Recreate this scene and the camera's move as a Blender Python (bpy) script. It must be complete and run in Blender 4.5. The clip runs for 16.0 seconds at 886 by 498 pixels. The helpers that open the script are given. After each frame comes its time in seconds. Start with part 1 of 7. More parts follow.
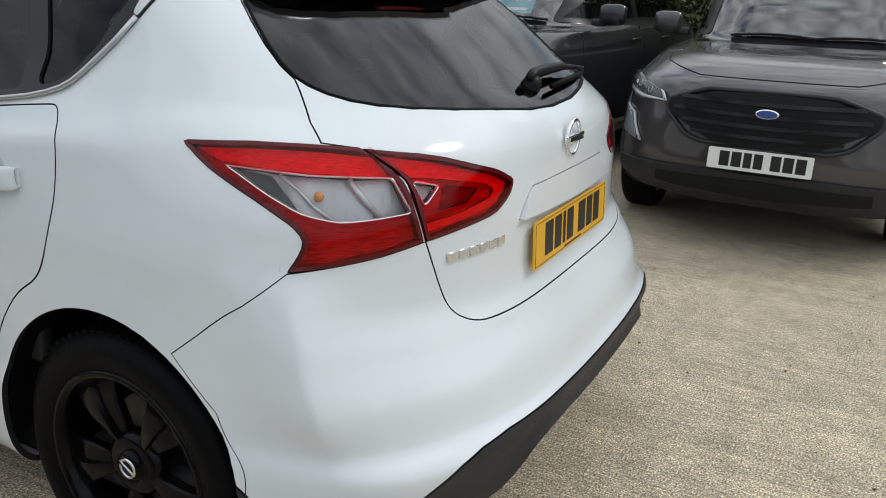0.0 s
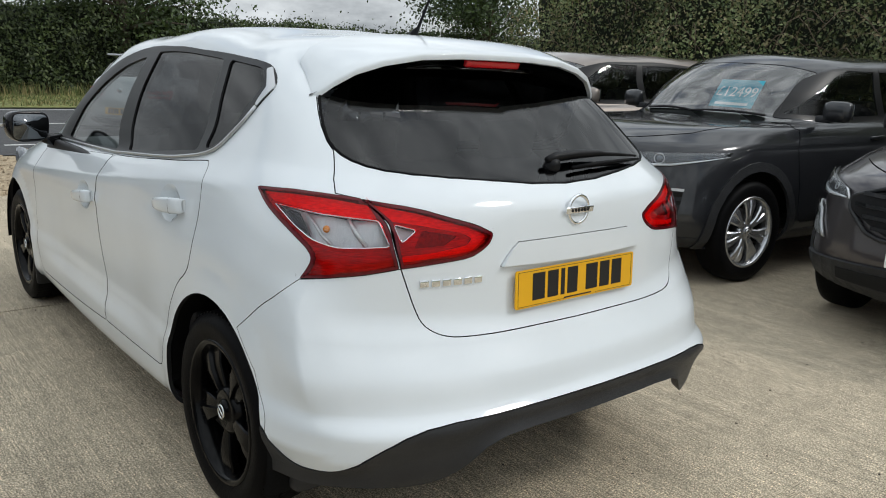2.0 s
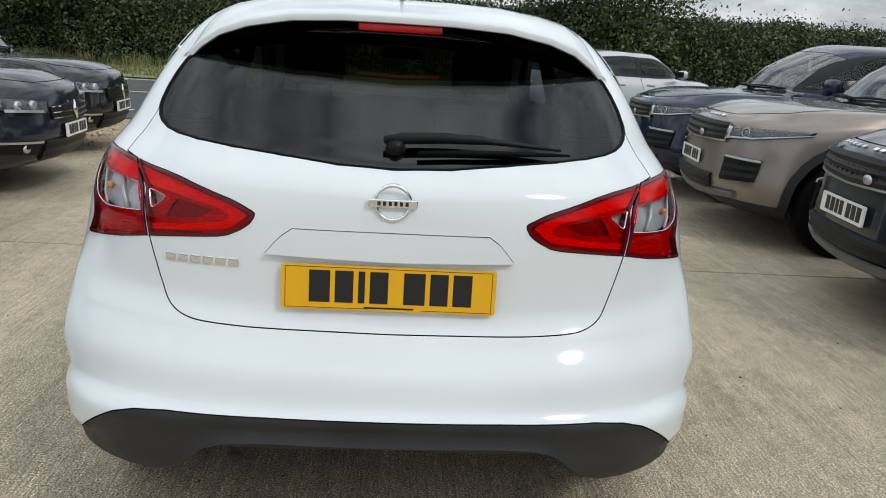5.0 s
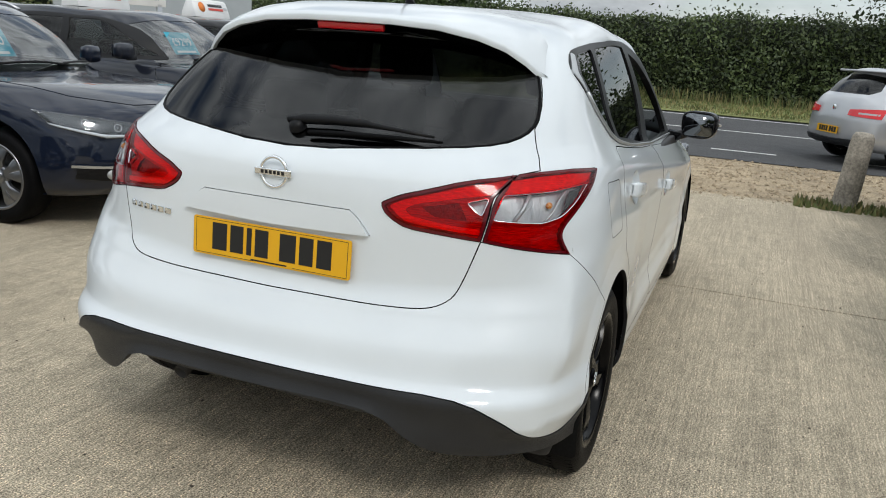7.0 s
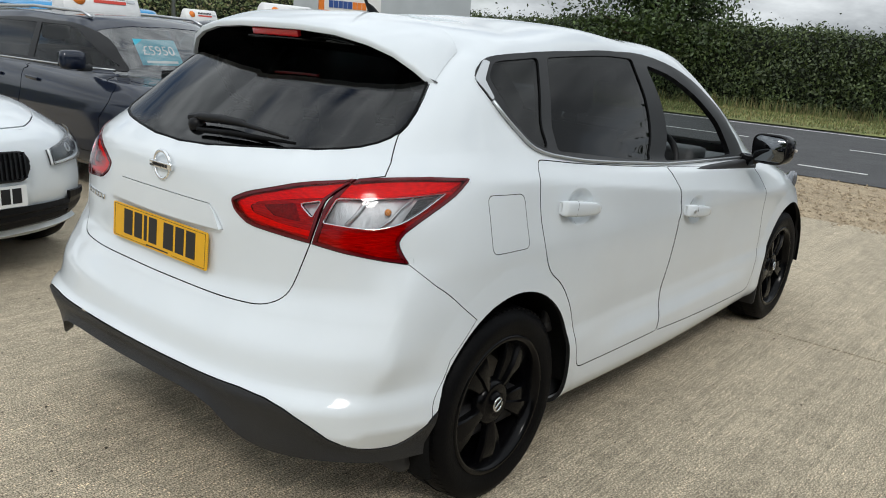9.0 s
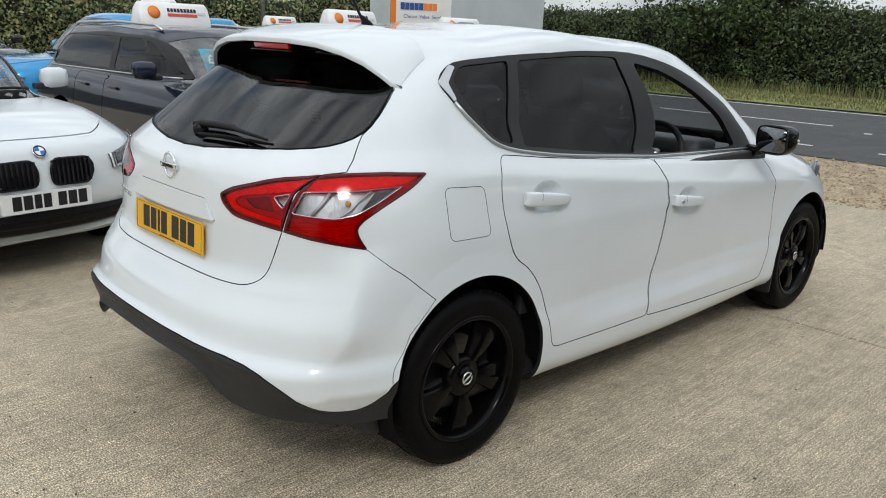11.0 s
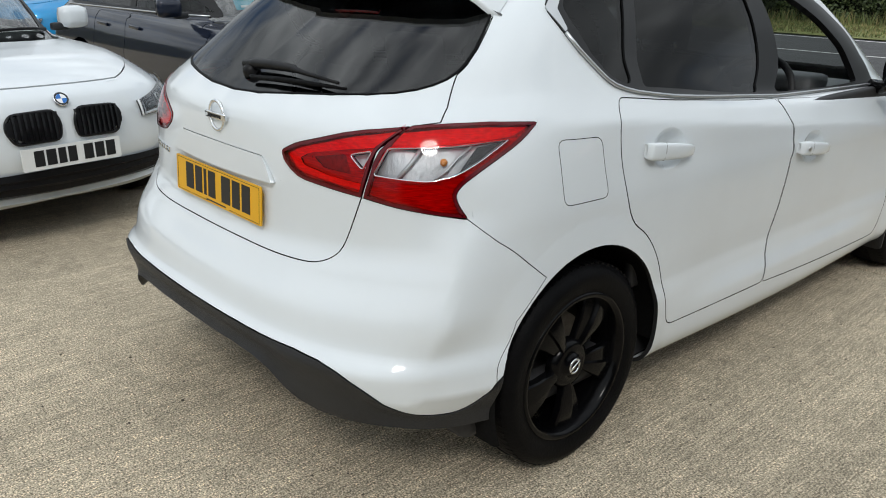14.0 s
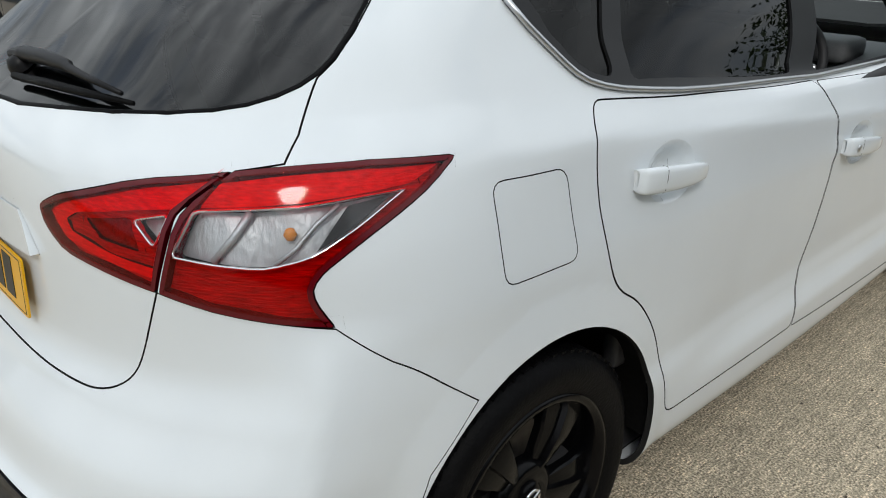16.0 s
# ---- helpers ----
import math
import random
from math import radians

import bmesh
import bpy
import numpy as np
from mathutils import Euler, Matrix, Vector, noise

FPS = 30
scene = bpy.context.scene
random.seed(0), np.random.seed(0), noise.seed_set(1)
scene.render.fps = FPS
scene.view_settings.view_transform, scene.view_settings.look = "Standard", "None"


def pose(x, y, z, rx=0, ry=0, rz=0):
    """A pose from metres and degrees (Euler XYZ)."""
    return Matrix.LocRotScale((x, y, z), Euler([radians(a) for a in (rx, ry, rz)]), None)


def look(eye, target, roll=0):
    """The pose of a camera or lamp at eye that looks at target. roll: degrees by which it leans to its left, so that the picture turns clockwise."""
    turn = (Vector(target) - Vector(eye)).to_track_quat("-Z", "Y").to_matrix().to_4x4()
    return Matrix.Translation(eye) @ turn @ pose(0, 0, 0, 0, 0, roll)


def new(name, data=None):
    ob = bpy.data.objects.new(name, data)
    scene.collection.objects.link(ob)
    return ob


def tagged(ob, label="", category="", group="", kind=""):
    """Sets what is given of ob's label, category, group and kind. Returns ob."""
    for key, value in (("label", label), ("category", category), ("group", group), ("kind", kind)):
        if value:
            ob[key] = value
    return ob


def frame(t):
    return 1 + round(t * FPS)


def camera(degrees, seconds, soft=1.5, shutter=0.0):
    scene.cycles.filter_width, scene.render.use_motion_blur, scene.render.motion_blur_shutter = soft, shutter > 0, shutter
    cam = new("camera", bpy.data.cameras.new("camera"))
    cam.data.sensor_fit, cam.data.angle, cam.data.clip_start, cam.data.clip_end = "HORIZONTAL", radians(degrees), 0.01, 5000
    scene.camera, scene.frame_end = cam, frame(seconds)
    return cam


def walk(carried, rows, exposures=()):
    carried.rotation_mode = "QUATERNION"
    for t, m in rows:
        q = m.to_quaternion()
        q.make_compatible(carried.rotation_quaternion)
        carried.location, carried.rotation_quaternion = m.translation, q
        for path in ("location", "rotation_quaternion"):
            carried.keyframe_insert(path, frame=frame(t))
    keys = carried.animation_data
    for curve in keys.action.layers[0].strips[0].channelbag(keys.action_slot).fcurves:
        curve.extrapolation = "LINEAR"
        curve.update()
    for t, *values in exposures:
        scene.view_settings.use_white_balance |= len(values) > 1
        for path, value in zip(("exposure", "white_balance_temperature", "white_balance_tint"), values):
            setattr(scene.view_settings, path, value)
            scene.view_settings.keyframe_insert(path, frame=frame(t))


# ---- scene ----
cam = camera(58.9, 16.0, 1.0)
PATH = [
    (0, (-1.825, -1.268, 1.328), (-0.145, -0.382, 0.701), 2.2),
    (0.5, (-1.857, -1.512, 1.352), (-0.295, -0.391, 0.804), 2.1),
    (1, (-1.866, -1.748, 1.371), (-0.413, -0.467, 0.875), 2.0),
    (1.5, (-1.867, -1.981, 1.369), (-0.522, -0.575, 0.907), 2.0),
    (2, (-1.764, -2.177, 1.389), (-0.528, -0.67, 0.941), 2.4),
    (2.5, (-1.506, -2.362, 1.377), (-0.4, -0.757, 0.93), 2.9),
    (3, (-1.25, -2.411, 1.371), (-0.305, -0.709, 0.914), 3.5),
    (3.5, (-0.921, -2.378, 1.36), (-0.157, -0.591, 0.889), 3.8),
    (4, (-0.564, -2.39, 1.364), (0.003, -0.536, 0.875), 3.7),
    (4.2, (-0.447, -2.404, 1.364), (0.034, -0.528, 0.866), 3.7),
    (6.3, (0.791, -2.592, 1.386), (0.372, -0.704, 0.877), 3.5),
    (6.5, (0.927, -2.556, 1.379), (0.426, -0.687, 0.871), 3.6),
    (7, (1.221, -2.487, 1.377), (0.528, -0.681, 0.869), 4.0),
    (7.5, (1.489, -2.429, 1.374), (0.629, -0.696, 0.867), 4.4),
    (8, (1.72, -2.201, 1.383), (0.715, -0.547, 0.879), 4.8),
    (8.2, (1.795, -2.109, 1.386), (0.739, -0.487, 0.882), 4.8),
    (10.3, (2.53, -1.852, 1.46), (1.174, -0.473, 0.949), 3.3),
    (10.5, (2.553, -1.853, 1.465), (1.187, -0.485, 0.951), 3.1),
    (11, (2.582, -1.831, 1.469), (1.198, -0.487, 0.943), 2.4),
    (11.5, (2.593, -1.828, 1.471), (1.201, -0.496, 0.935), 1.8),
    (12, (2.599, -1.83, 1.474), (1.203, -0.506, 0.928), 1.2),
    (12.5, (2.601, -1.84, 1.48), (1.202, -0.524, 0.922), 1.0),
    (13, (2.526, -1.812, 1.449), (1.13, -0.502, 0.87), 1.0),
    (13.5, (2.287, -1.756, 1.421), (0.896, -0.457, 0.807), 1.2),
    (14, (2.093, -1.687, 1.407), (0.707, -0.41, 0.736), 1.4),
    (14.5, (1.966, -1.478, 1.374), (0.594, -0.221, 0.642), 1.5),
    (15, (1.876, -1.286, 1.355), (0.522, -0.041, 0.57), 1.5),
    (15.5, (1.731, -1.123, 1.347), (0.393, 0.13, 0.548), 1.2),
    (16, (1.613, -0.984, 1.382), (0.282, 0.287, 0.598), 0.6),
]
walk(cam, [(t, look(eye, target, roll)) for t, eye, target, roll in PATH])

# ---- light ----
SUN_EL, SUN_AZ = 44.0, 136.0          # height of the sun, and its bearing clockwise from +y
world = bpy.data.worlds.new("sky")
scene.world = world
world.use_nodes = True
wn, wl = world.node_tree.nodes, world.node_tree.links
wn.clear()


def wnode(kind, **values):
    n = wn.new(kind)
    for key, value in values.items():
        n.inputs[key].default_value = value
    return n


sky = wn.new("ShaderNodeTexSky")
sky.sky_type, sky.sun_disc = "NISHITA", False
sky.sun_elevation, sky.sun_rotation = radians(SUN_EL), radians(SUN_AZ)
sky.air_density, sky.dust_density = 1.0, 1.5
way = wn.new("ShaderNodeTexCoord")
flat = wn.new("ShaderNodeMapping")
flat.inputs["Scale"].default_value = (1.6, 1.6, 4.2)
wl.new(way.outputs["Generated"], flat.inputs["Vector"])
puff = wnode("ShaderNodeTexNoise", Scale=1.7, Detail=7.0, Roughness=0.56, Distortion=0.35)
wl.new(flat.outputs[0], puff.inputs["Vector"])
cover = wn.new("ShaderNodeValToRGB")
cover.color_ramp.elements[0].position, cover.color_ramp.elements[1].position = 0.30, 0.47
wl.new(puff.outputs["Fac"], cover.inputs["Fac"])
puff2 = wnode("ShaderNodeTexNoise", Scale=3.1, Detail=6.0, Roughness=0.6)
wl.new(flat.outputs[0], puff2.inputs["Vector"])
grey = wn.new("ShaderNodeValToRGB")
grey.color_ramp.elements[0].position, grey.color_ramp.elements[1].position = 0.35, 0.68
grey.color_ramp.elements[0].color, grey.color_ramp.elements[1].color = (4.5, 4.9, 5.25, 1), (12.0, 12.7, 13.1, 1)
wl.new(puff2.outputs["Fac"], grey.inputs["Fac"])
both = wn.new("ShaderNodeMix")
both.data_type = "RGBA"
wl.new(cover.outputs["Color"], both.inputs["Factor"])
wl.new(sky.outputs[0], both.inputs["A"])
height_of = wn.new("ShaderNodeSeparateXYZ")
wl.new(way.outputs["Generated"], height_of.inputs[0])
lift = wn.new("ShaderNodeMapRange")                      # clouds are dimmer towards the horizon
for key, value in (("From Min", 0.0), ("From Max", 0.75), ("To Min", 0.54), ("To Max", 1.10)):
    lift.inputs[key].default_value = value
wl.new(height_of.outputs["Z"], lift.inputs["Value"])
dim = wn.new("ShaderNodeVectorMath")
dim.operation = "SCALE"
wl.new(grey.outputs["Color"], dim.inputs[0])
wl.new(lift.outputs[0], dim.inputs["Scale"])
wl.new(dim.outputs[0], both.inputs["B"])
back = wnode("ShaderNodeBackground", Strength=0.126)
wl.new(both.outputs["Result"], back.inputs["Color"])
wl.new(back.outputs[0], wn.new("ShaderNodeOutputWorld").inputs["Surface"])

sun = new("sun", bpy.data.lights.new("sun", "SUN"))
sun.data.energy, sun.data.angle, sun.data.color = 0.98, radians(11.0), (1.0, 0.975, 0.93)
az, el = radians(SUN_AZ), radians(SUN_EL)
sun.matrix_world = look((math.sin(az) * math.cos(el) * 60, math.cos(az) * math.cos(el) * 60, math.sin(el) * 60), (0, 0, 0))


# ---- materials ----
def material(name, colour, rough=0.5, metal=0.0, grain=0.0, grain_scale=60.0, stain=0.0, stain_scale=3.0, bump=0.0,
             bump_scale=80.0, coat=0.0, stretch=(1, 1, 1), ior=1.45, per_object=0.0):
    """A surface with variation at two scales (grain and stains), fine relief and an optional clear coat."""
    mat = bpy.data.materials.new(name)
    mat.use_nodes = True
    nodes, links = mat.node_tree.nodes, mat.node_tree.links
    bsdf = nodes["Principled BSDF"]
    bsdf.inputs["Base Color"].default_value = (*colour, 1)
    bsdf.inputs["Roughness"].default_value, bsdf.inputs["Metallic"].default_value = rough, metal
    bsdf.inputs["Coat Weight"].default_value, bsdf.inputs["Coat Roughness"].default_value = coat, 0.06
    bsdf.inputs["IOR"].default_value = ior
    spot = nodes.new("ShaderNodeTexCoord")
    sized = nodes.new("ShaderNodeMapping")
    sized.inputs["Scale"].default_value = stretch
    links.new(spot.outputs["Object"], sized.inputs["Vector"])
    last = None
    for amount, scale, detail in ((grain, grain_scale, 4.0), (stain, stain_scale, 6.0)):
        if not amount:
            continue
        tex = nodes.new("ShaderNodeTexNoise")
        tex.inputs["Scale"].default_value, tex.inputs["Detail"].default_value = scale, detail
        links.new(sized.outputs[0], tex.inputs["Vector"])
        span = nodes.new("ShaderNodeMapRange")
        span.inputs["From Min"].default_value, span.inputs["From Max"].default_value = 0.3, 0.7
        span.inputs["To Min"].default_value, span.inputs["To Max"].default_value = 1 - amount, 1 + amount
        links.new(tex.outputs["Fac"], span.inputs["Value"])
        mul = nodes.new("ShaderNodeVectorMath")
        mul.operation = "MULTIPLY"
        if last is None:
            mul.inputs[0].default_value = colour
        else:
            links.new(last, mul.inputs[0])
        links.new(span.outputs[0], mul.inputs[1])
        last = mul.outputs[0]
    if per_object:
        info = nodes.new("ShaderNodeObjectInfo")
        span = nodes.new("ShaderNodeMapRange")
        span.inputs["To Min"].default_value, span.inputs["To Max"].default_value = 1 - per_object, 1 + per_object
        links.new(info.outputs["Random"], span.inputs["Value"])
        mul = nodes.new("ShaderNodeVectorMath")
        mul.operation = "MULTIPLY"
        if last is None:
            mul.inputs[0].default_value = colour
        else:
            links.new(last, mul.inputs[0])
        links.new(span.outputs[0], mul.inputs[1])
        last = mul.outputs[0]
    if last is not None:
        links.new(last, bsdf.inputs["Base Color"])
    if bump:
        tex = nodes.new("ShaderNodeTexNoise")
        tex.inputs["Scale"].default_value, tex.inputs["Detail"].default_value = bump_scale, 5.0
        links.new(sized.outputs[0], tex.inputs["Vector"])
        rise = nodes.new("ShaderNodeBump")
        rise.inputs["Strength"].default_value, rise.inputs["Distance"].default_value = bump, 0.01
        links.new(tex.outputs["Fac"], rise.inputs["Height"])
        links.new(rise.outputs[0], bsdf.inputs["Normal"])
    return mat


def clear(name, tint, rough=0.0, ior=1.52):
    """Tinted glass: what lies behind shows through, dimmed by the tint, under a mirror gloss."""
    mat = bpy.data.materials.new(name)
    mat.use_nodes = True
    nodes, links = mat.node_tree.nodes, mat.node_tree.links
    nodes.remove(nodes["Principled BSDF"])
    see = nodes.new("ShaderNodeBsdfTransparent")
    see.inputs["Color"].default_value = (*tint, 1)
    gloss = nodes.new("ShaderNodeBsdfGlossy")
    gloss.inputs["Roughness"].default_value = rough
    least = ((ior - 1) / (ior + 1)) ** 2
    slant = nodes.new("ShaderNodeLayerWeight")
    slant.inputs["Blend"].default_value = 0.5
    steep = nodes.new("ShaderNodeMath")
    steep.operation = "POWER"
    links.new(slant.outputs["Facing"], steep.inputs[0])
    steep.inputs[1].default_value = 5.0
    fres = nodes.new("ShaderNodeMath")
    fres.operation = "MULTIPLY_ADD"
    links.new(steep.outputs[0], fres.inputs[0])
    fres.inputs[1].default_value, fres.inputs[2].default_value = 1 - least, least
    mix = nodes.new("ShaderNodeMixShader")
    links.new(fres.outputs[0], mix.inputs["Fac"])
    links.new(see.outputs[0], mix.inputs[1])
    links.new(gloss.outputs[0], mix.inputs[2])
    links.new(mix.outputs[0], nodes["Material Output"].inputs["Surface"])
    return mat


def paint(name, colour, flake=0.0):
    mat = material(name, colour, rough=0.32, metal=flake, coat=1.0, ior=1.15, stain=0.035, stain_scale=2.0)
    return mat


WHITE = paint("white_paint", (0.715, 0.757, 0.785))
BLACK_TRIM = material("black_textured_plastic", (0.020, 0.021, 0.0235), rough=0.46, ior=1.42, grain=0.15, grain_scale=300, stain=0.2, stain_scale=6, bump=0.25, bump_scale=500)
GLOSS_BLACK = material("gloss_black", (0.006, 0.006, 0.007), rough=0.14, ior=1.4)
DARK_GAP = material("dark_gap", (0.006, 0.006, 0.006), rough=0.9)
RUBBER = material("tyre_rubber", (0.004, 0.004, 0.0045), rough=0.5, ior=1.16, grain=0.2, grain_scale=90, stain=0.35, stain_scale=7, bump=0.2, bump_scale=160)
RIM_BLACK = material("black_alloy", (0.0022, 0.0022, 0.0026), rough=0.18, ior=1.24)
RIM_DARK = material("dark_silver_alloy", (0.26, 0.265, 0.28), rough=0.28, metal=0.9, stain=0.1, stain_scale=9)
RIM_SILVER = material("silver_alloy", (0.55, 0.56, 0.58), rough=0.25, metal=0.9, stain=0.06, stain_scale=9)
DISC_STEEL = material("brake_steel", (0.12, 0.115, 0.11), rough=0.4, metal=0.9, grain=0.2, grain_scale=40)
CHROME = material("chrome", (0.82, 0.83, 0.84), rough=0.06, metal=1.0)
SILVER_TRIM = material("satin_trim", (0.55, 0.56, 0.57), rough=0.3, metal=0.9)
GLASS_DARK = clear("privacy_glass", (0.13, 0.137, 0.14), ior=1.62)
SIDE_GLASS = clear("side_privacy_glass", (0.055, 0.058, 0.060), ior=1.42)
PILLAR_BLACK = material("pillar_black", (0.010, 0.010, 0.011), rough=0.38, ior=1.36, grain=0.1, grain_scale=200)
SCREEN = clear("windscreen_glass", (0.66, 0.70, 0.69), ior=2.6)
GLASS_CLEAR = clear("car_glass", (0.62, 0.66, 0.65))
GLASS_LAMP = clear("lamp_glass", (0.93, 0.94, 0.95))
RED_LENS = clear("red_lens", (0.92, 0.030, 0.050), rough=0.08, ior=1.38)
LAMP_SILVER = material("lamp_reflector", (0.50, 0.51, 0.52), rough=0.46, metal=0.6, bump=0.35, bump_scale=70, stretch=(1, 1, 0.25))
RED_BACK = material("red_reflector", (0.72, 0.010, 0.018), rough=0.25, coat=0.8)
RED_RIBS = material("red_ribs", (0.42, 0.006, 0.014), rough=0.35, ior=1.3, grain=0.45, grain_scale=24, stretch=(1.6, 1.6, 14), bump=0.4, bump_scale=26)
RED_GUIDE = material("red_light_guide", (0.78, 0.010, 0.020), rough=0.25, ior=1.3, grain=0.22, grain_scale=60, stretch=(1, 1, 5), bump=0.3, bump_scale=90)
RED_DEEP = material("deep_red_facet", (0.19, 0.003, 0.008), rough=0.15, ior=1.4, grain=0.35, grain_scale=110, bump=0.25, bump_scale=150)
OLD_STEEL = material("sooty_steel", (0.05, 0.047, 0.045), rough=0.6, metal=0.6, grain=0.3, grain_scale=40)
AMBER = material("amber_bulb", (0.62, 0.22, 0.03), rough=0.2, coat=0.5)
PLATE_YELLOW = material("yellow_plate", (0.80, 0.42, 0.012), rough=0.28, stain=0.03, stain_scale=12)
PLATE_WHITE = material("white_plate", (0.78, 0.79, 0.78), rough=0.3, stain=0.03, stain_scale=12)
INK = material("black_ink", (0.012, 0.012, 0.013), rough=0.4)
CABIN = material("cabin_plastic", (0.028, 0.028, 0.030), rough=0.6, grain=0.1, grain_scale=200, stain=0.1)
CLOTH = material("seat_cloth", (0.035, 0.035, 0.038), rough=0.9, grain=0.25, grain_scale=250, stain=0.1, bump=0.2, bump_scale=400)
LINER = material("roof_lining", (0.42, 0.41, 0.39), rough=0.95, grain=0.05, grain_scale=200)
PAPER = material("paper", (0.78, 0.80, 0.80), rough=0.8, stain=0.04)
TEAL = material("price_card", (0.05, 0.42, 0.55), rough=0.6, stain=0.05)
WHITE_INK = material("white_ink", (0.85, 0.86, 0.86), rough=0.6)
RED_INK = material("red_ink", (0.62, 0.06, 0.04), rough=0.5)
ORANGE_INK = material("orange_ink", (0.80, 0.22, 0.03), rough=0.5)
BLUE_INK = material("blue_ink", (0.03, 0.08, 0.28), rough=0.5)
TOPPER = material("topper_plastic", (0.80, 0.80, 0.79), rough=0.4, stain=0.06, stain_scale=5)
RED_EDGE = material("red_lens_edge", (0.10, 0.002, 0.006), rough=0.12, coat=0.25, ior=1.35)
LINER_BLACK = material("arch_felt", (0.006, 0.006, 0.006), rough=0.95, ior=1.2, grain=0.3, grain_scale=120)
DASH_GREY = material("dash_grey", (0.17, 0.175, 0.18), rough=0.7, grain=0.1, grain_scale=300, bump=0.1, bump_scale=400)
BLACK_SATIN = material("black_satin", (0.007, 0.007, 0.008), rough=0.42, ior=1.28, grain=0.15, grain_scale=120)
LED_WHITE = material("light_guide_white", (0.80, 0.82, 0.84), rough=0.25, coat=0.5, grain=0.06, grain_scale=150)
AMBER_CLEAR = material("mirror_indicator", (0.55, 0.50, 0.45), rough=0.1, coat=1.0)
GLASS_HEAD = material("headlamp_shell", (0.30, 0.31, 0.33), rough=0.08, metal=0.6, coat=1.0)
MIRROR = material("mirror_glass", (0.16, 0.17, 0.18), rough=0.02, metal=1.0)


# ---- building blocks ----
def mesh_of(name, bm, mat, smooth=True):
    me = bpy.data.meshes.new(name)
    bm.normal_update()
    bm.to_mesh(me)
    bm.free()
    if mat is not None:
        me.materials.append(mat)
    if smooth:
        for p in me.polygons:
            p.use_smooth = True
    return me


def part(name, bm, mat, parent=None, label="", smooth=True):
    """One bmesh as one mesh object, under its thing."""
    ob = new(name, mesh_of(name, bm, mat, smooth) if isinstance(bm, bmesh.types.BMesh) else bm)
    if parent is not None:
        ob.parent = parent
    if label:
        ob["label"] = label
    return ob


def sharp(ob, degrees=35):
    """Smooth faces with hard edges past the angle."""
    ob.data.set_sharp_from_angle(angle=radians(degrees))
    return ob


def box(size, at=(0, 0, 0), turn=(0, 0, 0), bevel=0.0, bm=None):
    """A box, with its edges rounded, joined to bm if one is given."""
    own = bmesh.new()
    bmesh.ops.create_cube(own, size=1.0)
    bmesh.ops.scale(own, vec=size, verts=own.verts)
    if bevel:
        bmesh.ops.bevel(own, geom=own.edges[:], offset=bevel, segments=2, affect="EDGES", profile=0.6)
    bmesh.ops.transform(own, matrix=pose(*at, *turn), verts=own.verts)
    return joined(bm, own)


def joined(bm, own):
    if bm is None:
        return own
    me = bpy.data.meshes.new("piece")
    own.to_mesh(me)
    own.free()
    bm.from_mesh(me)
    bpy.data.meshes.remove(me)
    return bm


def turned(profile, steps=32, axis="X", bm=None, m=None):
    """A solid of revolution: profile is (along the axis, radius) pairs."""
    own = bmesh.new()
    rings = []
    for a, r in profile:
        ring = []
        for i in range(steps):
            c, s = math.cos(2 * math.pi * i / steps), math.sin(2 * math.pi * i / steps)
            ring.append(own.verts.new((a, r * c, r * s) if axis == "X" else (r * c, r * s, a)))
        rings.append(ring)
    for a, b in zip(rings, rings[1:]):
        for i in range(steps):
            own.faces.new((a[i], a[(i + 1) % steps], b[(i + 1) % steps], b[i]))
    bmesh.ops.recalc_face_normals(own, faces=own.faces)
    if m is not None:
        bmesh.ops.transform(own, matrix=m, verts=own.verts)
    return joined(bm, own)


def tube(points, radius, steps=8, closed=False, bm=None):
    """A round bar along points; radius a number, or one for each point."""
    own = bmesh.new()
    pts = [Vector(p) for p in points]
    rings, n = [], len(pts)
    for i, p in enumerate(pts):
        a, b = pts[(i - 1) % n if closed else max(i - 1, 0)], pts[(i + 1) % n if closed else min(i + 1, n - 1)]
        d = (b - a).normalized()
        side = d.cross(Vector((0, 0, 1)))
        side = side.normalized() if side.length > 0.05 else d.cross(Vector((1, 0, 0))).normalized()
        up = side.cross(d)
        r = radius if isinstance(radius, (int, float)) else radius[i]
        rings.append([own.verts.new(p + r * (math.cos(2 * math.pi * k / steps) * side + math.sin(2 * math.pi * k / steps) * up)) for k in range(steps)])
    for i in range(n if closed else n - 1):
        a, b = rings[i], rings[(i + 1) % n]
        for k in range(steps):
            own.faces.new((a[k], a[(k + 1) % steps], b[(k + 1) % steps], b[k]))
    if not closed:
        own.faces.new(rings[0][::-1])
        own.faces.new(rings[-1])
    bmesh.ops.recalc_face_normals(own, faces=own.faces)
    return joined(bm, own)


def slab(outline, depth, bm=None, m=None, bevel=0.0):
    """A plate: an outline in x, y given a depth upwards."""
    own = bmesh.new()
    face = own.faces.new([own.verts.new((x, y, 0)) for x, y in outline])
    up = bmesh.ops.extrude_face_region(own, geom=[face])
    bmesh.ops.translate(own, vec=(0, 0, depth), verts=[v for v in up["geom"] if isinstance(v, bmesh.types.BMVert)])
    bmesh.ops.recalc_face_normals(own, faces=own.faces)
    if bevel:
        bmesh.ops.bevel(own, geom=own.edges[:], offset=bevel, segments=2, affect="EDGES")
    if m is not None:
        bmesh.ops.transform(own, matrix=m, verts=own.verts)
    return joined(bm, own)


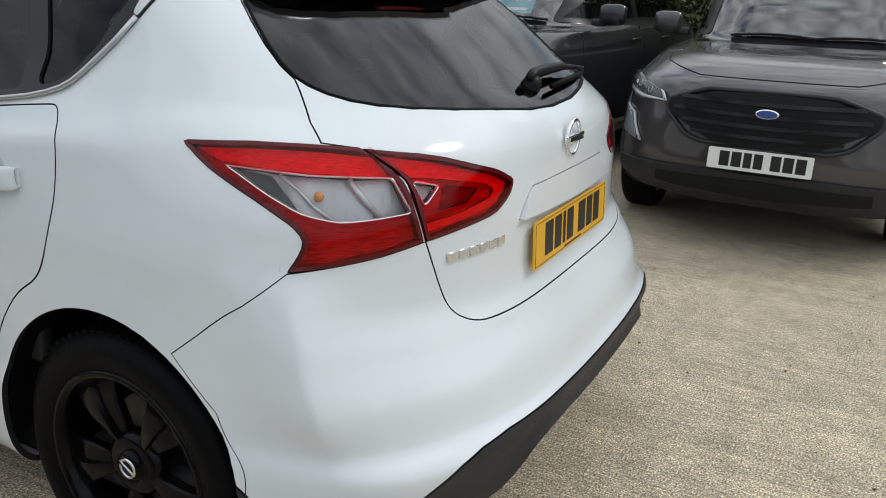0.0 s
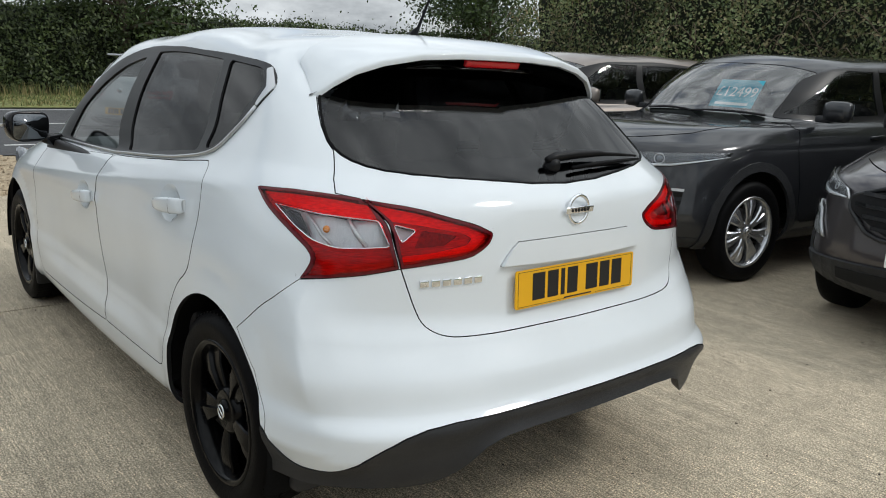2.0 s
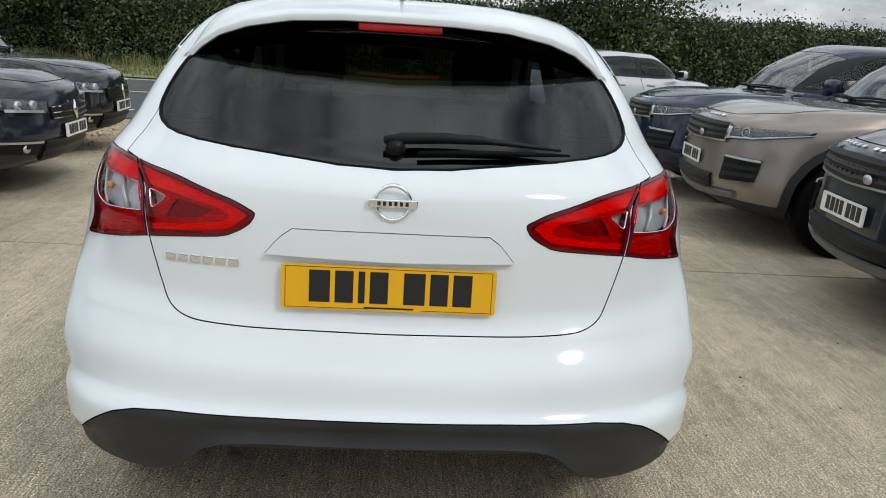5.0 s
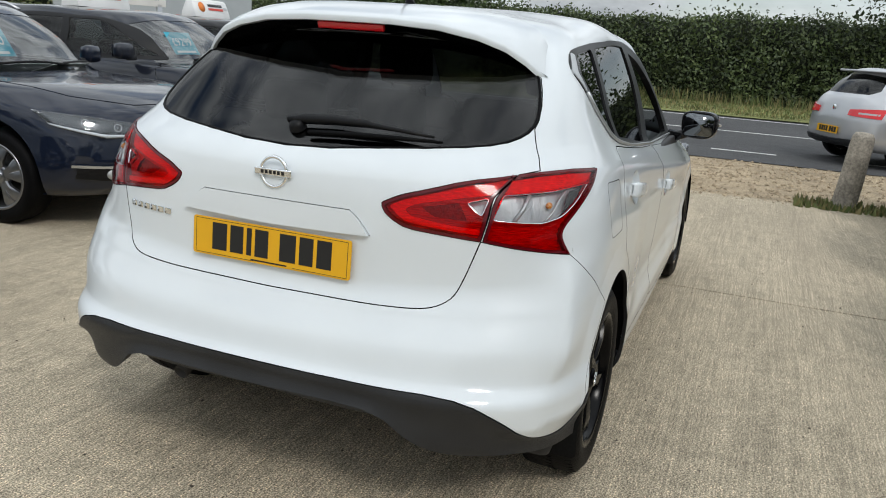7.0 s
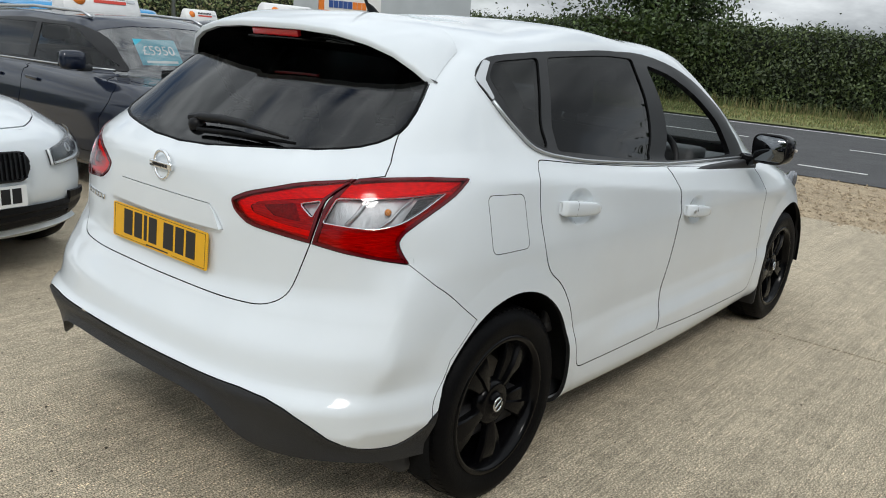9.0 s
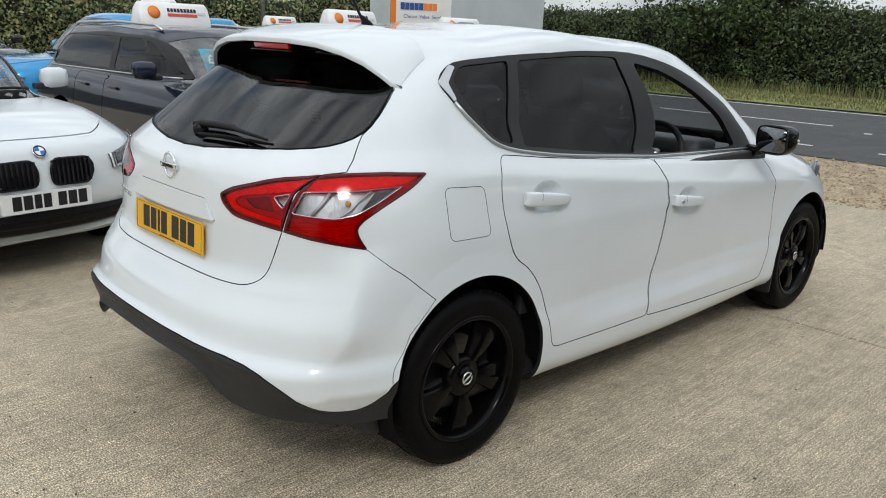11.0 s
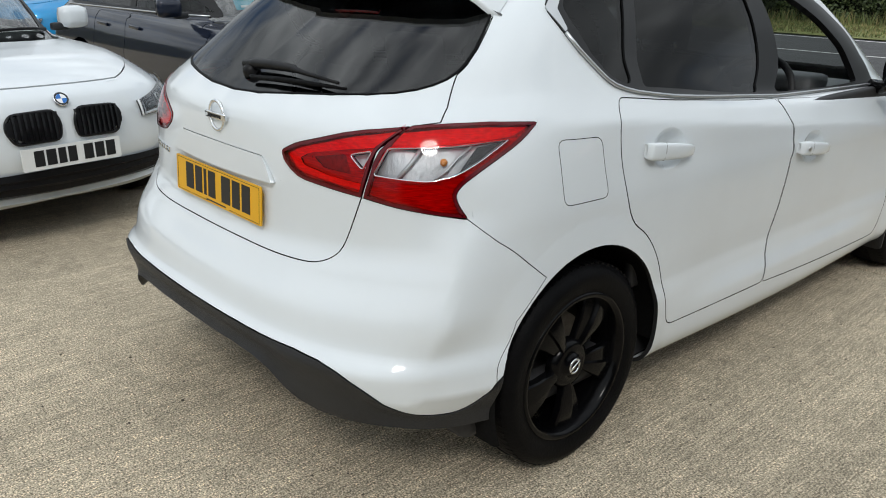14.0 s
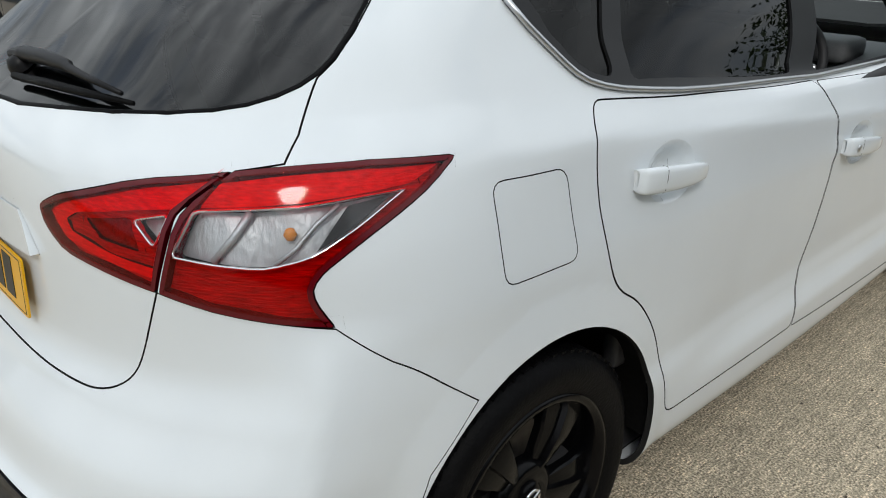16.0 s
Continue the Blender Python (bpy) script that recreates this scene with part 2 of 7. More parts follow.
def rounded(points, radius, steps=4):
    """An outline with its corners rounded."""
    out, n = [], len(points)
    for i in range(n):
        p, a, b = np.array(points[i], float), np.array(points[i - 1], float), np.array(points[(i + 1) % n], float)
        r = radius[i] if isinstance(radius, (list, tuple)) else radius
        da, db = np.linalg.norm(a - p), np.linalg.norm(b - p)
        s, e = p + (a - p) / da * min(r, da * 0.48), p + (b - p) / db * min(r, db * 0.48)
        for k in range(steps + 1):
            t = k / steps
            out.append(tuple((1 - t) ** 2 * s + 2 * t * (1 - t) * p + t * t * e))
    return out


def slopes(xs, ys):
    """Slopes of a monotone cubic through knots, along the first axis of ys."""
    h = np.diff(np.asarray(xs, float)).reshape((-1,) + (1,) * (ys.ndim - 1))
    d = np.diff(ys, axis=0) / h
    m = np.zeros_like(ys)
    total = d[:-1] + d[1:]
    flat_spot = d[:-1] * d[1:] <= 1e-12
    m[1:-1] = np.where(flat_spot, 0, 2 * d[:-1] * d[1:] / np.where(flat_spot, 1, total))
    m[0], m[-1] = d[0], d[-1]
    return m


class Shell:
    """A car body as a stack of rounded outlines. Each ring: half width, rear end, depth and fullness of the rear corner, front end,
    depth and fullness of the front corner, and heights at rear middle, rear corner, side, front corner and front middle.
    A place on it is (u, v): u from the rear middle (0) round the right side to the front middle (1), negative on the left; v is the ring."""
    REAR, FRONT = 0.34, 0.80

    def __init__(self, rings):
        self.r = np.array(rings, float)
        self.knots = np.array((0, self.REAR, 0.57, self.FRONT, 1))
        self.z = self.r[:, 7:].T
        self.zm = slopes(self.knots, self.z)
        self.shape = None

    def at(self, u, v):
        u, v = np.atleast_1d(np.asarray(u, float)), np.atleast_1d(np.asarray(v, float))
        a = np.minimum(np.abs(u), 1)
        hw, yr, dr, pr, yf, df, pf = (c[:, None] for c in self.r[:, :7].T)
        f = np.clip(a / self.REAR, 0, 1) * np.pi / 2
        s, c = np.sin(f)[None], np.cos(f)[None]
        n = (s**pr + c**pr) ** (1 / pr)
        x, y = hw * s / n, yr + dr - dr * c / n
        y = y + np.clip((a - self.REAR) / (self.FRONT - self.REAR), 0, 1) * (yf - df - yr - dr)
        g = np.clip((a - self.FRONT) / (1 - self.FRONT), 0, 1) * np.pi / 2
        s, c = np.sin(g)[None], np.abs(np.cos(g))[None]
        n = (s**pf + c**pf) ** (1 / pf)
        x, y = np.where(g > 0, hw * c / n, x), y + df * s / n
        i = np.clip(np.searchsorted(self.knots, a) - 1, 0, 3)
        h = self.knots[i + 1] - self.knots[i]
        t = (a - self.knots[i]) / h
        z = (2 * t**3 - 3 * t**2 + 1) * self.z[i].T + (t**3 - 2 * t**2 + t) * h * self.zm[i].T + (3 * t**2 - 2 * t**3) * self.z[i + 1].T + (t**3 - t**2) * h * self.zm[i + 1].T
        all3 = np.stack([x, y, z], -1)
        m = slopes(np.arange(len(self.r)), all3)
        i = np.clip(v.astype(int), 0, len(self.r) - 2)
        t = (v - i)[:, None]
        k = np.arange(len(v))
        p = (2 * t**3 - 3 * t**2 + 1) * all3[i, k] + (t**3 - 2 * t**2 + t) * m[i, k] + (3 * t**2 - 2 * t**3) * all3[i + 1, k] + (t**3 - t**2) * m[i + 1, k]
        if self.shape:
            p[:, 0] += self.shape(p[:, 0], p[:, 1], p[:, 2])
        p[:, 0] *= np.where(u < 0, -1, 1)
        return p

    def solve(self, want, axes, u, v):
        """Newton steps, many places at once, until the named coordinates are met."""
        e, top = 1e-4, len(self.r) - 1
        for _ in range(14):
            p = self.at(u, v)
            du = (self.at(np.clip(u + e, 0, 1), v) - p) / e
            dv = (self.at(u, np.clip(v + e, 0, top)) - p) / e
            miss = (want - p)[:, axes]
            du, dv = du[:, axes], dv[:, axes]
            a, b, c = (du * du).sum(1) + 1e-7, (du * dv).sum(1), (dv * dv).sum(1) + 1e-7
            g, h = (du * miss).sum(1), (dv * miss).sum(1)
            det = a * c - b * b + 1e-12
            u = np.clip(u + np.clip((c * g - b * h) / det, -0.03, 0.03), 0, 1)
            v = np.clip(v + np.clip((a * h - b * g) / det, -0.5, 0.5), 0, top)
        return u, v

    def nearest(self, q):
        if not hasattr(self, "net"):
            uu, vv = np.meshgrid(np.linspace(0, 1, 130), np.linspace(0, len(self.r) - 1, 90))
            self.net = uu.ravel(), vv.ravel(), self.at(uu.ravel(), vv.ravel())
        i = np.array([np.argmin(((self.net[2] - p) ** 2).sum(1)) for p in q])
        return self.net[0][i], self.net[1][i]

    def find(self, points):
        """The (u, v) nearest to each place."""
        p = np.array(points, float)
        q = np.abs(p[:, :1]), p[:, 1:]
        q = np.hstack(q)
        u, v = self.solve(q, [0, 1, 2], *self.nearest(q))
        return [(a if x >= 0 else -a, b) for a, b, x in zip(u, v, p[:, 0])]

    def side(self, pts, right=True):
        """(u, v) of places given as (y, z) on the flank."""
        q = np.array([(0.86 - 0.5 * max(0, z - 1.0), y, z) for y, z in pts])
        u, v = self.solve(q, [1, 2], *self.nearest(q))
        return [(a if right else -a, b) for a, b in zip(u, v)]

    def rear(self, pts):
        """(u, v) of places given as (x, z) on the tail."""
        p = np.array([(abs(x), -0.62 + 0.8 * max(0, z - 1.05), z) for x, z in pts])
        u, v = self.solve(p, [0, 2], *self.nearest(p))
        return [(a if x >= 0 else -a, b) for a, b, (x, z) in zip(u, v, pts)]

    def scale(self, uv):
        """Metres for a step in u and in v, at many places."""
        e, uv = 1e-3, np.array(uv, float)
        u, v = uv[:, 0], np.clip(uv[:, 1], 0, len(self.r) - 1.01)
        p = self.at(u, v)
        a, b = np.linalg.norm(self.at(u + e, v) - p, axis=1) / e, np.linalg.norm(self.at(u, v + e) - p, axis=1) / e
        return np.stack([np.where(np.abs(u) > 1, 99, np.maximum(a, 0.05)), np.maximum(b, 0.01)], 1)

    def grown(self, poly, d):
        """An outline moved outwards by d metres."""
        c = np.array(poly)
        sc = self.scale(poly)
        area = np.sum(c[:, 0] * np.roll(c[:, 1], -1) - np.roll(c[:, 0], -1) * c[:, 1])
        out, n = [], len(c)
        for i in range(n):
            s = sc[i]
            e1, e2 = (c[i] - c[i - 1]) * s, (c[(i + 1) % n] - c[i]) * s
            n1, n2 = np.array((e1[1], -e1[0])), np.array((e2[1], -e2[0]))
            n1, n2 = n1 / (np.linalg.norm(n1) + 1e-9), n2 / (np.linalg.norm(n2) + 1e-9)
            nn = n1 + n2
            nn = nn / max(nn @ nn / 2, 0.5) if nn @ nn > 1e-6 else n1
            out.append(tuple(c[i] + np.sign(area) * d * nn / s))
        return out

    def offset(self, uvs, d):
        """Places d metres outside the surface."""
        uv = np.array(uvs, float)
        e = 2e-3
        u, v = uv[:, 0], np.clip(uv[:, 1], 0.0, len(self.r) - 1 - e)
        sg = np.where(u > 0.99, -1.0, 1.0)
        p, pu, pv = self.at(u, v), self.at(u + e * sg, v), self.at(u, v + e)
        nrm = np.cross((pu - p) * sg[:, None], pv - p)
        nrm /= np.linalg.norm(nrm, axis=1)[:, None] + 1e-12
        return p + np.reshape(d, (-1, 1)) * nrm


def inside(poly, x, y):
    hit, n = False, len(poly)
    for i in range(n):
        (x1, y1), (x2, y2) = poly[i - 1], poly[i]
        if (y1 > y) != (y2 > y) and x < (x2 - x1) * (y - y1) / (y2 - y1) + x1:
            hit = not hit
    return hit


class Sheet:
    """The shell laid flat as a fine grid in (u, v), to be cut along outlines and then parted into panels."""

    def __init__(self, shell, nu, per_ring):
        self.shell, self.zones, self.cells = shell, [], {}
        self.nu, self.nv, self.top = 2 * nu, int((len(shell.r) - 1) * per_ring), len(shell.r) - 1
        self.du, self.dv = 2.0 / self.nu, self.top / self.nv

    def quad(self, i, j):
        u0, u1, v0, v1 = i * self.du - 1, (i + 1) * self.du - 1, j * self.dv, (j + 1) * self.dv
        return [(u0, v0), (u1, v0), (u1, v1), (u0, v1)]

    def cut(self, poly):
        n = len(poly)
        for k in range(n):
            (ax, ay), (bx, by) = poly[k - 1], poly[k]
            nx, ny = by - ay, ax - bx
            size = math.hypot(nx, ny)
            if size < 1e-8:
                continue
            nx, ny = nx / size, ny / size
            for i in range(max(0, int((min(ax, bx) + 1) / self.du - 1e-6)), min(self.nu - 1, int((max(ax, bx) + 1) / self.du + 1e-6)) + 1):
                for j in range(max(0, int(min(ay, by) / self.dv - 1e-6)), min(self.nv - 1, int(max(ay, by) / self.dv + 1e-6)) + 1):
                    pieces = self.cells.get((i, j)) or [self.quad(i, j)]
                    out = []
                    for piece in pieces:
                        d = [(x - ax) * nx + (y - ay) * ny for x, y in piece]
                        if max(d) < 1e-6 or min(d) > -1e-6:
                            out.append(piece)
                            continue
                        plus, minus = [], []
                        for q in range(len(piece)):
                            p0, p1, d0, d1 = piece[q - 1], piece[q], d[q - 1], d[q]
                            if (d0 > 0) != (d1 > 0):
                                t = d0 / (d0 - d1)
                                mid = (p0[0] + t * (p1[0] - p0[0]), p0[1] + t * (p1[1] - p0[1]))
                                plus.append(mid)
                                minus.append(mid)
                            (plus if d1 > 0 else minus).append(p1)
                        out += [p for p in (plus, minus) if len(p) > 2]
                    self.cells[i, j] = out

    def zone(self, name, poly, gap=0.0):
        """A panel inside an outline; past it a joint of that width is left open. Zones named first win."""
        if gap:
            inner, outer = self.shell.grown(poly, -gap / 2), self.shell.grown(poly, gap / 2)
            self.cut(inner)
            self.cut(outer)
            self.zones += [(name, inner), ("", outer)]
        else:
            self.cut(poly)
            self.zones.append((name, poly))

    def part_up(self, rest="body"):
        """For each zone its places (u, v) and faces."""
        boxes = [(n, p, *np.array(p).min(0), *np.array(p).max(0)) for n, p in self.zones]
        out = {}
        for i in range(self.nu):
            for j in range(self.nv):
                for piece in self.cells.get((i, j)) or [self.quad(i, j)]:
                    x, y = sum(p[0] for p in piece) / len(piece), sum(p[1] for p in piece) / len(piece)
                    name = rest
                    for n, p, x0, y0, x1, y1 in boxes:
                        if x0 <= x <= x1 and y0 <= y <= y1 and inside(p, x, y):
                            name = n
                            break
                    if not name:
                        continue
                    index, uv, polys = out.setdefault(name, ({}, [], []))
                    ids = []
                    for p in piece:
                        key = (round(p[0] * 2e5), round(p[1] * 2e4))
                        if key not in index:
                            index[key] = len(uv)
                            uv.append(p)
                        if not ids or ids[-1] != index[key]:
                            ids.append(index[key])
                    if ids[0] == ids[-1]:
                        ids.pop()
                    if len(ids) > 2:
                        polys.append(ids)
        return {n: (np.array(uv), polys) for n, (_, uv, polys) in out.items()}


def skin(name, shell, data, mat, parent, out=0.0, thick=0.0, label="", rim=None, flat=0.0, natural=False):
    """A panel of the shell as an object, moved out by so much, with a rim of that depth turned inwards round its edges."""
    uv, polys = data
    out = out(uv) if callable(out) else out
    top = shell.offset(uv, out)
    normal = shell.offset(uv, out + 0.01) - top
    normal /= np.linalg.norm(normal, axis=1)[:, None] + 1e-12
    if flat:
        normal = (1 - flat) * normal + flat * normal.mean(0)
        normal /= np.linalg.norm(normal, axis=1)[:, None]
    co, faces, smooth = [tuple(c) for c in top], list(polys), len(polys)
    if thick:
        used = {}
        for f in polys:
            for a, b in zip(f, f[1:] + f[:1]):
                used[a, b] = 1
        low = shell.offset(uv, out - thick)
        made = {}
        for a, b in used:
            if (b, a) not in used:
                for k in (a, b):
                    if k not in made:
                        made[k] = len(co)
                        co += [tuple(top[k]), tuple(low[k])]
                faces.append([made[b], made[a], made[a] + 1, made[b] + 1])
    me = bpy.data.meshes.new(name)
    me.from_pydata(co, [], faces)
    me.materials.append(mat)
    me.polygons.foreach_set("use_smooth", [k < smooth for k in range(len(faces))])
    if rim:
        me.materials.append(rim)
        me.polygons.foreach_set("material_index", [int(k >= smooth) for k in range(len(faces))])
    me.update()
    if natural:
        return part(name, me, None, parent, label)
    loops = np.zeros(len(me.loops), int)
    me.loops.foreach_get("vertex_index", loops)
    normals = np.zeros((len(loops), 3))
    cut_at = sum(len(f) for f in polys)
    normals[:cut_at] = normal[loops[:cut_at]]
    if len(faces) > smooth:
        fn = np.zeros(len(faces) * 3)
        me.polygons.foreach_get("normal", fn)
        normals[cut_at:] = np.repeat(fn.reshape(-1, 3)[smooth:], 4, axis=0)
    me.normals_split_custom_set([tuple(v) for v in normals])
    return part(name, me, None, parent, label)


def band(shell, uvs, width, out, closed=False, bm=None):
    """A raised bead along a line on the shell."""
    return tube([tuple(p) for p in shell.offset(uvs, out)], width / 2, 6, closed, bm)


def thing(name, label, category, group="", m=None):
    """An Empty at the base of a thing, which parents its parts."""
    ob = new(name)
    if m is not None:
        ob.matrix_world = m
    return tagged(ob, label, category, group)


def disc_outline(cy, cz, r, steps=40, start=0.0):
    return [(cy + r * math.cos(start + 2 * math.pi * k / steps), cz + r * math.sin(start + 2 * math.pi * k / steps)) for k in range(steps)]


def blade_spokes(sp, rim_r, front):
    """Five broad wedge-shaped spokes, each folded along a ridge, with narrow windows between."""
    for k in range(5):
        a0 = math.radians(57 + 72 * k)
        own, prev = bmesh.new(), None
        for t, half, dx in ((0.0, 0.020, -0.004), (0.20, 0.026, 0.006), (0.55, 0.046, 0.012), (0.85, 0.064, 0.008), (1.0, 0.073, -0.006)):
            rr = 0.046 + t * (rim_r - 0.012 - 0.046)
            cy, cz, ty, tz = rr * math.cos(a0), rr * math.sin(a0), -math.sin(a0), math.cos(a0)
            ring = [own.verts.new((front + dx + ex, cy + ty * half * q, cz + tz * half * q)) for q, ex in ((-1.0, -0.034), (-1.0, -0.012), (-0.90, -0.007), (-0.10, 0.0), (0.04, -0.001), (0.12, -0.012), (0.90, -0.016), (1.0, -0.021), (1.0, -0.038))]
            if prev:
                for i in range(9):
                    own.faces.new((prev[i], prev[(i + 1) % 9], ring[(i + 1) % 9], ring[i]))
            prev = ring
        bmesh.ops.recalc_face_normals(own, faces=own.faces)
        joined(sp, own)


def wheel(parent, x, y, r, width, rim_r, side, rim_mat, spokes=5, twin=True, cap_mat=None, detail=True, blades=False):
    """A wheel at its hub; side is +1 where its face looks to +x."""
    m = pose(x, y, r) @ Matrix.Diagonal((side, 1, 1, 1))
    hub = part("wheel", bmesh.new(), None, parent)
    hub.matrix_local = m
    w = width / 2
    tyre = turned([(-w * 0.8, rim_r), (-w * 0.98, rim_r + 0.3 * (r - rim_r)), (-w, r - 0.035), (-w * 0.82, r - 0.008), (-w * 0.5, r), (w * 0.5, r),
                   (w * 0.82, r - 0.008), (w * 0.97, r - 0.03), (w * 1.0, rim_r + 0.55 * (r - rim_r)), (w * 0.96, rim_r + 0.22 * (r - rim_r)), (w * 0.86, rim_r - 0.002)], 64)
    part("tyre", tyre, RUBBER, hub)
    if detail:
        tread = bmesh.new()
        for k in range(72):
            a = 2 * math.pi * k / 72
            for sx, off, low in ((-0.60, 0.0, 0.0085), (0.60, 0.04, 0.0085), (0.0, 0.02, 0.0055)):
                box((width * 0.18, 0.019, 0.012), (sx * w, (r - low) * math.cos(a + off), (r - low) * math.sin(a + off)), (math.degrees(a + off) + 90, 0, 12 * (1 if sx > 0 else -1)), 0, tread)
        part("tread", tread, RUBBER, hub, smooth=False)["kind"] = "stuff"
    barrel = turned([(-w * 0.8, rim_r), (-w * 0.75, rim_r - 0.02), (w * 0.5, rim_r - 0.028), (w * 0.8, rim_r - 0.016), (w * 0.92, rim_r - 0.010), (w * 0.93, rim_r + 0.004), (w * 0.84, rim_r + 0.006)], 64)
    part("rim", barrel, rim_mat, hub)
    disc = turned([(-0.005, 0.0), (-0.005, rim_r * 0.62), (-0.02, rim_r * 0.62), (-0.02, 0.0)], 40)
    sharp(part("brake_disc", disc, DISC_STEEL, hub))
    back = turned([(-w * 0.62, 0.0), (-w * 0.62, rim_r - 0.024)], 40)
    part("brake_shield", back, DARK_GAP, hub)
    sp = bmesh.new()
    front = w * 0.70
    if blades:
        blade_spokes(sp, rim_r, front)
    for k in range(0 if blades else spokes):
        a0 = 2 * math.pi * k / spokes + math.pi / 2
        for da in ((-1.25 / spokes, 1.25 / spokes) if twin else (0.0,)):
            own = bmesh.new()
            wide0, wide1 = (0.26 / spokes, 0.44 / spokes) if twin else (0.060, 0.085)
            r0, r1 = 0.050, rim_r - 0.014
            skew = da * 0.95
            pts = []
            for t, wd, dx in ((0, wide0, 0.0), (0.35, wide0 * 0.95, 0.012), (0.75, wide1 * 0.9, 0.012), (1, wide1, -0.004)):
                rr = r0 + t * (r1 - r0)
                a = a0 + da * 0.55 + skew * 0.42 * t
                pts.append((rr, a, wd, front + dx))
            prev = None
            for rr, a, wd, fx in pts:
                cy, cz, ty, tz = rr * math.cos(a), rr * math.sin(a), -math.sin(a), math.cos(a)
                ring = [own.verts.new((fx + ex, cy + ty * wd * q, cz + tz * wd * q)) for q, ex in ((-0.5, -0.030), (-0.5, -0.008), (-0.32, 0.0), (0.32, 0.0), (0.5, -0.008), (0.5, -0.030))]
                if prev:
                    for i in range(6):
                        own.faces.new((prev[i], prev[(i + 1) % 6], ring[(i + 1) % 6], ring[i]))
                prev = ring
            bmesh.ops.recalc_face_normals(own, faces=own.faces)
            joined(sp, own)
    sharp(part("spokes", sp, rim_mat, hub), 30)
    cap = turned([(front - 0.035, 0.078), (front - 0.005, 0.074), (front + 0.002, 0.058), (front - 0.004, 0.040), (front + 0.006, 0.034), (front + 0.012, 0.024), (front + 0.012, 0.0)], 32)
    part("hub", cap, rim_mat, hub)
    ring = turned([(front + 0.0125, 0.0245), (front + 0.0145, 0.0235), (front + 0.0145, 0.0195), (front + 0.0125, 0.0185)], 28)
    box((0.003, 0.050, 0.0085), (front + 0.0135, 0, 0), (30, 0, 0), 0, ring)
    part("centre_badge", ring, cap_mat or CHROME, hub)
    nuts = bmesh.new()
    for k in range(5):
        a = 2 * math.pi * (k + 0.5) / 5
        turned([(front - 0.03, 0.011), (front - 0.012, 0.011), (front - 0.010, 0.008), (front - 0.010, 0.0)], 8, "X", nuts, pose(0, 0.056 * math.cos(a), 0.056 * math.sin(a)))
    part("wheel_nuts", nuts, rim_mat, hub, smooth=False)
    return hub


def seat(parent, x, y, z, width=0.50):
    s = part("seat", box((width, 0.50, 0.16), (0, 0.02, 0), (4, 0, 0), 0.06), CLOTH, parent)
    s.location = (x, y, z)
    b = box((width * 0.96, 0.13, 0.56), (0, -0.27, 0.33), (14, 0, 0), 0.055)
    box((width * 0.22, 0.16, 0.48), (-width * 0.42, -0.24, 0.31), (14, 0, 8), 0.05, b)
    box((width * 0.22, 0.16, 0.48), (width * 0.42, -0.24, 0.31), (14, 0, -8), 0.05, b)
    part("backrest", b, CLOTH, s)
    h = box((width * 0.52, 0.105, 0.20), (0, -0.37, 0.75), (10, 0, 0), 0.05)
    part("headrest", h, CLOTH, s)
    t = tube([(-0.07, -0.35, 0.56), (-0.07, -0.365, 0.68)], 0.007)
    tube([(0.07, -0.35, 0.56), (0.07, -0.365, 0.68)], 0.007, bm=t)
    part("headrest_posts", t, CHROME, s)
    return s


# ---- the white hatchback ----
# ring: half width, rear end, rear corner depth, fullness, front end, front corner depth, fullness, heights (rear, rear corner, side, front corner, front)
LOWER = [
    (0.790, -0.60, 0.50, 3.0, 3.40, 0.60, 2.6, 0.250, 0.215, 0.175, 0.20, 0.20),
    (0.835, -0.70, 0.55, 3.0, 3.50, 0.70, 2.6, 0.285, 0.235, 0.195, 0.22, 0.22),
    (0.868, -0.765, 0.58, 3.2, 3.55, 0.80, 2.6, 0.355, 0.300, 0.260, 0.29, 0.30),
    (0.876, -0.800, 0.60, 3.2, 3.57, 0.85, 2.6, 0.470, 0.440, 0.420, 0.44, 0.45),
    (0.868, -0.768, 0.60, 3.1, 3.57, 0.88, 2.5, 0.520, 0.512, 0.495, 0.505, 0.505),
    (0.870, -0.748, 0.60, 3.1, 3.57, 0.90, 2.5, 0.580, 0.600, 0.580, 0.57, 0.56),
    (0.870, -0.698, 0.58, 3.0, 3.55, 0.95, 2.5, 0.655, 0.700, 0.700, 0.67, 0.64),
    (0.868, -0.662, 0.60, 3.0, 3.50, 1.00, 2.4, 0.720, 0.800, 0.790, 0.76, 0.71),
    (0.850, -0.655, 0.60, 3.0, 3.42, 1.10, 2.4, 0.900, 0.920, 0.880, 0.84, 0.77),
]
